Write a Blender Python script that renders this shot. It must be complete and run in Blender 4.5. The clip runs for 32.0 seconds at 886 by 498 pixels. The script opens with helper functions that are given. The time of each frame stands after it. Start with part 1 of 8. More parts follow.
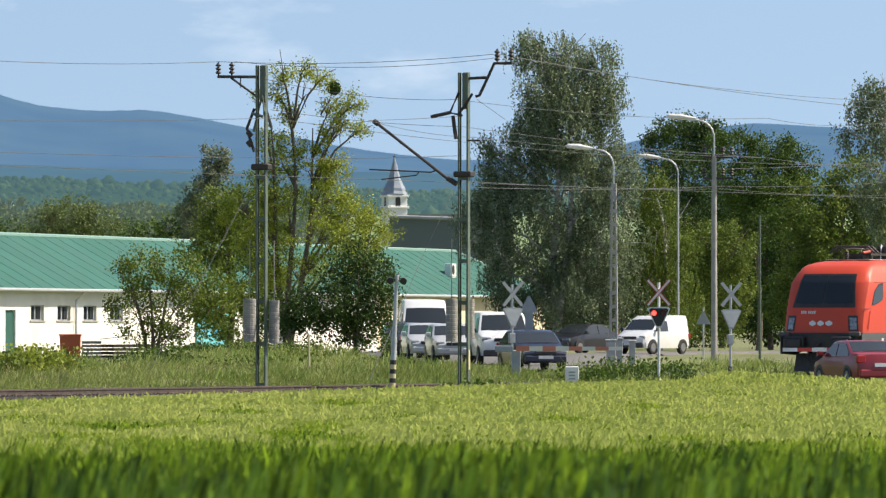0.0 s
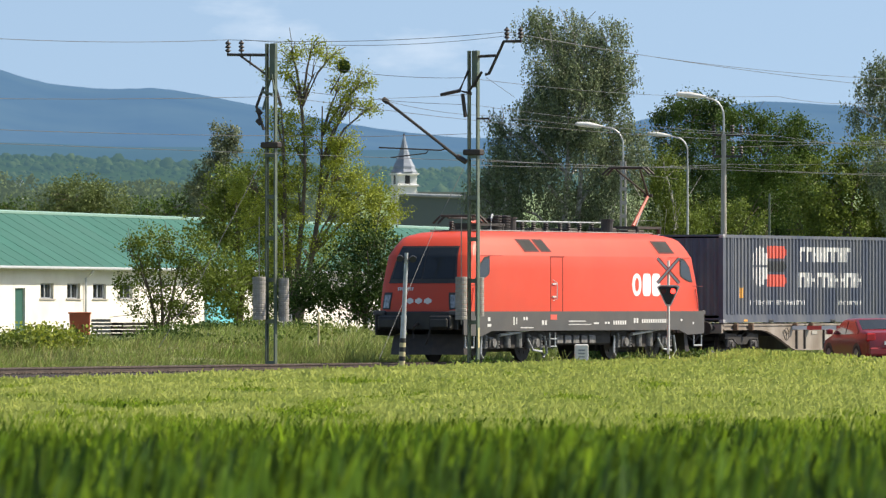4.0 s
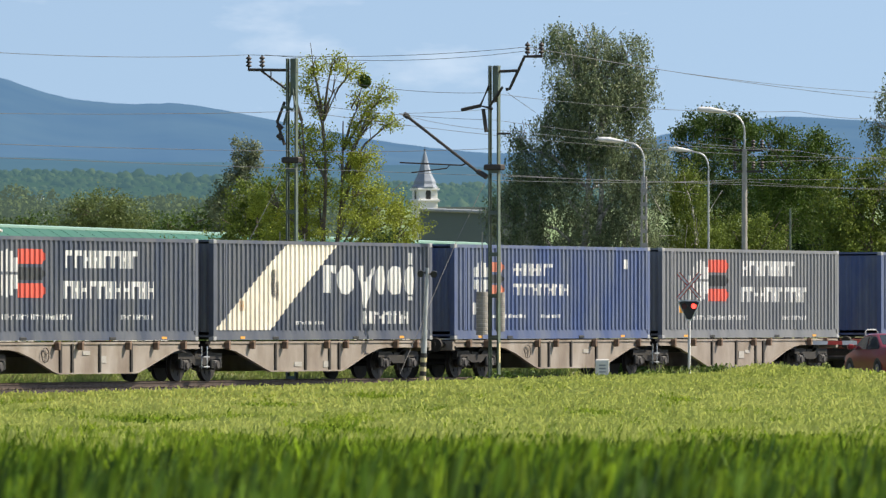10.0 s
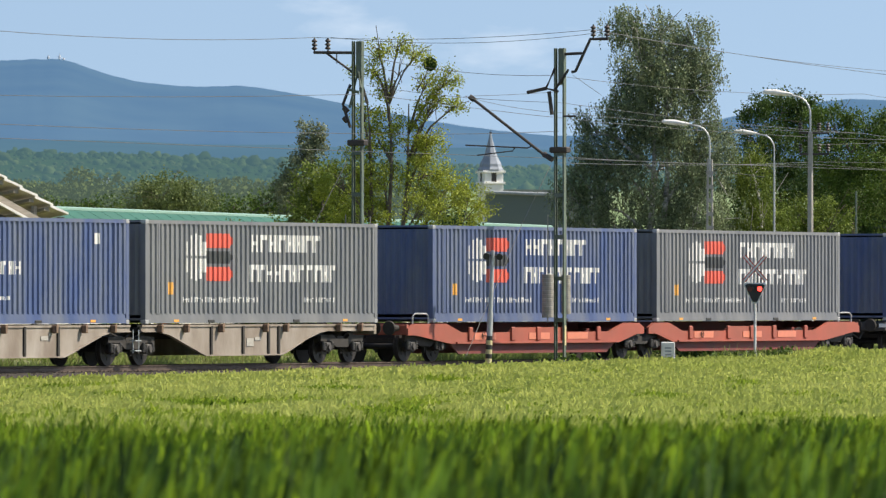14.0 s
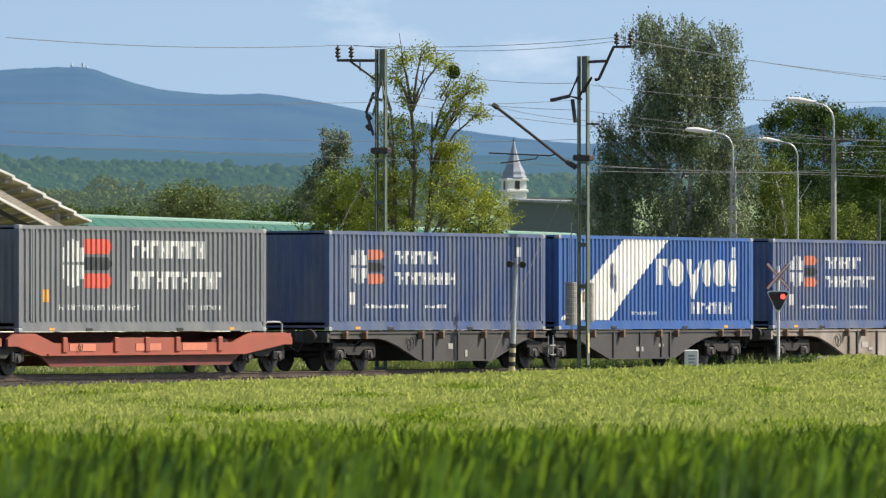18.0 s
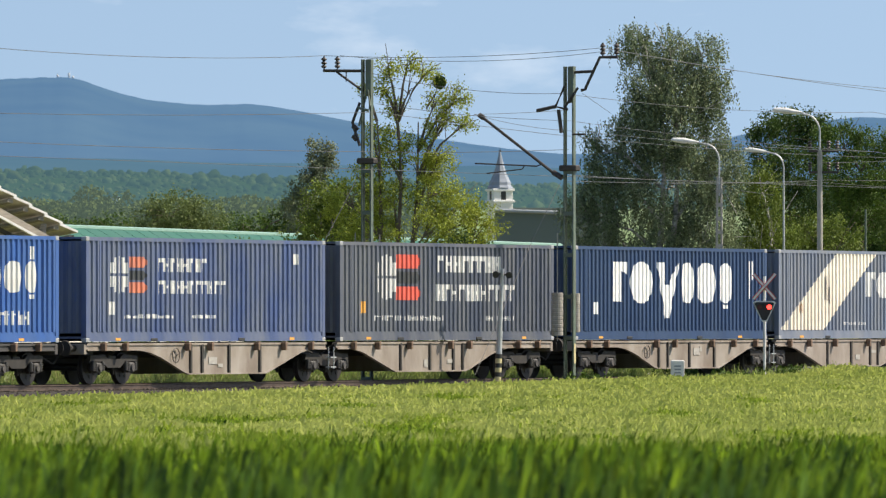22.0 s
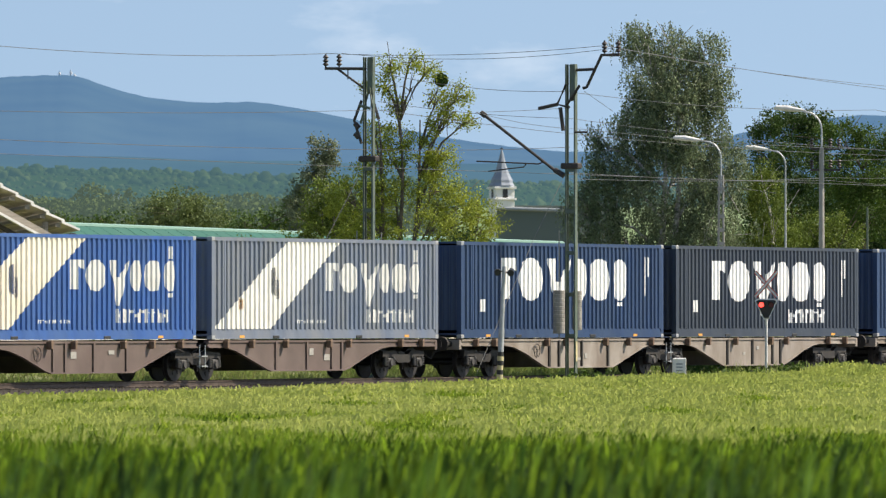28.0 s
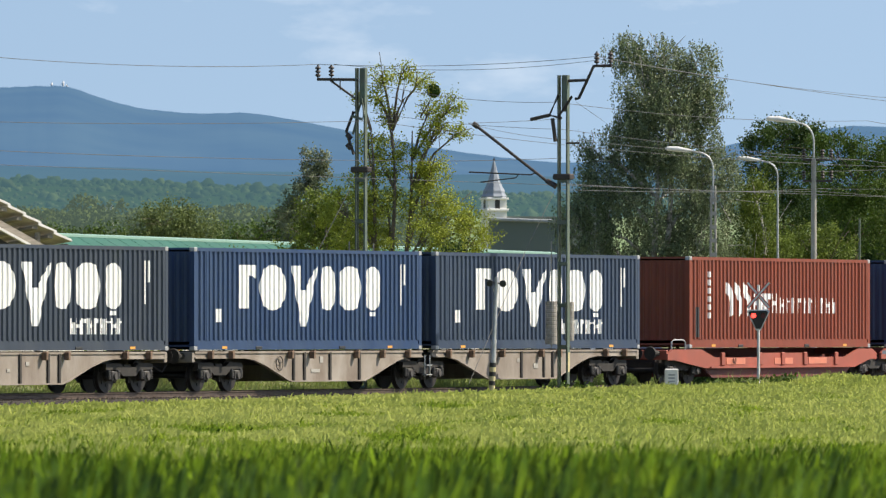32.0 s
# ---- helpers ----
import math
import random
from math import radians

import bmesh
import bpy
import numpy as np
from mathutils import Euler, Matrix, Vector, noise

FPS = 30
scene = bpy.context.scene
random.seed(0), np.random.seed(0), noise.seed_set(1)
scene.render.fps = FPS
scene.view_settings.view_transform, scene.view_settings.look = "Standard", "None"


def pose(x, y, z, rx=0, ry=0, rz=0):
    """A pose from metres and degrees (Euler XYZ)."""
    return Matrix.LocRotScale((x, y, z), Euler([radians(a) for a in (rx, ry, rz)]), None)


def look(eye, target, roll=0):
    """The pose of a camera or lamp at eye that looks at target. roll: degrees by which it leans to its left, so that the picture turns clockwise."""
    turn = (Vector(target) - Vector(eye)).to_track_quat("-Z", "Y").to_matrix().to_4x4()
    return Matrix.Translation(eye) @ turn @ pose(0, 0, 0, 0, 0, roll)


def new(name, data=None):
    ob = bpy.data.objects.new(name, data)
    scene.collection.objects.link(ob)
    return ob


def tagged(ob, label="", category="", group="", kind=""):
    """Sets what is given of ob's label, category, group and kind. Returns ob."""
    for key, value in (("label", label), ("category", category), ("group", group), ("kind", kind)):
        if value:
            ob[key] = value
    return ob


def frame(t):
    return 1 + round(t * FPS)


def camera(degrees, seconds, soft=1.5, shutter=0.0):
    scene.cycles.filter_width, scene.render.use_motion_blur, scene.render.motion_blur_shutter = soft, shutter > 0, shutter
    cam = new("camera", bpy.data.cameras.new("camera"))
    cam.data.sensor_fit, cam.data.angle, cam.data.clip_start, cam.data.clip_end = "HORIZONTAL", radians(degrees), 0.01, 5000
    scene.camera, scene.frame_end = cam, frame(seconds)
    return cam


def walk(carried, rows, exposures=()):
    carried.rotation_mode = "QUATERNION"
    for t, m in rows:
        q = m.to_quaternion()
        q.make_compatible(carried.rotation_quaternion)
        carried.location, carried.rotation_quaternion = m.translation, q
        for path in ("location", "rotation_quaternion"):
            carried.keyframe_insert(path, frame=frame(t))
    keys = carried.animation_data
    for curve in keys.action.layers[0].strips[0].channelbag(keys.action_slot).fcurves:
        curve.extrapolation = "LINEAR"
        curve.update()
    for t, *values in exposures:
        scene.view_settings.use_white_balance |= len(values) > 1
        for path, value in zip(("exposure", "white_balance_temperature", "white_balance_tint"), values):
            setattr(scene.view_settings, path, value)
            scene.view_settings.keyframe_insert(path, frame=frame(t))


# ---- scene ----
cam = camera(6.32, 32.0, soft=1.3)
cam.data.dof.use_dof = True
cam.data.dof.focus_distance = 265.0
cam.data.dof.aperture_fstop = 8.0

EYE = Vector((0.0, 0.0, 1.737))
UNIT = 14200.0
# seconds, turn and tilt of the camera on its stand, in 1/14200 radian
TURNS = (
    (0, -140.9, 29.1), (0.5, -130.2, 33.7), (1, -125.5, 35.2), (1.5, -124.0, 32.1),
    (2, -119.4, 27.5), (2.5, -116.4, 18.3), (3, -122.5, 7.6), (3.5, -127.1, -6.1),
    (5.5, -107.1, -12.3), (6, -107.2, -7.7), (6.5, -99.5, -1.5), (7, -91.8, 6.1),
    (7.5, -87.3, 10.7), (8, -88.8, 13.0), (8.5, -87.3, 17.6), (9, -85.8, 17.6),
    (9.5, -87.3, 19.9), (10, -87.2, 16.9), (10.5, -76.5, 10.7), (11, -55.1, 9.2),
    (11.5, -39.8, 10.7), (12, -26.0, 10.7), (12.5, -15.3, 4.6), (13, 0.0, 0.0),
    (13.5, 19.9, -7.7), (14, 29.1, -13.8), (14.5, 32.2, -10.7), (16.5, 47.5, -3.1),
    (17, 52.0, 0.0), (17.5, 65.9, 1.5), (18, 70.4, 0.0), (18.5, 62.8, -1.5),
    (19, 53.6, -4.6), (19.5, 44.4, -5.4), (20, 41.4, 3.0), (20.5, 45.9, 11.5),
    (21, 48.2, 18.4), (21.5, 47.5, 21.4), (22, 45.9, 18.4), (22.5, 46.0, 13.8),
    (23, 49.0, 6.1), (23.5, 47.4, 0.0), (24, 42.8, -2.3), (24.5, 38.3, -3.0),
    (25, 38.3, 7.7), (25.5, 42.8, 18.4), (27.5, 45.2, 19.9), (28, 49.0, 14.5),
    (28.5, 50.5, 19.9), (29, 52.0, 27.5), (29.5, 52.0, 24.5), (30, 49.8, 19.9),
    (30.5, 49.8, 23.0), (31, 45.9, 32.1), (31.5, 37.5, 35.3), (32, 35.2, 33.7),
)


def aim(turn, tilt):
    a, b = -turn / UNIT, 0.0077 + tilt / UNIT
    return look(EYE, EYE + Vector((math.sin(a), math.cos(a), math.tan(b))) * 100)


walk(cam, [(t, aim(a, b)) for t, a, b in TURNS], [(0, 0.51, 6950, 10), (32, 0.43, 6950, 10)])

# ---------------------------------------------------------------- light
SUN_EL, SUN_AZ = radians(46), radians(81)      # azimuth clockwise from +y
world = bpy.data.worlds.new("sky")
scene.world = world
world.use_nodes = True
wn, wl = world.node_tree.nodes, world.node_tree.links
wn.clear()
sky = wn.new("ShaderNodeTexSky")
sky.sky_type, sky.sun_disc = "NISHITA", False
sky.sun_elevation, sky.sun_rotation = SUN_EL, SUN_AZ
sky.air_density, sky.dust_density, sky.ozone_density = 1.0, 0.9, 1.2
# thin fair-weather cloud
tc = wn.new("ShaderNodeTexCoord")
mp = wn.new("ShaderNodeMapping")
mp.inputs["Scale"].default_value = (9, 9, 26)
cn = wn.new("ShaderNodeTexNoise")
cn.inputs["Scale"].default_value, cn.inputs["Detail"].default_value, cn.inputs["Roughness"].default_value = 3.0, 6.0, 0.6
cr = wn.new("ShaderNodeValToRGB")
cr.color_ramp.elements[0].position, cr.color_ramp.elements[1].position = 0.56, 0.78
cm = wn.new("ShaderNodeMix")
cm.data_type = "RGBA"
cm.inputs["B"].default_value = (7.2, 7.6, 8.2, 1)
cs = wn.new("ShaderNodeMath")
cs.operation = "MULTIPLY"
cs.inputs[1].default_value = 0.35
bg = wn.new("ShaderNodeBackground")
bg.inputs["Strength"].default_value = 0.122
wo = wn.new("ShaderNodeOutputWorld")
wl.new(tc.outputs["Generated"], mp.inputs["Vector"])
wl.new(mp.outputs["Vector"], cn.inputs["Vector"])
wl.new(cn.outputs["Fac"], cr.inputs["Fac"])
wl.new(cr.outputs["Color"], cs.inputs[0])
wl.new(cs.outputs[0], cm.inputs["Factor"])
# the dome is read a little higher, for the clear blue low sky of the day
vm = wn.new("ShaderNodeVectorMath")
vm.operation = "MULTIPLY_ADD"
vm.inputs[1].default_value, vm.inputs[2].default_value = (1, 1, 0.8), (0, 0, 0.20)
vn = wn.new("ShaderNodeVectorMath")
vn.operation = "NORMALIZE"
wl.new(tc.outputs["Generated"], vm.inputs[0])
wl.new(vm.outputs["Vector"], vn.inputs[0])
wl.new(vn.outputs["Vector"], sky.inputs["Vector"])
wl.new(sky.outputs["Color"], cm.inputs["A"])
wl.new(cm.outputs["Result"], bg.inputs["Color"])
wl.new(bg.outputs["Background"], wo.inputs["Surface"])

sun_data = bpy.data.lights.new("sun", "SUN")
sun_data.energy, sun_data.angle, sun_data.color = 5.0, radians(0.6), (1.0, 0.92, 0.80)
sun = new("sun", sun_data)
sun_from = Vector((math.sin(SUN_AZ) * math.cos(SUN_EL), math.cos(SUN_AZ) * math.cos(SUN_EL), math.sin(SUN_EL)))
sun.matrix_world = look(sun_from * 100, (0, 0, 0))


# ---------------------------------------------------------------- materials
def mat(name, col, col2=None, scale=3.0, rough=0.6, metal=0.0, bump=0.0, bscale=40.0, dirt=None, dirt_amount=0.0,
        dirt_scale=0.7, vary=0.0, island=0.0, stretch=(1, 1, 1), coat=0.0, emit=0.0, translucent=0.0, gloss=0.15):
    m = bpy.data.materials.new(name)
    m.use_nodes = True
    n, l = m.node_tree.nodes, m.node_tree.links
    p = n["Principled BSDF"]
    c1 = (*col, 1)
    c2 = (*(col2 or [min(1, v * 0.72) for v in col]), 1)
    co = n.new("ShaderNodeTexCoord")
    mpn = n.new("ShaderNodeMapping")
    mpn.inputs["Scale"].default_value = stretch
    l.new(co.outputs["Object"], mpn.inputs["Vector"])
    t = n.new("ShaderNodeTexNoise")
    t.inputs["Scale"].default_value, t.inputs["Detail"].default_value = scale, 5
    l.new(mpn.outputs["Vector"], t.inputs["Vector"])
    mix = n.new("ShaderNodeMix")
    mix.data_type = "RGBA"
    mix.inputs["A"].default_value, mix.inputs["B"].default_value = c1, c2
    r = n.new("ShaderNodeMapRange")
    r.inputs["From Min"].default_value, r.inputs["From Max"].default_value = 0.35, 0.68
    l.new(t.outputs["Fac"], r.inputs["Value"])
    l.new(r.outputs["Result"], mix.inputs["Factor"])
    out = mix.outputs["Result"]
    if dirt:
        t2 = n.new("ShaderNodeTexNoise")
        t2.inputs["Scale"].default_value, t2.inputs["Detail"].default_value = dirt_scale, 6
        t2.inputs["Roughness"].default_value = 0.65
        l.new(mpn.outputs["Vector"], t2.inputs["Vector"])
        r2 = n.new("ShaderNodeMapRange")
        r2.inputs["From Min"].default_value, r2.inputs["From Max"].default_value = 0.38, 0.7
        r2.inputs["To Max"].default_value = dirt_amount
        l.new(t2.outputs["Fac"], r2.inputs["Value"])
        m2 = n.new("ShaderNodeMix")
        m2.data_type = "RGBA"
        m2.inputs["B"].default_value = (*dirt, 1)
        l.new(r2.outputs["Result"], m2.inputs["Factor"])
        l.new(out, m2.inputs["A"])
        out = m2.outputs["Result"]
    if vary or island:
        if island:
            src = n.new("ShaderNodeNewGeometry").outputs["Random Per Island"]
        else:
            src = n.new("ShaderNodeObjectInfo").outputs["Random"]
        amt = vary or island
        r3 = n.new("ShaderNodeMapRange")
        r3.inputs["To Min"].default_value, r3.inputs["To Max"].default_value = 1 - amt, 1 + amt
        l.new(src, r3.inputs["Value"])
        h = n.new("ShaderNodeHueSaturation")
        l.new(out, h.inputs["Color"])
        l.new(r3.outputs["Result"], h.inputs["Value"])
        out = h.outputs["Color"]
    l.new(out, p.inputs["Base Color"])
    p.inputs["Roughness"].default_value, p.inputs["Metallic"].default_value = rough, metal
    if coat:
        p.inputs["Coat Weight"].default_value, p.inputs["Coat Roughness"].default_value = coat, 0.08
    if bump:
        t4 = n.new("ShaderNodeTexNoise")
        t4.inputs["Scale"].default_value, t4.inputs["Detail"].default_value = bscale, 4
        l.new(mpn.outputs["Vector"], t4.inputs["Vector"])
        b = n.new("ShaderNodeBump")
        b.inputs["Strength"].default_value, b.inputs["Distance"].default_value = bump, 0.02
        l.new(t4.outputs["Fac"], b.inputs["Height"])
        l.new(b.outputs["Normal"], p.inputs["Normal"])
    if emit:
        l.new(out, p.inputs["Emission Color"])
        p.inputs["Emission Strength"].default_value = emit
    if translucent:
        p.inputs["Specular IOR Level"].default_value = gloss
        tr = n.new("ShaderNodeBsdfTranslucent")
        l.new(out, tr.inputs["Color"])
        ms = n.new("ShaderNodeMixShader")
        ms.inputs["Fac"].default_value = translucent
        l.new(p.outputs["BSDF"], ms.inputs[1])
        l.new(tr.outputs["BSDF"], ms.inputs[2])
        l.new(ms.outputs["Shader"], n["Material Output"].inputs["Surface"])
    return m


def glass(name, tint=(0.02, 0.025, 0.03)):
    m = mat(name, tint, tint, rough=0.05)
    m.node_tree.nodes["Principled BSDF"].inputs["Specular IOR Level"].default_value = 0.4
    return m


M_GROUND = mat("meadow_soil", (0.12, 0.17, 0.04), (0.17, 0.17, 0.07), scale=0.35, rough=0.95, bump=0.6, bscale=6, dirt=(0.17, 0.13, 0.08), dirt_amount=0.55, dirt_scale=0.12)
M_ASPHALT = mat("asphalt", (0.10, 0.10, 0.10), (0.14, 0.135, 0.13), scale=0.8, rough=0.9, bump=0.4, bscale=60, dirt=(0.2, 0.18, 0.15), dirt_amount=0.4)
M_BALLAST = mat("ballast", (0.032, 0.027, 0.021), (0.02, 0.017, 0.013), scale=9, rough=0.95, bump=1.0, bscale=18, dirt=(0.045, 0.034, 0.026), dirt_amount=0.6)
M_RAIL = mat("rail_steel", (0.13, 0.10, 0.08), (0.075, 0.055, 0.045), scale=6, rough=0.55, metal=0.5)
M_SLEEPER = mat("sleeper_concrete", (0.075, 0.064, 0.052), (0.05, 0.042, 0.034), scale=4, rough=0.9, vary=0.15)
M_PAINT_MAST = mat("mast_green_paint", (0.085, 0.125, 0.095), (0.12, 0.16, 0.125), scale=5, rough=0.5, dirt=(0.10, 0.07, 0.045), dirt_amount=0.4, dirt_scale=3)
M_DARKSTEEL = mat("dark_steel", (0.035, 0.035, 0.035), (0.06, 0.05, 0.045), scale=6, rough=0.6, metal=0.3, dirt=(0.10, 0.07, 0.05), dirt_amount=0.4)
M_INSUL = mat("porcelain_brown", (0.03, 0.025, 0.025), (0.05, 0.04, 0.035), rough=0.5)
M_WIRE = mat("contact_wire", (0.11, 0.115, 0.115), (0.14, 0.14, 0.14), rough=0.6, metal=0.4)
M_GALV = mat("galvanised_steel", (0.5, 0.52, 0.53), (0.38, 0.4, 0.41), scale=5, rough=0.5, metal=0.35)
M_PALEMARK = mat("faded_marking", (0.40, 0.39, 0.36), (0.28, 0.27, 0.25), scale=9, rough=0.7)
M_CONCRETE = mat("concrete", (0.42, 0.41, 0.38), (0.3, 0.29, 0.27), scale=2, rough=0.9, bump=0.3, bscale=30, dirt=(0.2, 0.18, 0.15), dirt_amount=0.4)
M_WEIGHT = mat("weathered_cast_weight", (0.30, 0.285, 0.26), (0.38, 0.36, 0.33), scale=5, rough=0.85, dirt=(0.12, 0.10, 0.085), dirt_amount=0.5, dirt_scale=3)
M_WHITE = mat("white_paint", (0.8, 0.8, 0.78), (0.68, 0.68, 0.66), scale=3, rough=0.5, dirt=(0.35, 0.3, 0.25), dirt_amount=0.3, dirt_scale=2)
M_BLACK = mat("black_paint", (0.02, 0.02, 0.02), (0.035, 0.033, 0.03), rough=0.5)
M_YELLOW = mat("yellow_paint", (0.60, 0.52, 0.28), (0.48, 0.43, 0.25), scale=4, rough=0.55)
M_REDPAINT = mat("red_paint", (0.65, 0.06, 0.04), (0.5, 0.06, 0.045), scale=4, rough=0.45)
M_GREYPAINT = mat("grey_paint", (0.33, 0.355, 0.375), (0.26, 0.28, 0.30), scale=3, rough=0.5)
M_GLASS = glass("dark_glass")
M_CARGLASS = glass("car_window_glass", (0.03, 0.036, 0.04))
M_CARGLASS.node_tree.nodes["Principled BSDF"].inputs["Specular IOR Level"].default_value = 0.55
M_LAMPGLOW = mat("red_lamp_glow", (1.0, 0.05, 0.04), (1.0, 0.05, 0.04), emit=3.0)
M_LAMPOFF = mat("red_lamp_dark", (0.12, 0.01, 0.01), rough=0.2)
M_RUBBER = mat("rubber", (0.02, 0.02, 0.02), (0.03, 0.03, 0.03), rough=0.85)
M_LIGHTGLASS = mat("headlamp_glass", (0.34, 0.36, 0.37), (0.14, 0.15, 0.16), scale=12, rough=0.15, metal=0.4)


# ---------------------------------------------------------------- mesh helpers
def link(name, bm, material, parent=None, label="", smooth=False):
    me = bpy.data.meshes.new(name)
    bm.normal_update()
    bm.to_mesh(me)
    bm.free()
    if material:
        me.materials.append(material)
    if smooth:
        me.polygons.foreach_set("use_smooth", [True] * len(me.polygons))
    ob = new(name, me)
    if parent:
        ob.parent = parent
    if label:
        ob["label"] = label
    return ob


def part(name, bm, material, parent, label="", smooth=False):
    return link(name, bm, material, parent, label, smooth)


def shared(name, me, parent, m=None):
    ob = new(name, me)
    ob.parent = parent
    if m is not None:
        ob.matrix_basis = m
    return ob


def thing(name, m=None, label="", category="", group="", kind=""):
    ob = new(name)
    ob.empty_display_size = 0.3
    if m is not None:
        ob.matrix_basis = m
    return tagged(ob, label, category, group, kind)


def B():
    return bmesh.new()


def box(bm, x0, x1, y0, y1, z0, z1, bevel=0.0):
    if bevel:
        b = min(bevel, (x1 - x0) * 0.45, (y1 - y0) * 0.45, (z1 - z0) * 0.45)
        rings = []
        for z, k in ((z0, b), (z0 + b, 0), (z1 - b, 0), (z1, b)):
            xa, xb, ya, yb = x0 + k, x1 - k, y0 + k, y1 - k
            c = b * 0.5
            rings.append([bm.verts.new((x, y, z)) for x, y in ((xa + c, ya), (xb - c, ya), (xb, ya + c), (xb, yb - c), (xb - c, yb), (xa + c, yb), (xa, yb - c), (xa, ya + c))])
        loft(bm, rings, True, True)
        return
    v = [bm.verts.new((x, y, z)) for z in (z0, z1) for x, y in ((x0, y0), (x1, y0), (x1, y1), (x0, y1))]
    for f in ((3, 2, 1, 0), (4, 5, 6, 7), (0, 1, 5, 4), (1, 2, 6, 5), (2, 3, 7, 6), (3, 0, 4, 7)):
        bm.faces.new([v[i] for i in f])


def loft(bm, rings, cap0=True, cap1=True):
    for a, b in zip(rings, rings[1:]):
        k = len(a)
        for i in range(k):
            bm.faces.new((a[i], a[(i + 1) % k], b[(i + 1) % k], b[i]))
    if cap0:
        bm.faces.new(rings[0][::-1])
    if cap1:
        bm.faces.new(rings[-1])


def tube(bm, pts, radii, seg=8, caps=True):
    pts = [Vector(p) for p in pts]
    if not hasattr(radii, "__len__"):
        radii = [radii] * len(pts)
    rings = []
    for i, p in enumerate(pts):
        d = (pts[min(i + 1, len(pts) - 1)] - pts[max(i - 1, 0)]).normalized()
        a = d.cross(Vector((0, 0, 1)) if abs(d.z) < 0.9 else Vector((1, 0, 0))).normalized()
        b = a.cross(d)
        rings.append([bm.verts.new(p + (a * math.cos(t) + b * math.sin(t)) * radii[i]) for t in [2 * math.pi * (k + 0.5) / seg for k in range(seg)]])
    loft(bm, [r[::-1] for r in rings], caps, caps)


def cyl(bm, x, y, z0, z1, r, seg=12, r1=None):
    tube(bm, [(x, y, z0), (x, y, z1)], [r, r if r1 is None else r1], seg)


def prism(bm, outline, y0, y1):
    """An outline in x and z, drawn out from y0 to y1."""
    a = [bm.verts.new((x, y0, z)) for x, z in outline]
    b = [bm.verts.new((x, y1, z)) for x, z in outline]
    loft(bm, [a, b])
    bmesh.ops.recalc_face_normals(bm, faces=bm.faces)


def raw(name, verts, faces, material, parent=None, label="", smooth=False):
    me = bpy.data.meshes.new(name)
    me.from_pydata(verts, [], faces)
    if material:
        me.materials.append(material)
    if smooth:
        me.polygons.foreach_set("use_smooth", [True] * len(me.polygons))
    ob = new(name, me)
    if parent:
        ob.parent = parent
    if label:
        ob["label"] = label
    return ob


def quads(name, v, material, parent=None, label=""):
    """v: an array of (n, 4, 3) corners."""
    me = bpy.data.meshes.new(name)
    k = len(v)
    me.vertices.add(k * 4)
    me.vertices.foreach_set("co", np.asarray(v, dtype=np.float32).ravel())
    me.loops.add(k * 4)
    me.loops.foreach_set("vertex_index", np.arange(k * 4, dtype=np.int32))
    me.polygons.add(k)
    me.polygons.foreach_set("loop_start", np.arange(0, k * 4, 4, dtype=np.int32))
    me.update(calc_edges=True)
    me.materials.append(material)
    ob = new(name, me)
    if parent:
        ob.parent = parent
    if label:
        ob["label"] = label
    return ob


# ---------------------------------------------------------------- the line of the railway
TH = 1.093
TC, TS = math.cos(TH), math.sin(TH)
C0 = Vector((-1.25 * TS, 239.2 + 1.25 * TC, 0))
TRACK = Matrix.Translation(C0) @ Matrix.Rotation(TH, 4, "Z")     # local x along the line, -y towards the field


def trk(u, w, z=0.0):
    """A point u metres along the line and w metres from its middle, towards the field."""
    return Vector((C0.x + u * TC + w * TS, C0.y + u * TS - w * TC, z))


def uw(x, y):
    dx, dy = x - C0.x, y - C0.y
    return dx * TC + dy * TS, dx * TS - dy * TC


def bearing(px, dist):
    """The place at that distance in the direction px (0 is straight ahead of the middle pose)."""
    return (px - 784) / UNIT * dist, dist


ROAD = [(24.0, 215.0, -0.45), (19.0, 232.0, -0.32), (15.8, 247.0, -0.14), (13.6, 257.5, -0.02), (11.9, 265.2, 0.0), (9.6, 274.0, 0.08), (7.4, 284.0, 0.25), (5.6, 305.0, 0.38), (4.4, 335.0, 0.45), (3.0, 380.0, 0.45), (0.0, 460.0, 0.45)]
SIDE = [(6.6, 292.0, 0.3), (8.0, 330.0, 0.42), (10.5, 372.0, 0.45), (14.5, 400.0, 0.45), (24.0, 425.0, 0.45), (60.0, 450.0, 0.45)]


def road_at(x, y):
    best, zz = 1e9, 0.0
    for line in (ROAD, SIDE):
        for (xa, ya, za), (xb, yb, zb) in zip(line, line[1:]):
            dx, dy = xb - xa, yb - ya
            t = max(0.0, min(1.0, ((x - xa) * dx + (y - ya) * dy) / (dx * dx + dy * dy)))
            d = math.hypot(x - xa - t * dx, y - ya - t * dy)
            if d < best:
                best, zz = d, za + t * (zb - za)
    return best, zz


def lerp_table(v, table):
    if v <= table[0][0]:
        return table[0][1]
    for (a, za), (b, zb) in zip(table, table[1:]):
        if v <= b:
            return za + (zb - za) * (v - a) / (b - a)
    return table[-1][1]


ACROSS = [(-400, 0.45), (-40, 0.45), (-14, 0.36), (-7, 0.02), (-3.6, -0.3), (-2.4, -0.42), (0, -0.42), (2.6, -0.42), (4.0, -0.5), (6.5, -0.62), (40, -0.72), (400, -0.72)]


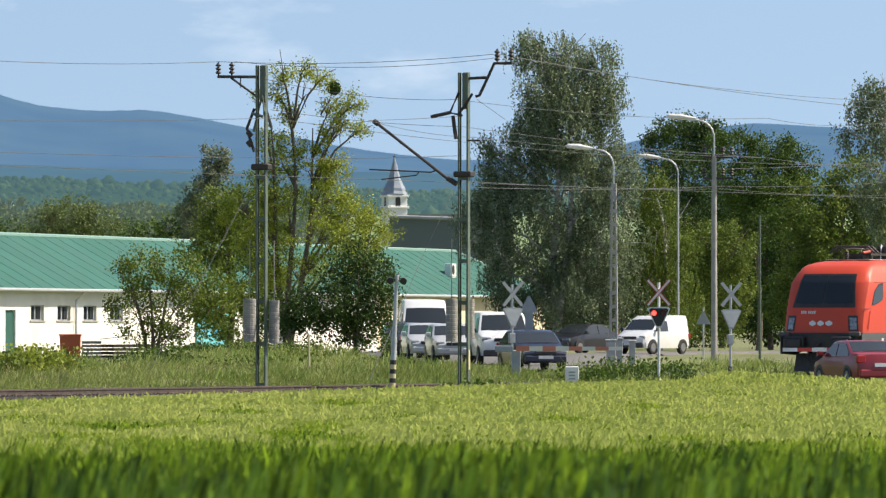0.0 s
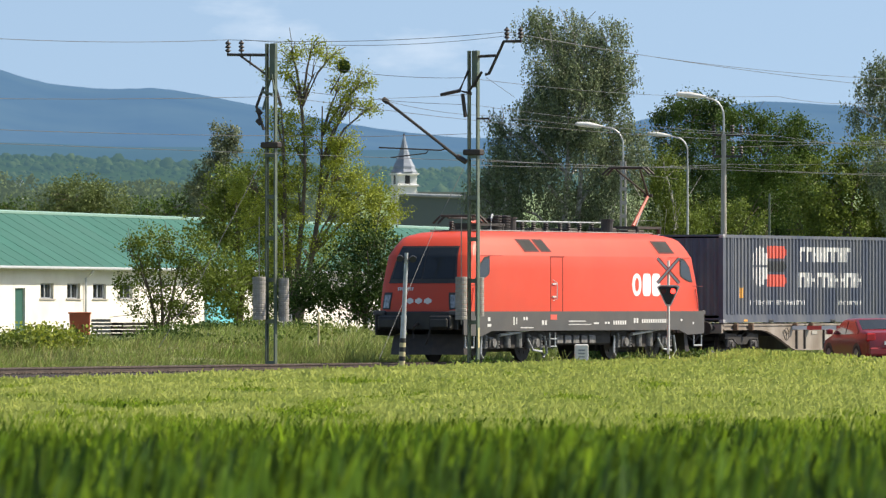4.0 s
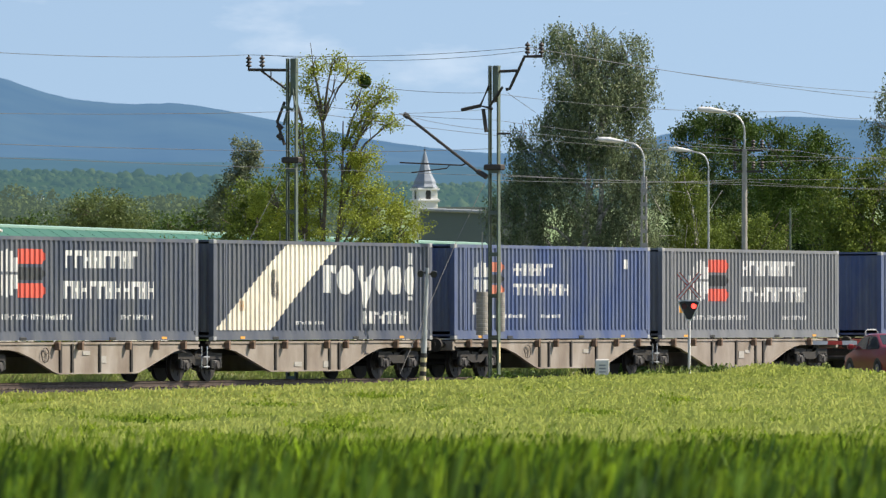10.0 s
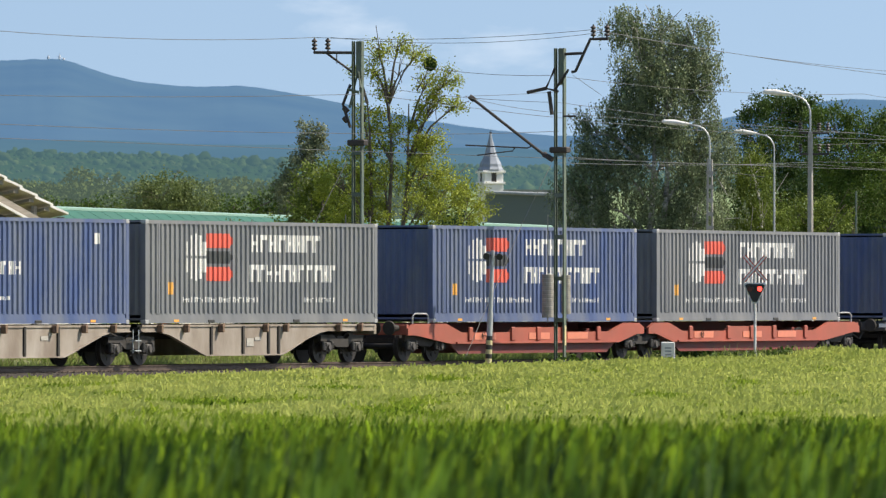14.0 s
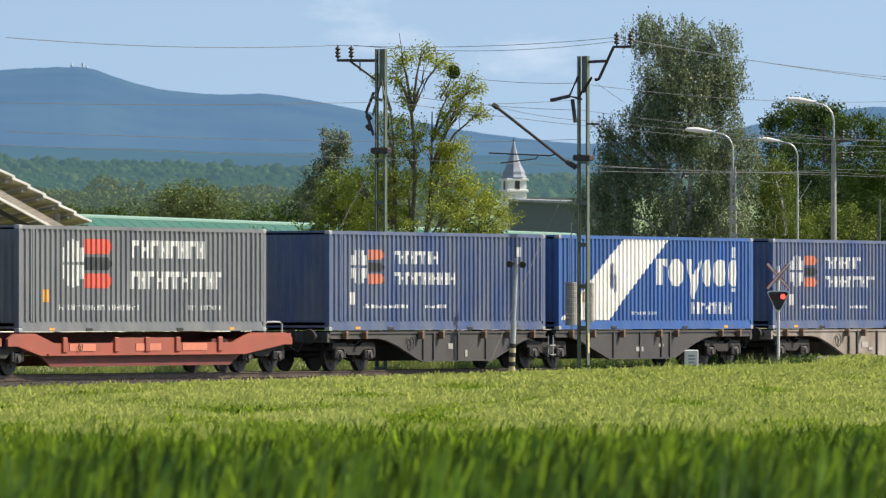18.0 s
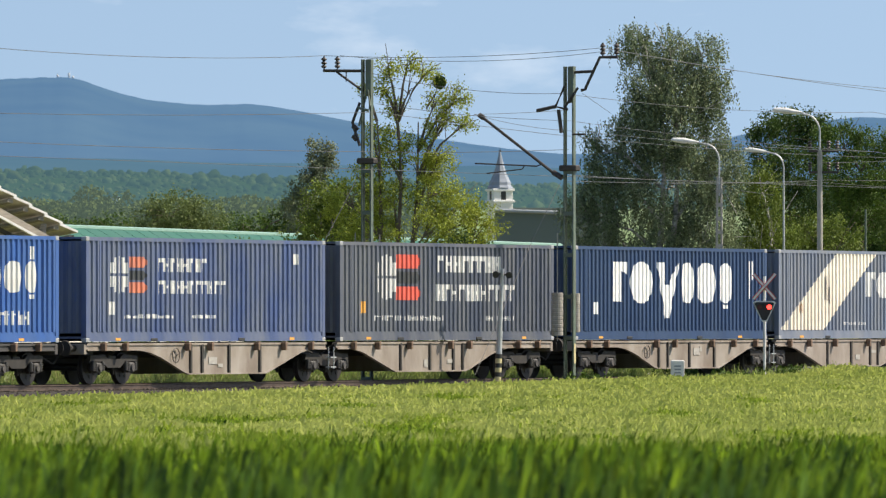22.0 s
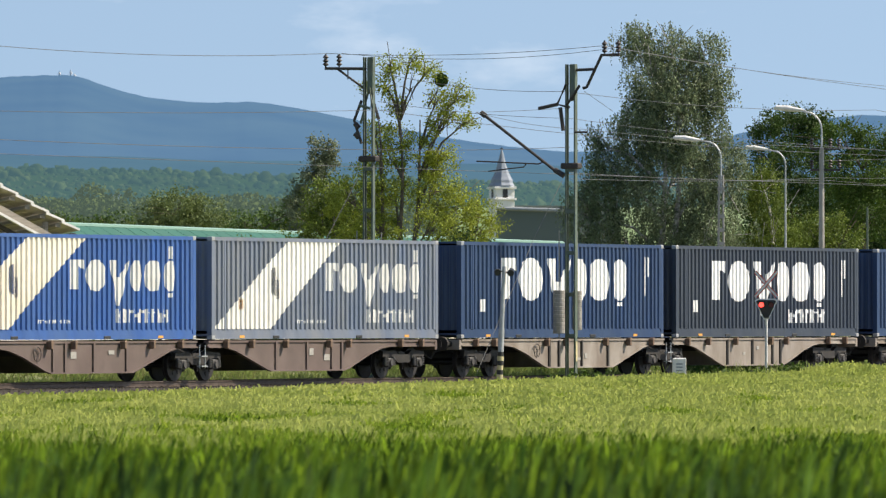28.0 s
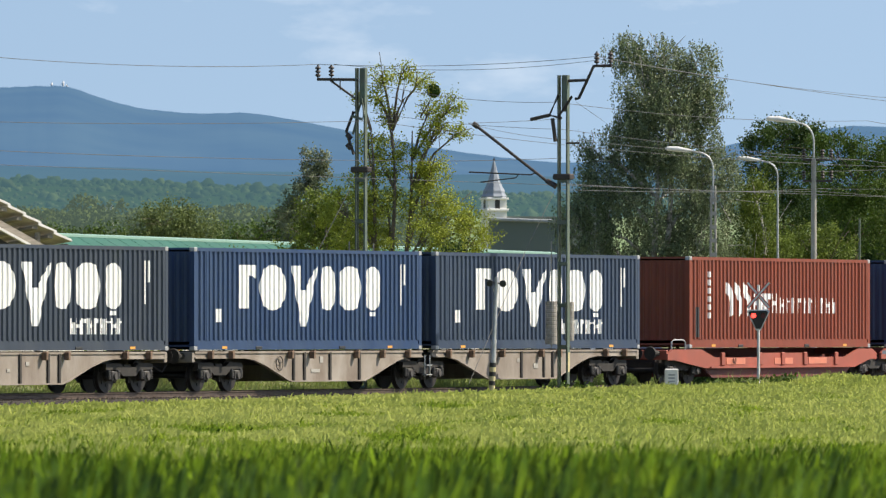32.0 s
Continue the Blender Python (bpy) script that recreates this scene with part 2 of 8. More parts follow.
def gz(x, y):
    u, w = uw(x, y)
    z = lerp_table(w, ACROSS)
    if w > 2.5:
        z += 0.0078 * max(-40, min(40, u)) * min(1, (w - 2.5) / 4)
    if y < 170:
        q = max(y, 22)
        z += 0.0108 * ((170 - q) ** 2 / 80 if q > 130 else 150 - q)
    if 250 < y < 330 and -12 < x < 2:
        # the bank of rough grass before the long building
        k = max(0.0, min(1.0, (x + 9.4) / 4.2)) * max(0.0, min(1.0, (1.2 - x) / 2.2))
        z += 0.5 * k * k * (3 - 2 * k) * math.exp(-((y - 284) / 15) ** 2)
    if 200 < y < 480 and abs(x) < 70:
        d, zr = road_at(x, y)
        if d < 7:
            k = max(0.0, min(1.0, (7 - d) / 3.6))
            z = z + (zr - 0.05 - z) * k
    return z


# the ground, one sheet to the horizon
def build_ground():
    ys = [-4200, -1500, -400, -100, 0, 14] + list(np.arange(22, 200, 4.0)) + list(np.arange(200, 330, 1.2)) + list(np.arange(330, 480, 4.0)) + [500, 560, 650, 800, 1000, 1400, 2000, 3000, 4200, 4900]
    xs = [-4200, -1800, -700, -250, -100, -70] + list(np.arange(-50, -30, 4.0)) + list(np.arange(-30, 32, 1.2)) + list(np.arange(33, 54, 4.0)) + [70, 100, 250, 700, 1800, 4200]
    verts = []
    for y in ys:
        for x in xs:
            z = gz(x, y)
            if 40 < y < 480 and abs(x) < 50:
                z += 0.05 * noise.noise(Vector((x * 0.3, y * 0.3, 0)))
            verts.append((x, y, z))
    k = len(xs)
    faces = [(j * k + i, j * k + i + 1, (j + 1) * k + i + 1, (j + 1) * k + i) for j in range(len(ys) - 1) for i in range(k - 1)]
    ob = raw("ground", verts, faces, M_GROUND, smooth=True)
    tagged(ob, "uneven green meadow and soil under crops and grass", "ground", kind="structure")


build_ground()


def ribbon(name, line, half, lift, material, label, category="road"):
    pts = []
    for a, b in zip(line, line[1:]):
        k = max(2, int(math.hypot(b[0] - a[0], b[1] - a[1]) / 2.5))
        pts += [tuple(a[i] + (b[i] - a[i]) * j / k for i in range(3)) for j in range(k)]
    pts.append(line[-1])
    verts, faces = [], []
    for i, p in enumerate(pts):
        a, b = pts[max(0, i - 2)], pts[min(len(pts) - 1, i + 2)]
        d = Vector((b[0] - a[0], b[1] - a[1])).normalized()
        for s, dz in ((-half - 0.25, -0.2), (-half, lift), (0, lift + 0.04), (half, lift), (half + 0.25, -0.2)):
            verts.append((p[0] + d.y * s, p[1] - d.x * s, p[2] + dz))
    for i in range(len(pts) - 1):
        for j in range(4):
            k = i * 5 + j
            faces.append((k, k + 1, k + 6, k + 5))
    return tagged(raw(name, verts, faces, material, smooth=True), label, category, kind="structure")


ribbon("road", ROAD, 3.1, 0.012, M_ASPHALT, "worn grey asphalt road over the level crossing")
ribbon("road_side", SIDE, 2.8, 0.03, M_ASPHALT, "worn grey asphalt side road joining behind the crossing")


# ---------------------------------------------------------------- permanent way
def build_track():
    prof = [(-3.1, -0.62), (-2.0, -0.2), (-1.5, -0.17), (0, -0.18), (1.5, -0.17), (2.0, -0.2), (3.1, -0.62)]
    verts, faces = [], []
    us = list(np.arange(-90, 150, 1.0))
    for u in us:
        for w, z in prof:
            p = trk(u, w, z + 0.03 * noise.noise(Vector((u * 0.9, w * 2, 3))))
            verts.append(p)
    k = len(prof)
    for j in range(len(us) - 1):
        for i in range(k - 1):
            faces.append((j * k + i, j * k + i + 1, (j + 1) * k + i + 1, (j + 1) * k + i))
    bed = raw("ballast_bed", verts, faces, M_BALLAST, smooth=True)
    tagged(bed, "dark rusty ballast bed of the railway line", "ballast", kind="structure")
    # single stones
    rng = np.random.default_rng(5)
    v = []
    f = []
    for i in range(5200):
        u, w = rng.uniform(-50, 45), rng.choice([-1, 1]) * rng.uniform(0.85, 2.3)
        z = -0.17 - max(0, abs(w) - 2.0) * 0.4
        r = rng.uniform(0.02, 0.045)
        b = len(v)
        p = trk(u, w, z)
        for a in ((1, 0, 0), (0, 1, 0), (-1, 0, 0), (0, -1, 0), (0, 0, 1)):
            v.append((p.x + a[0] * r * rng.uniform(0.7, 1.3), p.y + a[1] * r * rng.uniform(0.7, 1.3), p.z + a[2] * r * rng.uniform(0.7, 1.3) + 0.01))
        f += [(b, b + 1, b + 4), (b + 1, b + 2, b + 4), (b + 2, b + 3, b + 4), (b + 3, b, b + 4)]
    tagged(raw("ballast_stones", v, f, M_BALLAST), "loose rusty ballast stones beside the rails", "ballast", kind="stuff")
    for s, nm in ((0.75, "rail_near"), (-0.75, "rail_far")):
        bm = B()
        ol = [(-0.075, -0.172), (0.075, -0.172), (0.075, -0.155), (0.012, -0.13), (0.012, -0.045), (0.036, -0.03), (0.036, -0.005), (0.028, 0.0), (-0.028, 0.0), (-0.036, -0.005), (-0.036, -0.03), (-0.012, -0.045), (-0.012, -0.13), (-0.075, -0.155)]
        rings = [[bm.verts.new((u, -s + a, z)) for a, z in ol] for u in (-90, 150)]
        loft(bm, rings)
        bmesh.ops.recalc_face_normals(bm, faces=bm.faces)
        ob = link(nm, bm, M_RAIL)
        ob.matrix_basis = TRACK
        tagged(ob, "brown rusted steel rail with a worn top", "rail", kind="structure")
    bm = B()
    rings = [[bm.verts.new((x, y, z)) for x, z in ((-0.14, -0.32), (0.14, -0.32), (0.11, zt), (-0.11, zt))] for y, zt in ((-1.25, -0.16), (-0.5, -0.172), (0.5, -0.172), (1.25, -0.16))]
    loft(bm, rings)
    bmesh.ops.recalc_face_normals(bm, faces=bm.faces)
    first = link("sleeper", bm, M_SLEEPER, bed)
    first.matrix_basis = TRACK @ Matrix.Translation((-45, 0, 0))
    for i in range(1, 118):
        u = -45 + i * 0.62
        if abs(u - 28.4) > 3.2:
            shared("sleeper", first.data, bed, TRACK @ Matrix.Translation((u, 0, 0)))
    # rubber panels of the level crossing
    bm = B()
    box(bm, 25.4, 31.4, -0.67, 0.67, -0.16, -0.01, 0.02)
    box(bm, 25.4, 31.4, 0.83, 2.3, -0.16, -0.012, 0.02)
    box(bm, 25.4, 31.4, -2.3, -0.83, -0.16, -0.012, 0.02)
    ob = link("crossing_panel", bm, M_ASPHALT)
    ob.matrix_basis = TRACK
    tagged(ob, "grey crossing panels between and beside the rails", "crossing", kind="structure")


build_track()


# ---------------------------------------------------------------- the train
def run_of_train(t):
    """How far along the line the first container's front edge stands."""
    a = (t - 16) / 16
    return -83.2579 - 162.0497 * a - 22.07 * a ** 2 + 5.5358 * a ** 3 + 3.234 * a ** 4 - 1.0528 * a ** 5


LEN, WID, HIG = 13.716, 1.25, 2.896
MOVERS = []        # (thing, metres behind the first container's front edge, height)


def corrugation():
    pts, x = [(0.16, -1.243)], 0.2
    while x < LEN - 0.42:
        pts += [(x, -1.243), (x + 0.038, -1.196), (x + 0.14, -1.196), (x + 0.178, -1.243)]
        x += 0.272
    pts.append((LEN - 0.16, -1.243))
    return pts


CORR = corrugation()
CX = np.array([p[0] for p in CORR])
CY = np.array([p[1] for p in CORR])


def decal(bm, strips):
    """Painted shapes that follow the corrugated wall: each strip runs from x0 to x1, with its lower and upper edge at both ends."""
    for x0, x1, b0, b1, t0, t1 in strips:
        xs = [x0] + [x for x in CX if x0 + 1e-4 < x < x1 - 1e-4] + [x1]
        prev = None
        for x in xs:
            k = (x - x0) / (x1 - x0)
            y = float(np.interp(x, CX, CY)) - 0.005
            a, c = bm.verts.new((x, y, b0 + (b1 - b0) * k)), bm.verts.new((x, y, t0 + (t1 - t0) * k))
            if prev:
                bm.faces.new((prev[0], a, c, prev[1]))
            prev = (a, c)


def bar(x0, x1, z0, z1):
    return [(x0, x1, z0, z0, z1, z1)]


def oval(x, z, rx, rz, n=10, power=2.0):
    n, out = n * 2, []
    for i in range(n):
        a, b = -1 + 2 * i / n, -1 + 2 * (i + 1) / n
        ha, hb = rz * (1 - abs(a) ** power) ** (1 / power), rz * (1 - abs(b) ** power) ** (1 / power)
        out.append((x + a * rx, x + b * rx, z - ha, z - hb, z + ha, z + hb))
    return out


def row_of_bars(x0, x1, z0, z1, n, seed, gap=0.22, uneven=0.0):
    rng = random.Random(seed)
    out, step = [], (x1 - x0) / n
    for i in range(n):
        a = x0 + i * step
        w = step * (1 - gap)
        k = rng.choice((1, 2))
        h = (z1 - z0) * uneven * rng.random()
        if w < 0.12:
            out += bar(a, a + w, z0, z1 - h)
        elif k == 1:
            out += bar(a, a + w * 0.36, z0, z1) + bar(a + w * 0.36, a + w, z1 - (z1 - z0) * 0.3, z1 - h)
        else:
            out += bar(a, a + w * 0.33, z0, z1) + bar(a + w * 0.33, a + w * 0.68, z0 + (z1 - z0) * 0.4, z0 + (z1 - z0) * 0.62) + bar(a + w * 0.68, a + w, z0, z1 - h)
    return out


def emblem(x, z, s, up=1):
    """Half an oval of white bars."""
    out = []
    for i in (-2, -1, 0, 1, 2):
        a = i * 0.25 * s
        h = 0.66 * s * math.sqrt(max(0.05, 1 - (a / (0.66 * s)) ** 2))
        w = 0.075 * s
        lo, hi = sorted((z + up * 0.04, z + up * h))
        out.append((x + a - w, x + a + w, lo, lo, hi, hi))
    return out


def big_word(x0, x1, z0, z1, drop):
    """Six heavy white shapes in a row."""
    w, zm, h = (x1 - x0), (z0 + z1) / 2, (z1 - z0) / 2
    out = bar(x0, x0 + 0.066 * w, z0 + 0.04, z1) + [(x0 + 0.066 * w, x0 + 0.12 * w, z1 - 0.42 * h, z1 - 0.6 * h, z1, z1)]
    out += oval(x0 + 0.235 * w, zm, 0.09 * w, h * 1.02, 10, 2.2)
    out += [(x0 + 0.37 * w, x0 + 0.435 * w, z1 - 0.25 * h, drop, z1, z1), (x0 + 0.435 * w, x0 + 0.47 * w, drop, drop, z1 - 1.1 * h, z1 - 1.1 * h), (x0 + 0.47 * w, x0 + 0.545 * w, drop + 0.05, z1 - 0.25 * h, z1 - 0.9 * h, z1)]
    out += oval(x0 + 0.62 * w, zm, 0.052 * w, h, 8, 2.8)
    out += oval(x0 + 0.78 * w, zm, 0.078 * w, h, 8, 2.8)
    out += oval(x0 + 0.945 * w, zm, 0.052 * w, h, 8, 2.8) + bar(x0 + 0.92 * w, x0 + 0.965 * w, z0 - 0.17, z0 - 0.05)
    return out


M_DECAL = mat("white_lettering", (0.70, 0.70, 0.69), (0.62, 0.62, 0.61), scale=2, rough=0.5, dirt=(0.4, 0.39, 0.37), dirt_amount=0.3, dirt_scale=0.9)
M_DECALNEW = mat("clean_white_lettering", (0.86, 0.86, 0.85), (0.8, 0.8, 0.79), scale=2, rough=0.45)
M_CREAM = mat("cream_stripe", (0.84, 0.78, 0.66), (0.78, 0.73, 0.64), scale=1.2, rough=0.55, dirt=(0.55, 0.46, 0.34), dirt_amount=0.5, dirt_scale=0.6)
M_STRIPEW = mat("white_stripe", (0.84, 0.83, 0.79), (0.78, 0.76, 0.71), scale=1.2, rough=0.55, dirt=(0.5, 0.46, 0.4), dirt_amount=0.3)
M_BADGE = mat("red_badge", (0.70, 0.12, 0.08), (0.6, 0.10, 0.07), scale=2, rough=0.5)
M_BADGEO = mat("faded_red_badge", (0.62, 0.2, 0.12), (0.5, 0.18, 0.12), scale=2, rough=0.5)
M_BADGEK = mat("black_badge", (0.03, 0.035, 0.04), (0.06, 0.06, 0.06), rough=0.5)
M_ORANGE = mat("orange_plate", (0.75, 0.36, 0.06), (0.6, 0.3, 0.07), rough=0.5)
M_SILVERCAST = mat("corner_casting_steel", (0.42, 0.43, 0.45), (0.28, 0.29, 0.3), scale=8, rough=0.5)


def paint(name, col, dust, amount):
    col, dust = [v * 0.94 for v in col], [v * 0.92 for v in dust]
    return mat(name, col, [v * 0.8 for v in col], scale=1.4, rough=0.5, dirt=dust, dirt_amount=amount, dirt_scale=0.55, stretch=(1.6, 1.6, 0.5), bump=0.12, bscale=7)


PAINTS = {
    "slate": paint("slate_blue_paint", (0.064, 0.080, 0.125), (0.17, 0.175, 0.182), 0.8),
    "grey": paint("weathered_grey_paint", (0.155, 0.167, 0.19), (0.225, 0.23, 0.235), 0.8),
    "blue": paint("faded_blue_paint", (0.06, 0.098, 0.24), (0.16, 0.18, 0.22), 0.85),
    "bright": paint("bright_blue_paint", (0.03, 0.11, 0.37), (0.08, 0.14, 0.27), 0.5),
    "navy": paint("navy_paint", (0.015, 0.048, 0.135), (0.042, 0.074, 0.135), 0.5),
    "navygrey": paint("grey_navy_paint", (0.028, 0.042, 0.07), (0.06, 0.07, 0.085), 0.6),
    "steelblue": paint("steel_blue_paint", (0.027, 0.05, 0.1), (0.055, 0.075, 0.105), 0.6),
    "pale": paint("chalked_blue_grey_paint", (0.145, 0.185, 0.27), (0.24, 0.245, 0.25), 0.75),
    "brown": paint("oxide_red_paint", (0.235, 0.043, 0.016), (0.2, 0.055, 0.026), 0.5),
}
SHELLS = {}


def shell_meshes(key):
    """The meshes of a container's shell in one paint, shared by all of that paint."""
    if key in SHELLS:
        return SHELLS[key]
    m = PAINTS[key]
    out = {}

    def keep(name, bm, mm=m):
        me = bpy.data.meshes.new(name)
        bm.normal_update()
        bm.to_mesh(me)
        bm.free()
        me.materials.append(mm)
        out[name] = me

    for s, nm in ((1, "side_panel"), (-1, "far_side_panel")):
        bm = B()
        prev = None
        for x, y in CORR:
            a, b = bm.verts.new((x, y * s, 0.28)), bm.verts.new((x, y * s, HIG - 0.1))
            if prev:
                bm.faces.new((prev[0], a, b, prev[1]) if s > 0 else (prev[1], b, a, prev[0]))
            prev = (a, b)
        keep(nm, bm)
    bm = B()
    box(bm, 0.05, LEN - 0.05, -1.2, 1.2, HIG - 0.07, HIG - 0.02)
    for i in range(44):
        x = 0.3 + i * 0.3
        box(bm, x, x + 0.14, -1.15, 1.15, HIG - 0.021, HIG - 0.006)
    keep("roof", bm)
    bm = B()
    x = -1.1
    prev = None
    for i in range(9):
        for y, d in ((x, 0.045), (x + 0.06, 0.085), (x + 0.14, 0.085), (x + 0.2, 0.045)):
            a, b = bm.verts.new((d, y, 0.25)), bm.verts.new((d, y, HIG - 0.12))
            if prev:
                bm.faces.new((prev[1], b, a, prev[0]))
            prev = (a, b)
        x += 0.245
    keep("front_wall", bm)
    bm = B()
    for y0, y1 in ((-1.12, -0.005), (0.005, 1.12)):
        box(bm, LEN - 0.08, LEN - 0.04, y0, y1, 0.24, HIG - 0.12)
        for z in (0.5, 1.05, 1.6, 2.15):
            box(bm, LEN - 0.041, LEN - 0.02, y0 + 0.06, y1 - 0.06, z, z + 0.28)
    keep("door", bm)
    bm = B()
    for y in (-0.85, -0.4, 0.4, 0.85):
        tube(bm, [(LEN + 0.0, y, 0.2), (LEN + 0.0, y, HIG - 0.1)], 0.018, 6)
    keep("locking_bars", bm, M_GALV)
    for s, nm in ((-1, "bottom_rail"), (1, "bottom_rail_far")):
        bm = B()
        ya, yb = sorted((s * 1.25, s * 1.14))
        box(bm, 0.17, LEN - 0.17, ya, yb, 0.02, 0.17)
        ya, yb = sorted((s * 1.225, s * 1.15))
        box(bm, 0.17, LEN - 0.17, ya, yb, 0.17, 0.29)
        keep(nm, bm)
        bm = B()
        ya, yb = sorted((s * 1.25, s * 1.18))
        box(bm, 0.17, LEN - 0.17, ya, yb, HIG - 0.11, HIG - 0.01)
        keep(nm.replace("bottom", "top"), bm)
    bm = B()
    box(bm, 0, LEN, -1.14, 1.14, 0.1, 0.16)
    keep("floor_frame", bm)
    bm = B()
    box(bm, 0, 0.17, -0.08, 0.08, 0.12, HIG - 0.12, 0.01)
    keep("corner_post", bm)
    bm = B()
    box(bm, 0, 0.1, -0.02, 0.03, 0.28, HIG - 0.1, 0.008)
    keep("stacking_post", bm)
    bm = B()
    box(bm, 0, 0.178, -0.081, 0.081, 0, 0.118, 0.012)
    keep("corner_casting", bm, M_SILVERCAST)
    bm = B()
    box(bm, -0.18, 0.18, -0.016, 0.01, 0.03, 0.115, 0.01)
    keep("lift_slot", bm, M_BLACK)
    bm = B()
    box(bm, -0.14, 0.14, -0.006, 0.004, 0.05, 0.12)
    keep("rail_mark", bm, M_ORANGE)
    SHELLS[key] = out
    return out


def add_decal(name, strips, m, parent, split=False):
    """split: pieces that stand apart become parts of their own."""
    groups, last = [], None
    for st in sorted(strips):
        if split and (last is None or st[0] > last + 0.02):
            groups.append([])
        elif not groups:
            groups.append([])
        groups[-1].append(st)
        last = st[1] if last is None or groups[-1][0] is st else max(last, st[1])
    for g in groups:
        bm = B()
        decal(bm, g)
        ob = part(name, bm, m, parent)
        if name.startswith("small"):
            ob["kind"] = "stuff"


CALLS = {
    "slate": "slate blue", "grey": "weathered grey", "blue": "faded blue", "bright": "bright blue", "navy": "navy blue", "navygrey": "dark grey-blue",
    "steelblue": "steel blue", "pale": "chalky grey-blue", "brown": "oxide red"}


def container(key, style, off, z, seed, stripe=None):
    says = {"ei_big": "with large white oval emblem and red badges", "ei_small": "with small oval emblem and faded badges", "stripe": "with a broad slanting pale stripe",
            "word": "with six heavy white letter shapes", "word2": "with heavy white shapes and a smaller line", "chevron": "with white chevrons and thin white line"}[style]
    c = thing("shipping_container", None, f"{CALLS[key]} freight container {says}", "shipping container", "containers on the train")
    me = shell_meshes(key)
    for nm in ("side_panel", "roof", "front_wall", "locking_bars", "floor_frame", "door"):
        shared(nm, me[nm], c)
    shared("side_panel", me["far_side_panel"], c)
    for nm in ("bottom_rail", "top_rail"):
        shared(nm, me[nm], c)
        shared(nm, me[nm + "_far"], c)
    for x in (0, LEN - 0.17):
        for y in (-1.17, 1.17):
            shared("corner_post", me["corner_post"], c, Matrix.Translation((x, y, 0)))
            for zz in (0, HIG - 0.118):
                shared("corner_casting", me["corner_casting"], c, Matrix.Translation((x - 0.004, y - 0.004 * (1 if y > 0 else -1) * -1, zz)))
    for x in (0.72, LEN - 0.82):
        shared("stacking_post", me["stacking_post"], c, Matrix.Translation((x, -1.235, 0)))
    for x in (3.75, 8.75):
        shared("lift_slot", me["lift_slot"], c, Matrix.Translation((x, -1.25, 0)))
    for x in (1.75, LEN - 2.0):
        shared("rail_mark", me["rail_mark"], c, Matrix.Translation((x, -1.25, 0)))
    white = M_DECAL if key not in ("navy", "brown", "navygrey", "steelblue") else M_DECALNEW
    if style == "ei_big":
        for up in (1, -1):
            add_decal("emblem_bar", emblem(2.9, 1.87, 1.0, up), white, c, True)
        for z0, z1, m in ((2.13, 2.54, M_BADGE), (1.2, 1.6, M_BADGE), (1.69, 2.04, M_BADGEK)):
            add_decal("badge", [(3.55, 4.85, z0, z0, z1, z1), (4.85, 5.0, z0, z0 + 0.12, z1, z1 - 0.12)], m, c)
        add_decal("letter_shape", row_of_bars(6.1, 10.3, 2.03, 2.52, 8, 1 + seed), white, c, True)
        add_decal("letter_shape", row_of_bars(6.05, 11.3, 1.18, 1.67, 11, 2 + seed), white, c, True)
        add_decal("small_lettering", row_of_bars(2.2, 6.6, 0.6, 0.75, 22, 3 + seed, 0.3, 0.5) + row_of_bars(9.3, 11.2, 0.6, 0.74, 9, 4 + seed, 0.3, 0.4), white, c)
        add_decal("plate", bar(1.36, 1.66, 0.82, 1.16), M_ORANGE, c)
    elif style == "ei_small":
        for up in (1, -1):
            add_decal("emblem_bar", emblem(1.85, 1.86, 0.78, up), white, c, True)
        for z0, z1, m in ((2.06, 2.36, M_BADGEO), (1.36, 1.66, M_BADGEO), (1.72, 1.98, M_BADGEK)):
            add_decal("badge", [(2.4, 3.25, z0, z0, z1, z1), (3.25, 3.38, z0, z0 + 0.1, z1, z1 - 0.1)], m, c)
        add_decal("letter_shape", row_of_bars(4.0, 6.8, 1.95, 2.33, 8, 5 + seed), white, c, True)
        add_decal("letter_shape", row_of_bars(4.0, 7.9, 1.35, 1.71, 11, 6 + seed), white, c, True)
        add_decal("small_lettering", row_of_bars(2.1, 4.9, 0.66, 0.78, 18, 7 + seed, 0.3, 0.5) + row_of_bars(6.0, 7.3, 0.66, 0.77, 8, 8 + seed, 0.3, 0.4), white, c)
        add_decal("plate", bar(1.25, 1.6, 0.76, 1.12) + bar(11.8, 12.1, 2.2, 2.5), white, c, True)
    elif style == "stripe":
        add_decal("stripe", [(0.2, 3.5, 0.3, 0.3, 0.34, 2.26), (3.5, 4.5, 0.3, 0.95, 2.26, 2.79), (4.5, 7.6, 0.95, 2.77, 2.79, 2.79)], stripe, c)
        add_decal("swirl", oval(3.75, 1.65, 0.3, 0.42, 6)[:6] + bar(3.85, 3.95, 1.15, 1.7), PAINTS[key], c)
        w = [s for s in big_word(6.8, 12.6, 1.35, 2.2, 0.95)]
        add_decal("letter_shape", w, white, c, True)
        add_decal("plate", bar(12.25, 12.4, 2.25, 2.6), white, c)
        add_decal("small_lettering", row_of_bars(9.3, 12.2, 0.48, 0.86, 9, 9, 0.2, 0.3) + row_of_bars(5.0, 6.8, 0.46, 0.56, 9, 10, 0.3, 0.3), white, c)
        add_decal("plate", bar(1.55, 1.85, 0.85, 1.15), M_ORANGE, c)
    elif style in ("word", "word2"):
        add_decal("letter_shape", big_word(2.6, 11.15, 1.15, 2.42, 0.68), white, c, True)
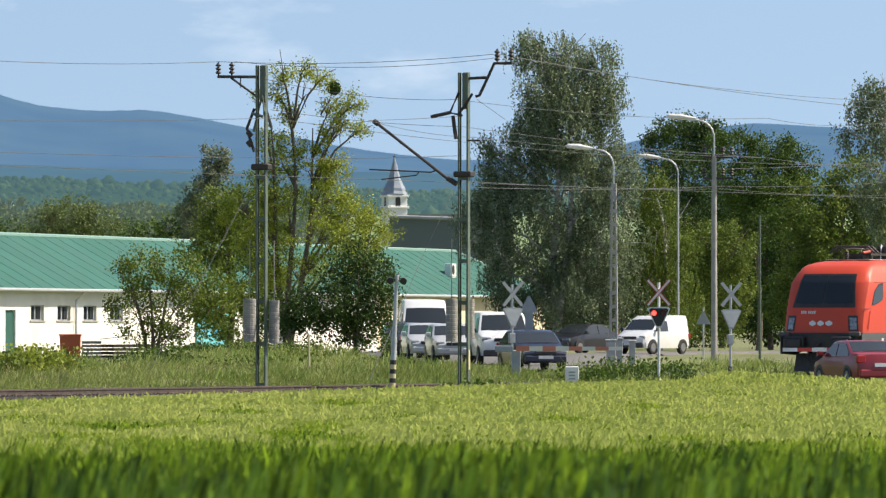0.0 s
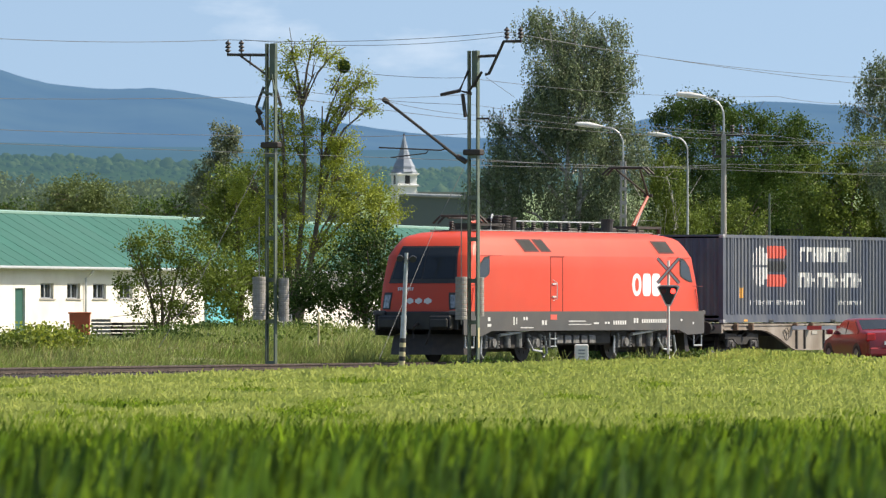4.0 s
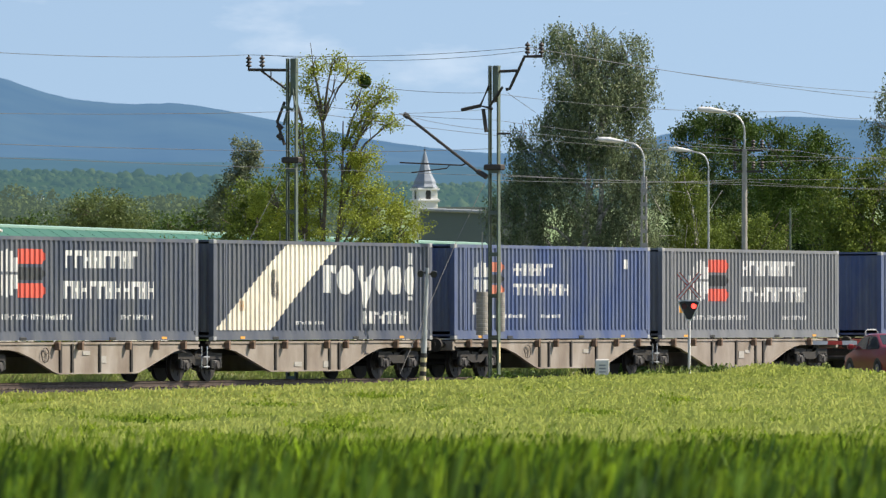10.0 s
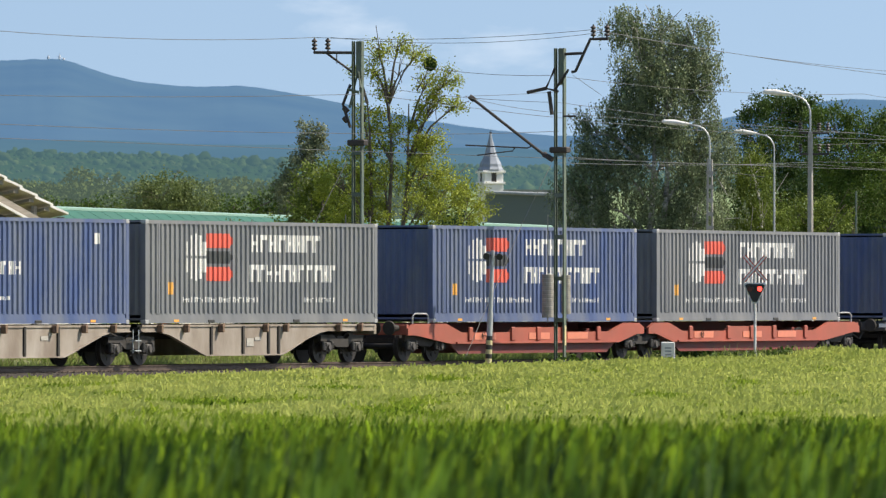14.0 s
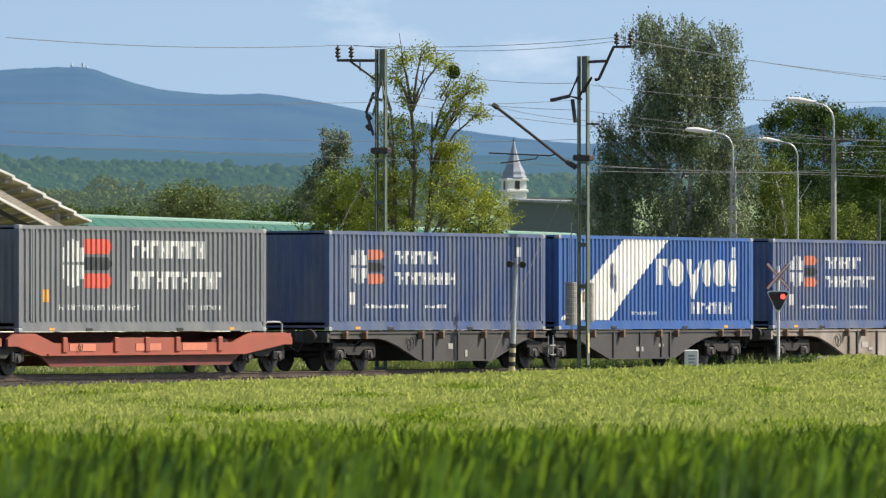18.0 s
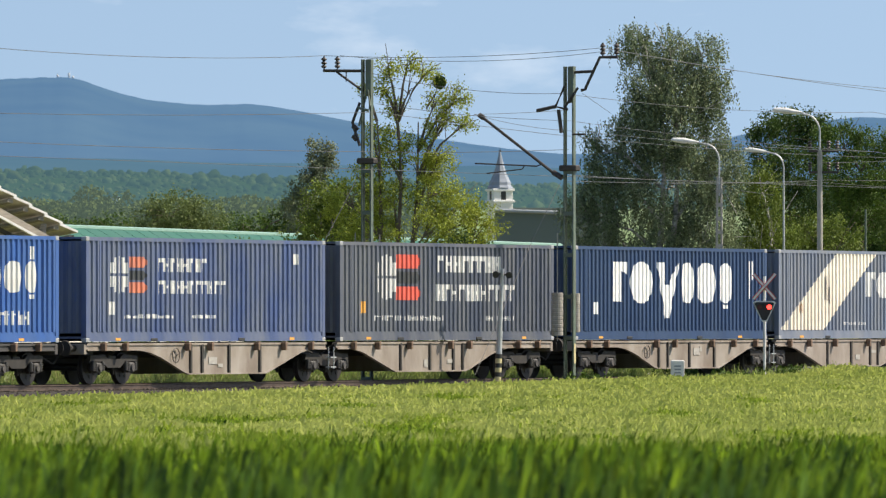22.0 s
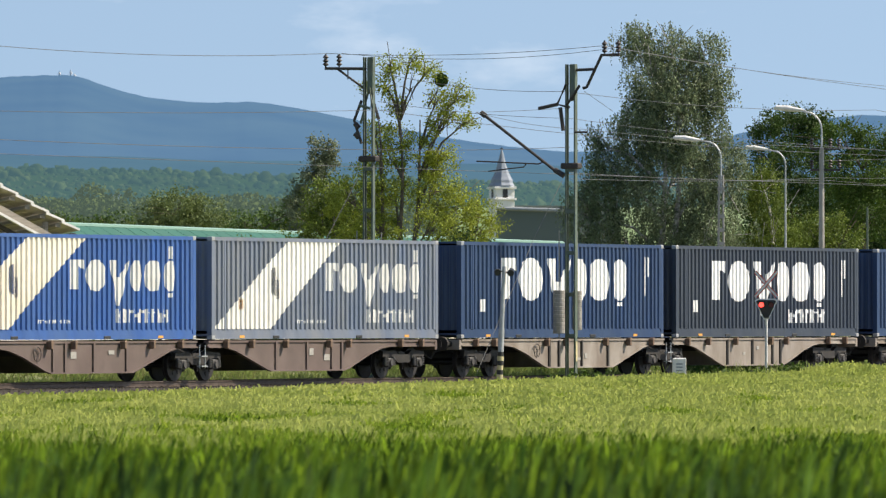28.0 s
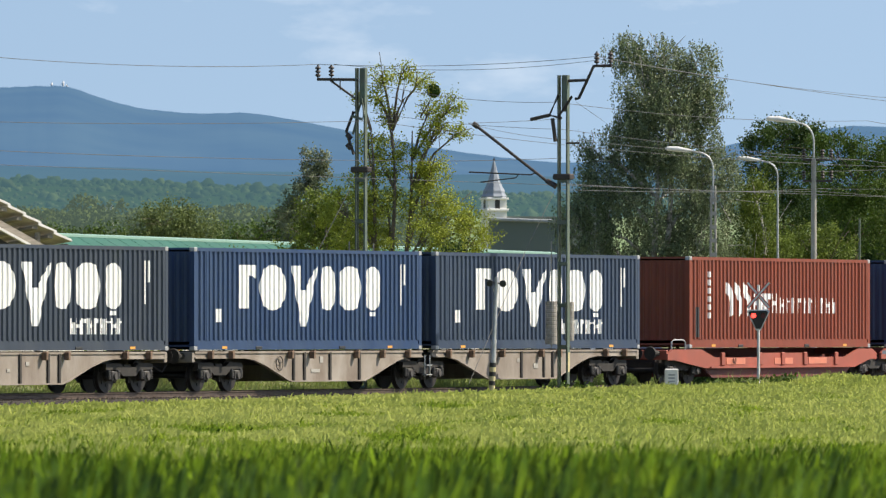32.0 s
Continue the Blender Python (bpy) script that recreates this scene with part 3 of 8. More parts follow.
        add_decal("plate", bar(1.25, 1.6, 0.8, 1.17), white, c)
        add_decal("small_lettering", bar(12.38, 12.46, 1.3, 2.5) + bar(12.6, 12.68, 1.9, 2.5), white, c)
        if style == "word2":
            add_decal("letter_shape", row_of_bars(8.3, 11.25, 0.46, 0.9, 9, 11, 0.18, 0.3), white, c, True)
    else:
        ch = []
        for i in range(3):
            a = 2.75 + i * 0.6
            ch += [(a, a + 0.3, 1.75, 1.5, 2.1, 2.0), (a + 0.3, a + 0.55, 1.0, 1.1, 2.0, 1.6)]
        add_decal("emblem", ch, white, c)
        add_decal("letter_shape", row_of_bars(4.75, 6.6, 1.12, 1.75, 4, 12, 0.12) + row_of_bars(6.8, 11.2, 1.12, 1.62, 10, 13, 0.5, 0.3), white, c, True)
        add_decal("small_lettering", [s for i in range(6) for s in bar(1.42, 1.65, 0.95 + i * 0.26, 1.13 + i * 0.26)], white, c)
        add_decal("plate", bar(0.45, 0.8, 0.35, 1.3), M_BADGEK, c)
    MOVERS.append((c, off, z))


LAY = [0, 14.62, 29.81, 44.43, 61.64, 76.79] + [94.25 + 29.81 * k + d for k in range(6) for d in (0, 14.62)] + [275.2, 290.4]
LOADS = [("slate", "ei_big"), ("slate", "stripe", M_CREAM), ("blue", "ei_small"), ("grey", "ei_big"), ("blue", "ei_big"), ("grey", "ei_big"),
         ("blue", "ei_small"), ("bright", "stripe", M_STRIPEW), ("blue", "ei_small"), ("slate", "ei_big"), ("navy", "word"), ("pale", "stripe", M_CREAM),
         ("bright", "stripe", M_CREAM), ("pale", "stripe", M_STRIPEW), ("navy", "word"), ("navygrey", "word2"), ("navy", "word"), ("steelblue", "word2"),
         ("brown", "chevron"), ("navy", "word")]
for i, load in enumerate(LOADS):
    container(load[0], load[1], LAY[i], 1.155, i * 20, load[2] if len(load) > 2 else None)

# wagons
M_TAUPE = mat("wagon_taupe_paint", (0.255, 0.22, 0.185), (0.33, 0.30, 0.265), scale=1.0, rough=0.65, dirt=(0.12, 0.085, 0.06), dirt_amount=0.75, dirt_scale=0.9, bump=0.3, bscale=9, stretch=(1, 1, 0.5))
M_WDARK = mat("wagon_dark_grey_paint", (0.042, 0.043, 0.047), (0.06, 0.058, 0.058), scale=1.0, rough=0.6, dirt=(0.10, 0.08, 0.065), dirt_amount=0.4)
M_WBROWN = mat("wagon_brown_paint", (0.12, 0.085, 0.075), (0.16, 0.12, 0.105), scale=1.0, rough=0.65, dirt=(0.08, 0.06, 0.05), dirt_amount=0.6)
M_WRED = mat("wagon_faded_red_paint", (0.36, 0.085, 0.055), (0.30, 0.075, 0.05), scale=1.3, rough=0.6, dirt=(0.2, 0.08, 0.055), dirt_amount=0.5, dirt_scale=0.8)
M_WREDLOW = mat("wagon_dark_red_paint", (0.20, 0.035, 0.03), (0.14, 0.03, 0.028), scale=1.3, rough=0.65, dirt=(0.08, 0.05, 0.04), dirt_amount=0.5)
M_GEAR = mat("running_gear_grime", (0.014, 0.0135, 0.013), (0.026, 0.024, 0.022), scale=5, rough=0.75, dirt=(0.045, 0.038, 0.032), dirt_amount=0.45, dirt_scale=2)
M_AXLEBOX = mat("axle_box_grey", (0.07, 0.07, 0.07), (0.04, 0.04, 0.04), scale=7, rough=0.7, dirt=(0.06, 0.05, 0.045), dirt_amount=0.6, dirt_scale=3)
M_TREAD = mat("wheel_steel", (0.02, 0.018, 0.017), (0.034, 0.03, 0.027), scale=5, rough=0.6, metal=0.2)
M_RUSTPIN = mat("rusty_bracket", (0.2, 0.13, 0.085), (0.13, 0.085, 0.06), scale=9, rough=0.8)


def mesh_of(name, bm, m):
    me = bpy.data.meshes.new(name)
    bm.normal_update()
    bm.to_mesh(me)
    bm.free()
    me.materials.append(m)
    return me


def wheelset_mesh(r, name="wheelset"):
    bm = B()
    tube(bm, [(0, -0.95, 0), (0, 0.95, 0)], 0.085, 10)
    for s in (-1, 1):
        tube(bm, [(0, s * 0.69, 0), (0, s * 0.72, 0), (0, s * 0.72, 0), (0, s * 0.82, 0)], [r + 0.03, r + 0.03, r, r - 0.005], 24)
        for k in range(6):
            a = k * math.pi / 3
            tube(bm, [(math.cos(a) * r * 0.55, s * 0.815, math.sin(a) * r * 0.55), (math.cos(a) * r * 0.55, s * 0.835, math.sin(a) * r * 0.55)], 0.06, 8)
        tube(bm, [(0, s * 0.8, 0), (0, s * 0.9, 0)], [0.16, 0.13], 12)
    return mesh_of(name, bm, M_TREAD)


WHEEL = wheelset_mesh(0.46)


def bogie_meshes():
    out = {}
    bm = B()
    ol = [(-1.3, 0.64), (-1.28, 0.8), (-0.5, 0.82), (-0.3, 0.7), (0.3, 0.7), (0.5, 0.82), (1.28, 0.8), (1.3, 0.64), (0.6, 0.62), (0.36, 0.46), (-0.36, 0.46), (-0.6, 0.62)]
    for s in (-1, 1):
        prism(bm, ol, s * 1.0 - 0.06, s * 1.0 + 0.06)
    box(bm, -0.2, 0.2, -1.0, 1.0, 0.45, 0.78)
    box(bm, -1.25, -1.12, -1.0, 1.0, 0.58, 0.7)
    box(bm, 1.12, 1.25, -1.0, 1.0, 0.58, 0.7)
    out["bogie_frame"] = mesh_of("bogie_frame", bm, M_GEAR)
    bm = B()
    box(bm, -0.15, 0.15, -0.1, 0.06, -0.14, 0.14, 0.03)
    tube(bm, [(0, -0.1, 0), (0, -0.15, 0)], [0.11, 0.09], 12)
    out["axle_box"] = mesh_of("axle_box", bm, M_AXLEBOX)
    bm = B()
    for k in range(5):
        tube(bm, [(0, 0, k * 0.048), (0, 0, k * 0.048 + 0.03)], 0.075, 10)
    tube(bm, [(0, 0, -0.01), (0, 0, 0.26)], 0.045, 8)
    out["spring"] = mesh_of("spring", bm, M_AXLEBOX)
    bm = B()
    box(bm, -0.04, 0.04, -0.05, 0.05, -0.2, 0.2, 0.015)
    tube(bm, [(0, 0, 0.15), (0.25, 0, 0.28)], 0.02, 6)
    out["brake_shoe"] = mesh_of("brake_shoe", bm, M_GEAR)
    return out


BOG = bogie_meshes()
WHEELS = []       # (wheelset, radius)


def bogie(parent, x, base=0.9):
    b = shared("bogie", BOG["bogie_frame"], parent, Matrix.Translation((x, 0, 0)))
    for dx in (-base, base):
        wsx = shared("wheelset", WHEEL, b, Matrix.Translation((dx, 0, 0.46)))
        WHEELS.append((wsx, 0.46, Vector((dx, 0, 0.46))))
        for s in (-1, 1):
            m = Matrix.Translation((dx, s * 1.02, 0.46)) @ (Matrix.Rotation(math.pi, 4, "Z") if s > 0 else Matrix())
            shared("axle_box", BOG["axle_box"], b, m)
            for k in (-0.25, 0.25):
                shared("spring", BOG["spring"], b, Matrix.Translation((dx + k, s * 1.06, 0.38)))
            shared("brake_shoe", BOG["brake_shoe"], b, Matrix.Translation((dx + (0.52 if dx < 0 else -0.52), s * 0.78, 0.46)))
    return b


def sill_outline(mirror):
    """The deep fish-bellied side of one half of a wagon, 0.0 at its buffer end."""
    ol = [(0.1, 0.93), (3.0, 0.93), (3.5, 0.88), (4.2, 0.72), (4.9, 0.5), (5.5, 0.31), (5.8, 0.25), (10.2, 0.25), (10.45, 0.31), (12.3, 0.84), (12.9, 0.93), (13.85, 0.93), (13.85, 1.1), (0.1, 1.1)]
    return [(28.34 - x, z) for x, z in ol][::-1] if mirror else ol


def buffer_mesh():
    bm = B()
    tube(bm, [(0, 0, 0), (-0.35, 0, 0)], 0.095, 12)
    tube(bm, [(-0.35, 0, 0), (-0.55, 0, 0)], 0.07, 12)
    tube(bm, [(-0.55, 0, 0), (-0.6, 0, 0)], [0.22, 0.2], 16)
    return mesh_of("buffer", bm, M_GEAR)


BUFFER = buffer_mesh()


def small_meshes(m):
    out = {}
    bm = B()
    box(bm, -0.05, 0.05, -0.05, 0.0, 0.27, 1.09)
    bb = B()
    box(bb, -0.08, 0.08, -1.13, 1.13, -0.06, 0.06)
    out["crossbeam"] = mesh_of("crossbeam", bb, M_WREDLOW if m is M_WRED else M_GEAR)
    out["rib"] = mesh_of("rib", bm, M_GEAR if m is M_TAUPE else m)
    bm = B()
    box(bm, -0.09, 0.02, -0.16, 0.0, 0.9, 1.12, 0.02)
    box(bm, 0.02, 0.1, -0.12, 0.0, 1.02, 1.15, 0.01)
    out["folding_pin"] = mesh_of("folding_pin", bm, M_RUSTPIN)
    bm = B()
    for k in range(20):
        a, b = k * math.pi / 10, (k + 1) * math.pi / 10
        tube(bm, [(0.2 * math.cos(a), 0, 0.2 * math.sin(a)), (0.2 * math.cos(b), 0, 0.2 * math.sin(b))], 0.014, 5)
    for a in (0.3, 2.4, 4.5):
        tube(bm, [(0, 0, 0), (0.2 * math.cos(a), 0, 0.2 * math.sin(a))], 0.012, 5)
    out["brake_wheel"] = mesh_of("brake_wheel", bm, M_DARKSTEEL)
    bm = B()
    box(bm, -0.14, 0.14, -0.014, 0, -0.14, 0.14)
    out["data_panel"] = mesh_of("data_panel", bm, M_PALEMARK)
    bm = B()
    for x in (-0.16, 0.16):
        tube(bm, [(x, 0, 0.35), (x, 0, 1.0)], 0.016, 6)
    for z in (0.4, 0.68):
        box(bm, -0.17, 0.17, -0.08, 0.08, z, z + 0.03)
    out["step"] = mesh_of("step", bm, M_GALV)
    return out


def grey_wagon(m, colour, off, seed):
    w = thing("container_wagon", None, f"{colour} articulated container wagon with fish-bellied side sills", "freight wagon", "wagons of the train")
    sm = small_meshes(m)
    rng = random.Random(seed)
    for mirror in (False, True):
        for s in (-1, 1):
            bm = B()
            prism(bm, sill_outline(mirror), s * 1.16 - 0.025, s * 1.16 + 0.025)
            xa, xb = (14.49, 28.24) if mirror else (0.1, 13.85)
            box(bm, xa, xb, min(s * 1.22, s * 1.06), max(s * 1.22, s * 1.06), 1.07, 1.13)
            part("side_sill", bm, m, w)
            bm = B()
            low = sill_outline(mirror)[:-2] if not mirror else sill_outline(mirror)[2:]
            for (x0, z0), (x1, z1) in zip(low, low[1:]):
                prism(bm, [(x0, z0 - 0.004), (x1, z1 - 0.004), (x1, z1 + 0.036), (x0, z0 + 0.036)], min(s * 1.13, s * 1.235), max(s * 1.13, s * 1.235))
            part("lower_flange", bm, m, w)
        bm = B()
        xa, xb = (14.5, 28.3) if mirror else (0.05, 13.84)
        for k in range(9):
            shared("crossbeam", sm["crossbeam"], w, Matrix.Translation((xa + 0.4 + k * (xb - xa - 0.8) / 8, 0, 1.01)))
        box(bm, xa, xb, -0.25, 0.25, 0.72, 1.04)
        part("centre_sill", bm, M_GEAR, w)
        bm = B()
        # added dark bar, keeps the gap under the containers from showing bright
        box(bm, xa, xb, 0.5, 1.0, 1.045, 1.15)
        part("gap_filler", bm, M_GEAR, w)
        for x in (5.9, 6.55, 8.1, 9.9) if not mirror else (18.45, 20.3, 21.8, 22.4):
            shared("rib", sm["rib"], w, Matrix.Translation((x, -1.18, 0)))
        for x in (0.9, 2.1, 5.6, 6.9, 9.6, 11.2, 12.8) if not mirror else (15.4, 16.9, 18.9, 21.5, 22.7, 25.9, 27.2):
            shared("folding_pin", sm["folding_pin"], w, Matrix.Translation((x, -1.22, 0.01)))
        for k in range(2):
            x = rng.uniform(7.0, 9.6) + (12.6 if mirror else 0)
            shared("data_panel", sm["data_panel"], w, Matrix.Translation((x, -1.19, rng.uniform(0.45, 0.9))) @ Matrix.Diagonal((rng.uniform(0.5, 1.8), 1, rng.uniform(0.25, 0.8), 1)))
    shared("brake_wheel", sm["brake_wheel"], w, Matrix.Translation((5.0, -1.24, 0.78)))
    for x in (1.85, 14.17, 26.49):
        bogie(w, x)
    shared("step", sm["step"], w, Matrix.Translation((14.17, -1.2, 0)))
    bm = B()
    box(bm, 13.7, 14.64, -0.5, 0.5, 0.7, 1.0, 0.05)
    tube(bm, [(13.6, -0.7, 0.9), (14.17, -0.8, 0.72), (14.75, -0.7, 0.9)], 0.03, 6)
    part("articulation", bm, M_GEAR, w)
    for x, turn in ((0.05, 0), (28.29, math.pi)):
        bm = B()
        box(bm, x - 0.08, x + 0.08, -1.2, 1.2, 0.82, 1.12, 0.02)
        part("headstock", bm, m, w)
        for s in (-0.875, 0.875):
            shared("buffer", BUFFER, w, Matrix.Translation((x, s, 1.0)) @ Matrix.Rotation(turn, 4, "Z"))
        bm = B()
        k = -1 if turn == 0 else 1
        tube(bm, [(x, 0.05, 0.98), (x + k * 0.35, 0.0, 0.9), (x + k * 0.66, 0, 0.98)], 0.045, 6)
        tube(bm, [(x, -0.4, 0.85), (x + k * 0.3, -0.35, 0.55), (x + k * 0.66, -0.2, 0.75)], 0.028, 6)
        part("coupling", bm, M_GEAR, w)
    MOVERS.append((w, off, 0.0))


def red_wagon(off, first, second):
    """A low red wagon, its two halves under loads at first and second."""
    w = thing("low_container_wagon", None, "faded red low-floor container wagon with dark red lower beams", "freight wagon", "wagons of the train")
    sm = small_meshes(M_WRED)
    end = second + LEN
    for a, b in ((first, first + LEN), (second, end)):
        lo, hi = a - (1.55 if a == first else 0.55), b + (1.55 if b == end else 0.55)
        for s in (-1, 1):
            bm = B()
            ol = [(lo, 0.98), (lo + 0.35, 1.12), (a + 0.9, 1.12), (a + 1.9, 0.86), (a + 5.0, 0.86), (a + 5.4, 1.0), (a + 8.4, 1.0), (a + 8.8, 0.86), (b - 1.9, 0.86), (b - 0.9, 1.12), (hi - 0.35, 1.12), (hi, 0.98),
                  (hi, 0.78), (hi - 0.5, 0.78), (b - 1.2, 0.52), (a + 1.2, 0.52), (lo + 0.5, 0.78), (lo, 0.78)]
            prism(bm, ol, s * 1.2 - 0.04, s * 1.2 + 0.04)
            part("side_beam", bm, M_WRED, w)
            bm = B()
            prism(bm, [(a + 1.3, 0.515), (b - 1.3, 0.515), (b - 1.9, 0.22), (a + 1.9, 0.22)], s * 1.1 - 0.03, s * 1.1 + 0.03)
            part("lower_beam", bm, M_WREDLOW, w, "dark red lower beam")
            bm = B()
            box(bm, a + 1.5, b - 1.5, min(s * 1.3, s * 1.24), max(s * 1.3, s * 1.24), 0.52, 0.57)
            part("lower_flange", bm, M_WRED, w)
        bm = B()
        for k in range(10):
            shared("crossbeam", sm["crossbeam"], w, Matrix.Translation((a + 0.5 + k * (LEN - 1) / 9, 0, 0.71)) @ Matrix.Diagonal((1.25, 1.027, 1.5, 1)))
        for x in (a + 0.5, b - 0.5):
            shared("end_bolster", sm["crossbeam"], w, Matrix.Translation((x, 0, 1.045)) @ Matrix.Diagonal((3.75, 1.027, 1.58, 1)))
        # added bar that blocks daylight through the gap below the load
        box(bm, a, b, 0.4, 0.9, 0.8, 1.15)
        part("gap_filler", bm, M_WREDLOW, w)
        for x in (a + 5.2, a + 6.9, a + 8.6, a + 2.4, a + 11.0):
            bm = B()
            box(bm, x - 0.12, x + 0.12, -1.3, -1.24, 0.6, 1.02, 0.03)
            part("stanchion", bm, M_WRED, w)
        for x in (a + 7.0, a + 9.6, a + 3.4):
            bm = B()
            box(bm, x - 0.7, x + 0.7, -1.256, -1.244, 0.64, 0.84)
            part("data_panel", bm, M_BADGEO, w)
        for x in (a + 3.2,):
            shared("brake_wheel", sm["brake_wheel"], w, Matrix.Translation((x, -1.3, 0.75)) @ Matrix.Diagonal((0.5, 1, 0.5, 1)))
    for x in (first - 0.1, (first + LEN + second) / 2, end + 0.1):
        bogie(w, x)
    for x in (first - 0.6, end + 0.6):
        bm = B()
        pts = [(x - 0.5, -1.15, 1.1), (x - 0.5, -1.15, 1.35), (x - 0.35, -1.15, 1.42), (x + 0.35, -1.15, 1.42), (x + 0.5, -1.15, 1.35), (x + 0.5, -1.15, 1.1)]
        tube(bm, pts, 0.025, 6)
        part("handrail", bm, M_GALV, w)
    for x, turn in ((first - 1.5, 0), (end + 1.5, math.pi)):
        bm = B()
        box(bm, x - 0.06, x + 0.06, -1.2, 1.2, 0.8, 1.1, 0.02)
        part("headstock", bm, M_WRED, w)
        for s in (-0.875, 0.875):
            shared("buffer", BUFFER, w, Matrix.Translation((x, s, 1.0)) @ Matrix.Rotation(turn, 4, "Z"))
    MOVERS.append((w, off, 0.0))


grey_wagon(M_TAUPE, "taupe", LAY[0], 1)
grey_wagon(M_TAUPE, "taupe", LAY[2], 2)
red_wagon(LAY[4], 0.0, LAY[5] - LAY[4])
grey_wagon(M_WDARK, "dark grey", LAY[6], 3)
grey_wagon(M_TAUPE, "taupe", LAY[8], 4)
grey_wagon(M_TAUPE, "taupe", LAY[10], 5)
grey_wagon(M_WBROWN, "brown", LAY[12], 6)
grey_wagon(M_TAUPE, "taupe", LAY[14], 7)
grey_wagon(M_TAUPE, "taupe", LAY[16], 8)
red_wagon(LAY[18], 0.0, LAY[19] - LAY[18])

# ---------------------------------------------------------------- the locomotive
M_LOCO = mat("traffic_red_paint", (0.60, 0.052, 0.017), (0.55, 0.048, 0.016), scale=0.6, rough=0.5, coat=0.03, dirt=(0.5, 0.085, 0.04), dirt_amount=0.3, dirt_scale=0.5)
M_LOCOROOF = mat("roof_grey_paint", (0.30, 0.29, 0.27), (0.2, 0.18, 0.16), scale=1.5, rough=0.7, dirt=(0.12, 0.08, 0.06), dirt_amount=0.5)
M_SKIRT = mat("skirt_grey_paint", (0.062, 0.064, 0.066), (0.08, 0.08, 0.078), scale=1.5, rough=0.6, dirt=(0.12, 0.1, 0.085), dirt_amount=0.35)
M_LOCOGEAR = mat("bogie_grey", (0.24, 0.24, 0.235), (0.13, 0.13, 0.125), scale=6, rough=0.65, dirt=(0.05, 0.045, 0.04), dirt_amount=0.6, dirt_scale=3)
M_SEAM = mat("panel_seam", (0.10, 0.015, 0.012), (0.13, 0.02, 0.015), rough=0.7)
LOCO_L = 18.9
LEVELS = [(1.36, 1.50, 0.40), (1.75, 1.50, 0.45), (2.25, 1.50, 0.62), (2.7, 1.50, 0.86), (3.12, 1.50, 1.10), (3.16, 1.485, 1.14), (3.42, 1.385, 1.40), (3.66, 1.285, 1.78), (3.74, 1.22, 2.1), (3.83, 1.05, 2.7), (3.89, 0.85, 3.4)]
PLAN = [(0.0, 0.0), (0.3, 0.012), (0.55, 0.05), (0.75, 0.12), (0.88, 0.22), (0.96, 0.36), (1.0, 0.62)]


def drawn_in(x):
    """The cabs are shorter than the lines of the sides suggest: both ends are drawn in."""
    return x + 0.68 * max(0.0, 1 - x / 3.2)


def nose(z, y):
    """How far back the cab front lies at that height and off its middle."""
    zs = [l[0] for l in LEVELS]
    xf, hw = float(np.interp(z, zs, [l[2] for l in LEVELS])), float(np.interp(z, zs, [l[1] for l in LEVELS]))
    return drawn_in(xf + float(np.interp(abs(y) / hw, [p[0] for p in PLAN], [p[1] for p in PLAN])) * 0.9)


def panel_on_nose(bm, quad, flip, n=6, proud=0.006):
    """A pane on the cab front; quad: (y, z) corners from the lower left, going round."""
    g = []
    for j in range(n + 1):
        row = []
        for i in range(n + 1):
            a, b = i / n, j / n
            y = (quad[0][0] * (1 - a) + quad[1][0] * a) * (1 - b) + (quad[3][0] * (1 - a) + quad[2][0] * a) * b
            z = (quad[0][1] * (1 - a) + quad[1][1] * a) * (1 - b) + (quad[3][1] * (1 - a) + quad[2][1] * a) * b
            x = nose(z, y) - proud
            row.append(bm.verts.new((LOCO_L + 0.4 - x if flip else x, -y if flip else y, z)))
        g.append(row)
    for j in range(n):
        for i in range(n):
            bm.faces.new((g[j][i + 1], g[j][i], g[j + 1][i], g[j + 1][i + 1]))


def side_panel(bm, pts, y=-1.506):
    a = [bm.verts.new((x, y, z)) for x, z in pts]
    b = [bm.verts.new((x, y + 0.03, z)) for x, z in pts]
    loft(bm, [a, b])
    bmesh.ops.recalc_face_normals(bm, faces=bm.faces)


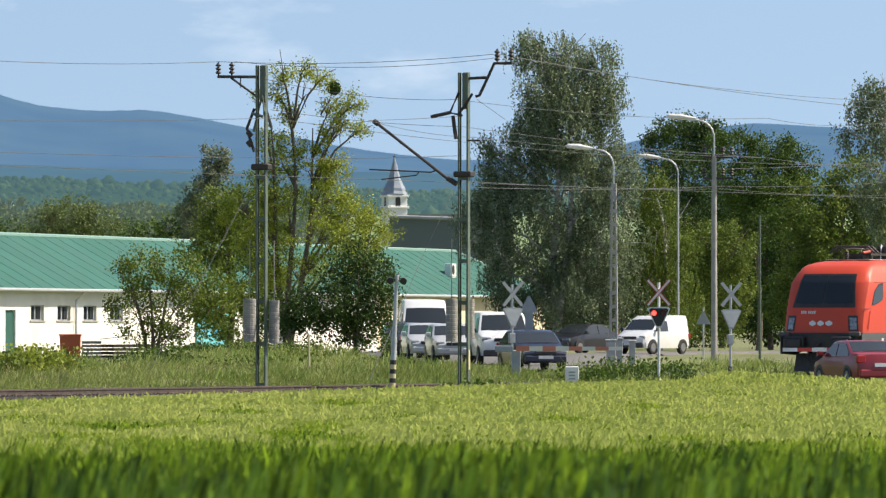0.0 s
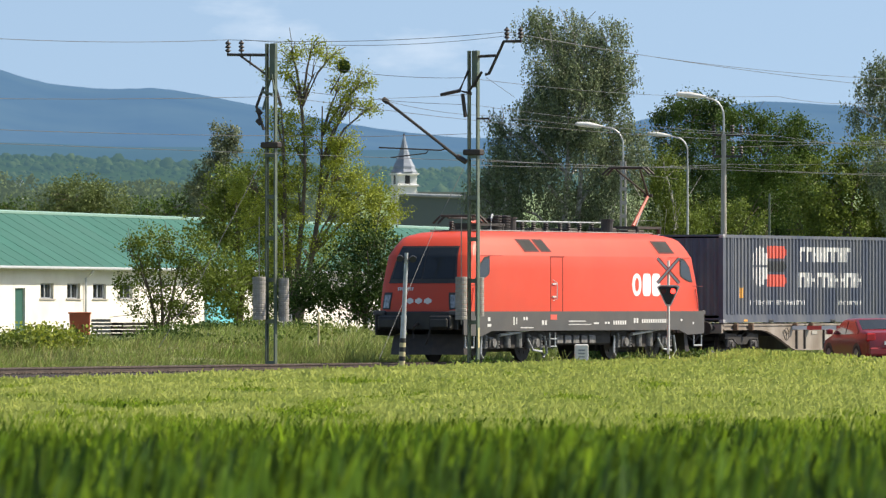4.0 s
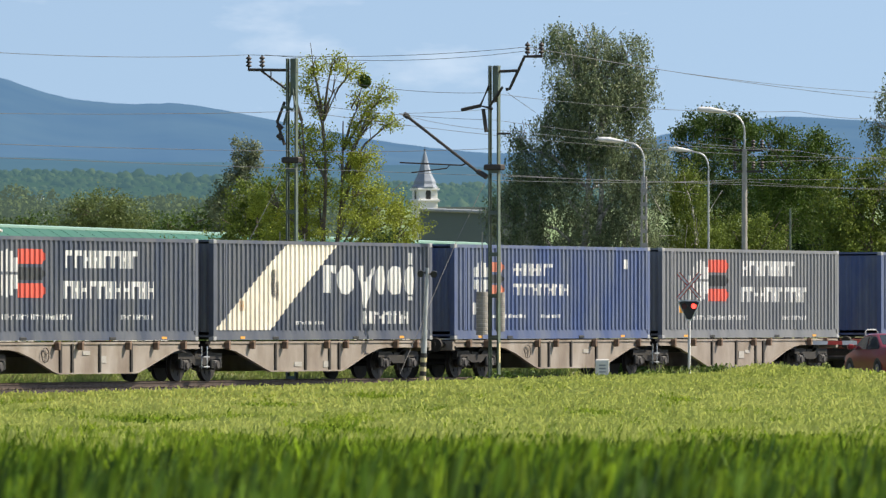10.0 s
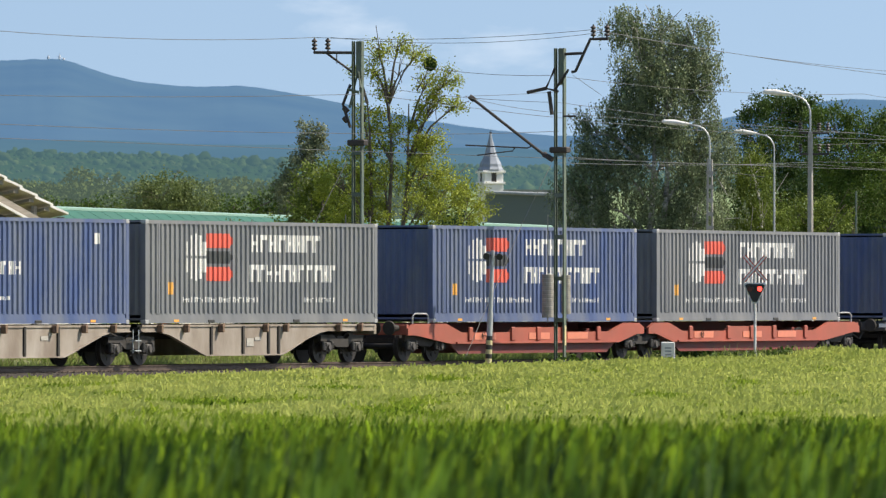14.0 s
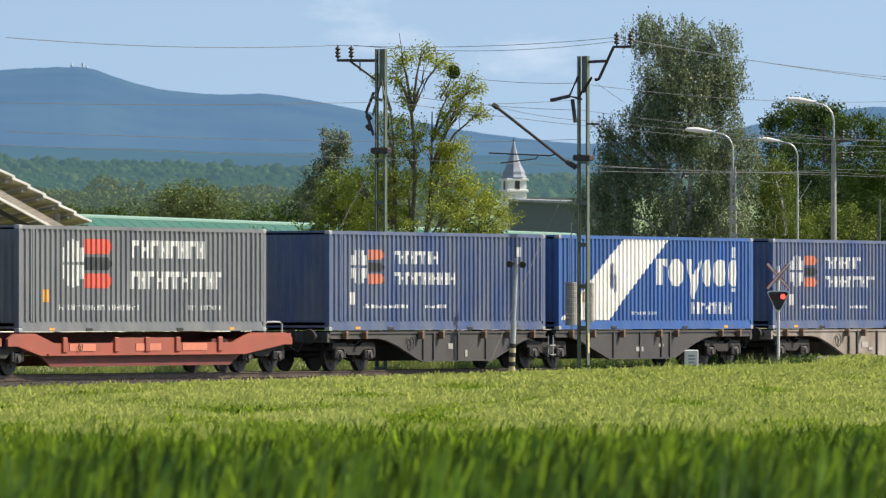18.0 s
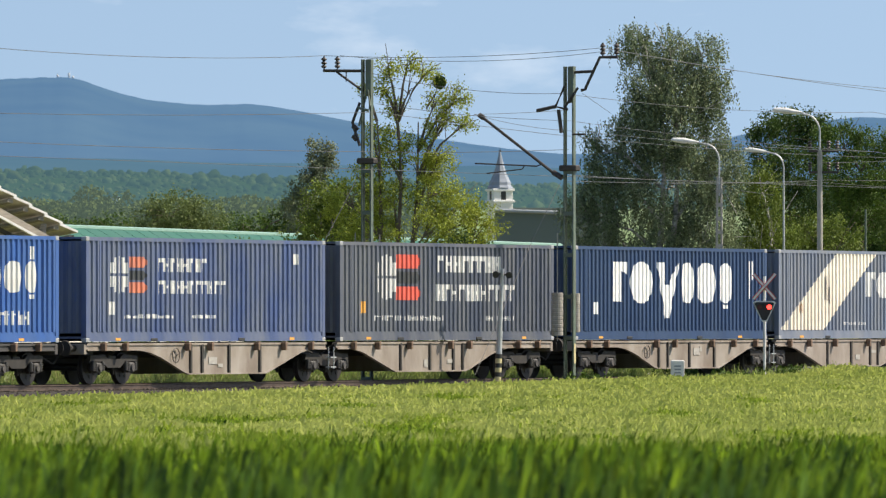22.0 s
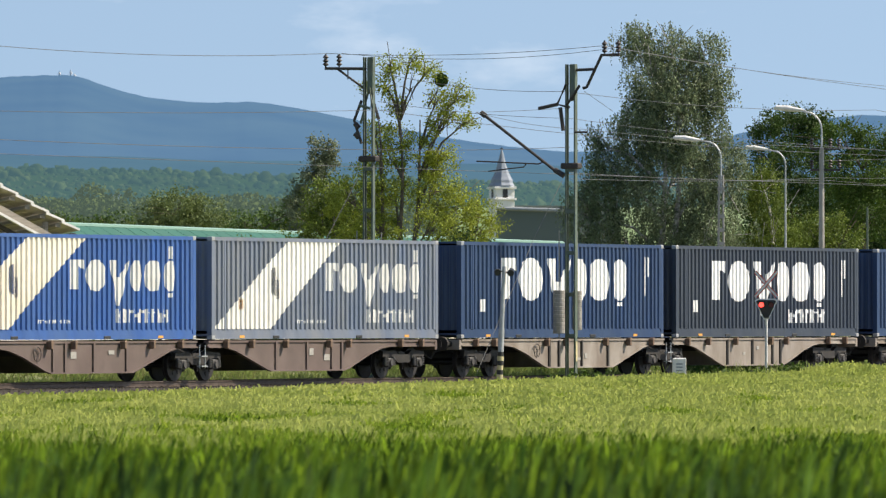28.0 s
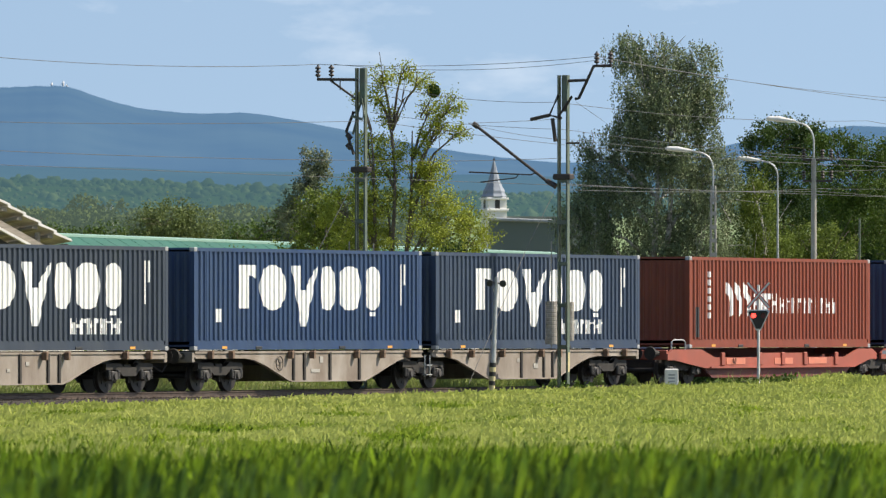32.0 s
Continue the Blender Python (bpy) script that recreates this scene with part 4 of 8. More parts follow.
def locomotive():
    L = thing("electric_locomotive", None, "bright red electric locomotive with grey skirt and raised pantograph", "locomotive")
    tot = LOCO_L + 0.4
    bm = B()
    rings = []
    for z, hw, xf in LEVELS:
        half = [(drawn_in(xf + b * 0.9), -a * hw) for a, b in PLAN]
        left = half
        back = [(tot - x, y) for x, y in left][::-1]
        out = left + back + [(tot - x, -y) for x, y in left[1:]] + [(x, -y) for x, y in left[1:]][::-1]
        ring, seen = [], set()
        for p in out:
            k = (round(p[0], 5), round(p[1], 5))
            if k not in seen:
                seen.add(k)
                ring.append(bm.verts.new((p[0], p[1], z)))
        rings.append(ring)
    loft(bm, rings)
    bmesh.ops.recalc_face_normals(bm, faces=bm.faces)
    body = part("body", bm, M_LOCO, L)
    body.data.polygons.foreach_set("use_smooth", [True] * len(body.data.polygons))
    body.data.set_sharp_from_angle(angle=radians(27))
    # roof deck
    bm = B()
    box(bm, 3.3, tot - 3.3, -0.8, 0.8, 3.885, 3.93, 0.02)
    part("roof_deck", bm, M_LOCOROOF, L, "dusty grey roof deck")
    # skirt
    bm = B()
    ol = [(1.06, 1.42), (1.0, 1.3), (1.02, 0.7), (2.25, 0.66), (2.9, 0.82), (tot - 2.9, 0.82), (tot - 2.25, 0.66), (tot - 1.02, 0.7), (tot - 1.0, 1.3), (tot - 1.06, 1.42)]
    for s in (-1, 1):
        prism(bm, ol, s * 1.5 - 0.03, s * 1.5 + 0.012)
    box(bm, 1.1, tot - 1.1, -1.45, 1.45, 1.0, 1.4)
    part("skirt", bm, M_SKIRT, L, "grey skirt with small white markings")
    mk = B()
    rng = random.Random(4)
    for x, z, w, h in ((2.65, 1.13, 0.16, 0.16), (2.62, 0.95, 0.25, 0.12), (1.9, 1.0, 0.06, 0.16), (4.4, 1.0, 0.08, 0.36), (4.6, 1.02, 0.06, 0.3), (5.1, 1.15, 0.35, 0.14), (4.9, 0.9, 0.9, 0.04), (6.4, 1.0, 0.4, 0.2),
                       (8.3, 1.1, 1.2, 0.04), (8.3, 1.0, 1.6, 0.03), (10.1, 1.02, 0.35, 0.07), (10.9, 1.02, 0.4, 0.1), (11.5, 1.0, 1.0, 0.18), (13.0, 1.05, 0.4, 0.22), (13.6, 1.05, 2.0, 0.17), (16.5, 1.1, 0.12, 0.1), (17.4, 1.0, 0.1, 0.1)):
        n = max(1, int(w / 0.16)) if h > 0.08 else 1
        for i in range(n):
            a, b, hh = x + w * i / n, x + w * (i + 0.62 if n > 1 else 1) / n, h * 0.7
            side_panel(mk, [(a, z), (b, z), (b, z + hh), (a, z + hh)], -1.537)
    tagged(part("skirt_markings", mk, M_DECAL, L, "small white markings"), kind="stuff")
    bm = B()
    side_panel(bm, [(1.25, 0.92), (1.5, 0.92), (1.5, 1.16), (1.25, 1.16)], -1.536)
    part("jack_plate", bm, M_BLACK, L)
    bm = B()
    side_panel(bm, [(6.4 + 0.6, 1.16), (7.45, 1.16), (7.45, 1.32), (7.0, 1.32)], -1.536)
    part("red_notice", bm, M_BADGE, L)
    for flip in (False, True):
        t = (lambda x: tot - drawn_in(x)) if flip else drawn_in
        sgn = -1 if flip else 1
        bm = B()
        panel_on_nose(bm, [(-1.16, 2.28), (1.16, 2.28), (0.98, 3.42), (-0.98, 3.42)], flip, 20, 0.012)
        w = part("windscreen_frame", bm, M_BLACK, L, "black windscreen surround")
        for ya, yb in ((-1.06, -0.03), (0.03, 1.06)):
            bm = B()
            k = 0.9
            panel_on_nose(bm, [(ya, 2.42), (yb, 2.42), (yb * k, 3.36), (ya * k, 3.36)], flip, 18, 0.022)
            part("windscreen", bm, M_GLASS, L, smooth=True)
        for y0 in (-0.3, 0.12):
            bm = B()
            pts = [(t(nose(z, y0 + dz) - 0.03), sgn * (y0 + dz), z) for z, dz in ((2.36, 0.0), (2.75, 0.08), (3.25, 0.12))]
            tube(bm, pts, 0.024, 5)
            part("wiper", bm, M_DARKSTEEL, L)
        for s in (-1, 1):
            bm = B()
            panel_on_nose(bm, [(s * 1.17 - 0.16, 1.48), (s * 1.17 + 0.16, 1.48), (s * 1.12 + 0.17, 2.0), (s * 1.12 - 0.15, 2.0)], flip, 3, 0.012)
            hl = part("headlight", bm, M_BLACK, L)
            bm = B()
            panel_on_nose(bm, [(s * 1.17 - 0.11, 1.53), (s * 1.17 + 0.11, 1.53), (s * 1.13 + 0.12, 1.93), (s * 1.13 - 0.11, 1.93)], flip, 3, 0.02)
            part("lens", bm, M_LIGHTGLASS, hl)
        # emblem of three pale shapes and a line of small bars
        for a, b in ((-0.42, -0.16), (-0.1, 0.14), (0.2, 0.44)):
            bm = B()
            c = (a + b) / 2
            panel_on_nose(bm, [(a, 1.70), (c, 1.64), (c, 1.84), (a, 1.78)], flip, 2, 0.012)
            panel_on_nose(bm, [(c, 1.64), (b, 1.70), (b, 1.78), (c, 1.84)], flip, 2, 0.012)
            part("emblem", bm, M_DECAL, L)
        bm = B()
        for i in range(7):
            a = 0.25 + i * 0.075 + (0.04 if i > 3 else 0)
            panel_on_nose(bm, [(a, 2.06), (a + 0.05, 2.06), (a + 0.05, 2.16), (a, 2.16)], flip, 1, 0.012)
        tagged(part("number_bars", bm, M_DECAL, L), kind="stuff")
        # beam, buffers, plough
        bm = B()
        a, b = sorted((t(0.3), t(0.62)))
        box(bm, a, b, -1.38, 1.38, 0.86, 1.42, 0.03)
        part("buffer_beam", bm, M_BLACK, L)
        for s in (-1, 1):
            bm = B()
            a, b = sorted((t(-0.02), t(0.3)))
            box(bm, a, b, s * 0.88 - 0.36, s * 0.88 + 0.36, 0.86, 1.3, 0.05)
            box(bm, *sorted((t(-0.16), t(0.0))), s * 0.88 - 0.3, s * 0.88 + 0.3, 0.9, 1.22, 0.06)
            part("buffer", bm, M_BLACK, L)
            bm = B()
            y = s * 1.3
            box(bm, *sorted((t(0.2), t(0.4))), y - 0.2, y + 0.2, 1.3, 1.45, 0.03)
            part("footstep", bm, M_SKIRT, L)
        bm = B()
        tube(bm, [(t(0.3), 0, 1.05), (t(-0.05), 0, 0.95), (t(-0.1), 0, 0.6)], 0.05, 7)
        tube(bm, [(t(0.3), -0.45, 0.95), (t(0.1), -0.45, 0.6), (t(0.25), -0.3, 0.42)], 0.03, 6)
        tube(bm, [(t(0.3), 0.4, 0.95), (t(0.08), 0.42, 0.6), (t(0.25), 0.3, 0.42)], 0.03, 6)
        part("coupling", bm, M_DARKSTEEL, L)
        bm = B()
        v0 = [bm.verts.new((t(x), y, z)) for x, y, z in ((1.25, -1.2, 0.72), (0.75, -0.4, 0.72), (0.75, 0.4, 0.72), (1.25, 1.2, 0.72), (1.5, 1.2, 0.72), (1.5, -1.2, 0.72))]
        v1 = [bm.verts.new((t(x), y, z)) for x, y, z in ((1.1, -1.25, 0.1), (0.5, -0.4, 0.1), (0.5, 0.4, 0.1), (1.1, 1.25, 0.1), (1.5, 1.25, 0.1), (1.5, -1.25, 0.1))]
        loft(bm, [v0, v1])
        bmesh.ops.recalc_face_normals(bm, faces=bm.faces)
        part("snow_plough", bm, M_DARKSTEEL, L)
        bm = B()
        for x in (0.62, 1.35):
            tube(bm, [(t(x), -1.5, 0.66), (t(x), -1.5, 0.3)], 0.022, 6)
        tube(bm, [(t(0.62), -1.5, 0.32), (t(1.35), -1.5, 0.32)], 0.03, 6)
        part("cab_step", bm, M_GALV, L)
        # cab side window and rail
        bm = B()
        ol = [(1.5, 2.34), (1.8, 2.36), (2.3, 2.44), (2.66, 2.54), (2.72, 2.64), (2.72, 3.12), (2.25, 3.08), (1.8, 2.84)]
        ol = [(t(x), z) for x, z in ol]
        side_panel(bm, ol, -1.508)
        wf = part("cab_window", bm, M_BLACK, L)
        bm = B()
        cx, cz = sum(p[0] for p in ol) / 8, sum(p[1] for p in ol) / 8
        side_panel(bm, [(cx + (x - cx) * 0.86, cz + (z - cz) * 0.84) for x, z in ol], -1.514)
        part("pane", bm, M_GLASS, wf)
        bm = B()
        tube(bm, [(t(1.05), -1.53, 1.5), (t(1.15), -1.54, 1.85), (t(1.3), -1.53, 2.15)], 0.016, 6)
        part("handrail", bm, M_REDPAINT, L)
        bm = B()
        side_panel(bm, [(t(1.75), 3.115), (t(3.7), 3.115), (t(3.7), 3.135), (t(1.75), 3.135)], -1.5)
        side_panel(bm, [(t(0.45), 2.215), (t(1.45), 2.215), (t(1.45), 2.235), (t(0.45), 2.235)], -1.503)
        part("seam", bm, M_SEAM, L)
    # machine-room door
    bm = B()
    for x in (7.06, 7.9):
        side_panel(bm, [(x, 1.1), (x + 0.035, 1.1), (x + 0.035, 3.12), (x, 3.12)], -1.506)
    side_panel(bm, [(7.0, 3.1), (8.05, 3.1), (8.05, 3.13), (7.0, 3.13)], -1.506)
    part("door_seam", bm, M_SEAM, L)
    bm = B()
    tube(bm, [(7.25, -1.5, 1.75), (7.42, -1.56, 1.8), (7.42, -1.56, 2.3), (7.25, -1.5, 2.4)], 0.014, 6)
    for z in (1.85, 2.25):
        box(bm, 7.15, 7.42, -1.54, -1.5, z, z + 0.05)
    part("door_handle", bm, M_DECAL, L, "pale grab handle")
    # air grilles on the sloping edge of the roof
    for x0, x1 in ((5.35, 6.4), (6.5, 7.25), (15.0, 16.2)):
        lean = -0.42 if x0 < 10 else -0.35

        def on(x, k, o):
            z = 3.26 + 0.4 * k
            return (x + lean * k, -float(np.interp(z, [l[0] for l in LEVELS], [l[1] for l in LEVELS])) - o, z)
        bm = B()
        v = [bm.verts.new(on(x, k, 0.012)) for x, k in ((x0, 0), (x1, 0), (x1, 1), (x0, 1))]
        bm.faces.new(v)
        g = part("air_grille", bm, M_SEAM, L)
        bm = B()
        v = [bm.verts.new(on(x, k, 0.018)) for x, k in ((x0 + 0.12, 0.1), (x1 - 0.08, 0.1), (x1 - 0.08, 0.92), (x0 + 0.12, 0.92))]
        bm.faces.new(v)
        part("mesh", bm, M_RUBBER, g)
    # large white shapes on the flank
    for x0, x1, kind in ((12.95, 13.62, 0), (13.72, 14.32, 1), (14.4, 15.02, 1)):
        bm = B()
        n = 20
        p = 2.2 if kind == 0 else 5
        pts = []
        for i in range(n):
            a = 2 * math.pi * i / n
            ca, sa = math.cos(a), math.sin(a)
            r = (abs(ca) ** p + abs(sa) ** p) ** (-1 / p)
            pts.append(((x0 + x1) / 2 + (x1 - x0) / 2 * r * ca, 2.26 + 0.36 * r * sa))
        side_panel(bm, pts, -1.508)
        e = part("flank_emblem", bm, M_DECALNEW, L, "large white shape")
        if kind == 0:
            bm = B()
            side_panel(bm, [((x0 + x1) / 2 + (x - (x0 + x1) / 2) * 0.42, 2.26 + (z - 2.26) * 0.6) for x, z in pts], -1.513)
            part("counter", bm, M_LOCO, e)
    # bogies
    wheel = wheelset_mesh(0.575)
    wheel.materials[0] = M_TREAD
    for cx in (4.95, tot - 4.95):
        bm = B()
        ol = [(-2.35, 0.78), (-2.3, 0.95), (2.3, 0.95), (2.35, 0.78), (1.9, 0.7), (0.9, 0.62), (0.7, 0.42), (-0.7, 0.42), (-0.9, 0.62), (-1.9, 0.7)]
        for s in (-1, 1):
            prism(bm, ol, s * 1.12 - 0.08, s * 1.12 + 0.08)
        box(bm, -0.5, 0.5, -1.1, 1.1, 0.4, 0.9)
        # added solid block, so that no bright ground shows through the bogie
        box(bm, -2.25, 2.25, -0.6, 0.6, 0.3, 1.0)
        bg2 = part("bogie", bm, M_GEAR, L)
        bg2.matrix_basis = Matrix.Translation((cx, 0, 0))
        for dx in (-1.5, 1.5):
            w = shared("wheelset", wheel, bg2, Matrix.Translation((dx, 0, 0.575)))
            WHEELS.append((w, 0.575, Vector((dx, 0, 0.575))))
            for s in (-1, 1):
                bm = B()
                box(bm, dx - 0.2, dx + 0.2, s * 1.2 - 0.1, s * 1.2 + 0.1, 0.4, 0.76, 0.04)
                tube(bm, [(dx, s * 1.2, 0.575), (dx, s * 1.37, 0.575)], [0.17, 0.13], 14)
                part("axle_box", bm, M_LOCOGEAR, bg2)
                for k in (-0.42, 0.42):
                    bm = B()
                    for q in range(5):
                        cyl(bm, dx + k, s * 1.22, 0.42 + q * 0.085, 0.47 + q * 0.085, 0.1, 12)
                    cyl(bm, dx + k, s * 1.22, 0.4, 0.85, 0.06, 10)
                    part("spring", bm, M_LOCOGEAR, bg2)
        for s in (-1, 1):
            for dx in (-0.4, 0.4):
                bm = B()
                cyl(bm, dx, s * 1.22, 0.44, 1.02, 0.13, 12)
                part("flexicoil_spring", bm, M_LOCOGEAR, bg2)
            bm = B()
            tube(bm, [(-1.1, s * 1.34, 0.82), (0.3, s * 1.34, 0.92)], 0.05, 8)
            tube(bm, [(0.3, s * 1.34, 0.92), (1.0, s * 1.34, 0.97)], 0.03, 8)
            part("yaw_damper", bm, M_GALV, bg2)
            for pts, r in (([(-2.2, s * 1.25, 0.78), (-2.3, s * 1.28, 0.25), (-2.1, s * 1.25, 0.12)], 0.04), ([(2.2, s * 1.25, 0.78), (2.3, s * 1.28, 0.25), (2.1, s * 1.25, 0.12)], 0.04), ([(0.9, s * 1.3, 0.7), (1.2, s * 1.34, 0.35), (1.9, s * 1.3, 0.3)], 0.035)):
                bm = B()
                tube(bm, pts, r, 7)
                part("sand_pipe", bm, M_GALV, bg2)
    # equipment between the bogies
    bm = B()
    box(bm, 7.3, tot - 7.3, -1.2, 1.2, 0.36, 1.0, 0.05)
    part("transformer", bm, M_GEAR, L)
    for i in range(5):
        bm = B()
        x = 7.95 + i * 0.58
        box(bm, x, x + 0.44, -1.3, -1.2, 0.4, 0.68, 0.03)
        part("equipment_box", bm, M_LOCOGEAR, L)
    bm = B()
    for x in (7.1, 7.5):
        tube(bm, [(x, -1.45, 0.3), (x, -1.45, 0.76)], 0.022, 6)
    for z in (0.32, 0.55):
        box(bm, 7.08, 7.52, -1.5, -1.38, z, z + 0.03)
    part("door_step", bm, M_GALV, L)
    # roof equipment
    for x in (3.4, 6.9, 7.5, 8.3, 9.1, 10.0, 11.0, 11.6, 12.4, 13.3, 14.2):
        bm = B()
        for k in range(4):
            tube(bm, [(x, 0.1, 3.93 + k * 0.07), (x, 0.1, 3.96 + k * 0.07), (x, 0.1, 3.995 + k * 0.07)], [0.055, 0.09, 0.055], 10)
        part("roof_insulator", bm, M_INSUL, L)
    bm = B()
    tube(bm, [(6.6, 0.1, 4.24), (14.6, 0.1, 4.24)], 0.022, 6)
    part("roof_busbar", bm, M_GALV, L)
    for x in (5.6, 6.2):
        bm = B()
        ribs = [(3.93 + k * 0.08 + d, r) for k in range(6) for d, r in ((0, 0.16), (0.01, 0.22), (0.055, 0.22), (0.065, 0.16))]
        tube(bm, [(x, -0.3, z) for z, _ in ribs], [r for _, r in ribs], 14)
        part("circuit_breaker", bm, M_INSUL, L)
    bm = B()
    tube(bm, [(4.9, -0.5, 3.93), (4.95, -0.5, 4.3), (5.2, -0.4, 4.42), (5.5, -0.3, 4.35), (5.6, -0.3, 4.2)], 0.03, 6)
    tube(bm, [(4.8, 0.2, 3.93), (4.85, 0.2, 4.25), (5.1, 0.2, 4.4)], 0.025, 6)
    part("roof_cable", bm, M_GALV, L)
    for x, y, w, h in ((5.0, 0.35, 0.7, 0.16), (7.2, 0.4, 0.9, 0.12), (9.6, 0.45, 1.3, 0.1), (12.0, 0.4, 1.0, 0.12), (14.7, 0.4, 0.9, 0.16), (16.4, 0.3, 1.2, 0.1)):
        bm = B()
        box(bm, x - w / 2, x + w / 2, y - 0.3, y + 0.3, 3.93, 3.93 + h, 0.03)
        part("roof_housing", bm, M_DARKSTEEL, L)
    for x, y in ((6.75, -0.25), (13.6, -0.3)):
        bm = B()
        cyl(bm, x, y, 3.93, 4.3, 0.2, 14)
        cyl(bm, x, y, 4.3, 4.35, 0.24, 14)
        part("surge_arrester", bm, M_INSUL, L)
    M_PANRED = mat("pantograph_red", (0.55, 0.10, 0.06), (0.45, 0.09, 0.06), rough=0.5)
    for base, up in ((5.0, False), (16.35, True)):
        bm = B()
        for s in (-0.45, 0.45):
            box(bm, base - 0.9, base + 0.9, s - 0.04, s + 0.04, 4.06, 4.14)
        box(bm, base - 0.9, base - 0.8, -0.5, 0.5, 4.06, 4.14)
        box(bm, base + 0.8, base + 0.9, -0.5, 0.5, 4.06, 4.14)
        for x in (-0.8, 0.8):
            for s in (-0.45, 0.45):
                cyl(bm, base + x, s, 3.9, 4.08, 0.06, 8)
        pg = part("pantograph", bm, M_DARKSTEEL, L, "raised pantograph on the roof" if up else "folded pantograph on the roof")
        if up:
            knee, head = Vector((base + 0.95, 0, 5.15)), Vector((base - 0.55, 0, 6.02))
            foot = Vector((base - 0.2, 0, 4.15))
        else:
            knee, head = Vector((base + 0.9, 0, 4.27)), Vector((base - 1.2, 0, 4.36))
            foot = Vector((base - 0.5, 0, 4.15))
        bm = B()
        tube(bm, [foot, knee], [0.06, 0.045], 8)
        part("lower_arm", bm, M_PANRED, pg, "red lower arm")
        bm = B()
        tube(bm, [foot + Vector((0.45, 0.1, 0)), knee + Vector((0.12, 0.1, -0.04))], 0.016, 6)
        part("control_rod", bm, M_GALV, pg)
        bm = B()
        for s in (-1, 1):
            tube(bm, [knee, head + Vector((0, s * 0.42, -0.05))], 0.034, 6)
        tube(bm, [knee + Vector((0, -0.15, 0)), knee + Vector((0, 0.15, 0))], 0.05, 7)
        part("upper_arm", bm, M_DARKSTEEL, pg)
        bm = B()
        for dx in (-0.16, 0.16):
            tube(bm, [head + Vector((dx, -0.85, -0.22)), head + Vector((dx, -0.6, 0)), head + Vector((dx, 0.6, 0)), head + Vector((dx, 0.85, -0.22))], 0.04, 6)
        for s in (-0.42, 0.42):
            tube(bm, [head + Vector((-0.16, s, -0.02)), head + Vector((0.16, s, -0.02))], 0.02, 6)
        part("collector_head", bm, M_DARKSTEEL, pg)
    # the body rides high on its springs
    for ob in L.children:
        if ob.name.split(".")[0] != "bogie":
            ob.location.z += 0.13
    MOVERS.append((L, -20.35, 0.0))


locomotive()


# ---------------------------------------------------------------- masts and overhead line
def lattice_mast(name, at, height, label, side):
    """side: +1 has its brackets away from the field's side arm, -1 towards it."""
    T = thing(name, Matrix.Translation(at) @ Matrix.Rotation(TH - math.pi / 2, 4, "Z"), label, "catenary mast", "catenary masts")
    # local +x points from the line towards the field, +y along the line
    for s in (-1, 1):
        bm = B()
        x = s * 0.145
        q = s * 0.026
        sect = [(x - q, -0.075), (x + q, -0.075), (x + q, 0.075), (x - q, 0.075), (x - q, 0.062), (x + q * 0.6, 0.062), (x + q * 0.6, -0.062), (x - q, -0.062)]
        loft(bm, [[bm.verts.new((a, b, z)) for a, b in sect] for z in (-0.6, height)])
        bmesh.ops.recalc_face_normals(bm, faces=bm.faces)
        part("channel", bm, M_PAINT_MAST, T)
    for k in range(int((height - 1.5) / 1.25)):
        bm = B()
        z = 0.35 + k * 1.25
        box(bm, -0.165, 0.165, -0.087, -0.075, z, z + 0.12)
        box(bm, -0.165, 0.165, 0.075, 0.087, z, z + 0.12)
        part("batten_plate", bm, M_PAINT_MAST, T)
    bm = B()
    box(bm, -0.02, 0.17, -0.09, 0.09, height - 1.1, height, 0.02)
    part("mast_head", bm, M_PAINT_MAST, T)
    bm = B()
    box(bm, -0.29, 0.29, -0.15, 0.15, height - 3.15, height - 2.97, 0.03)
    part("collar", bm, M_DARKSTEEL, T)
    bm = B()
    box(bm, -0.45, 0.45, -0.35, 0.35, -0.8, -0.1, 0.04)
    part("footing", bm, M_CONCRETE, T)
    return T


def pin_insulator(parent, p, h=0.42):
    bm = B()
    x, y, z = p
    cyl(bm, x, y, z, z + h, 0.025, 8)
    for k in range(3):
        tube(bm, [(x, y, z + 0.06 + k * 0.11), (x, y, z + 0.1 + k * 0.11), (x, y, z + 0.16 + k * 0.11)], [0.05, 0.095, 0.04], 10)
    part("insulator", bm, M_INSUL, parent)


def weights(parent, x, y, z0, n, r):
    bm = B()
    for k in range(n):
        z = z0 + k * 0.118
        tube(bm, [(x, y, z), (x, y, z + 0.015), (x, y, z + 0.10), (x, y, z + 0.115)], [r * 0.95, r, r, r * 0.95], 16)
    cyl(bm, x, y, z0 - 0.15, z0 + n * 0.118 + 1.8, 0.018, 6)
    part("tension_weight", bm, M_WEIGHT, parent, "stack of round concrete tension weights")


def at_bearing(px, dist, z=None):
    x, y = bearing(px, dist)
    return Vector((x, y, gz(x, y) if z is None else z))


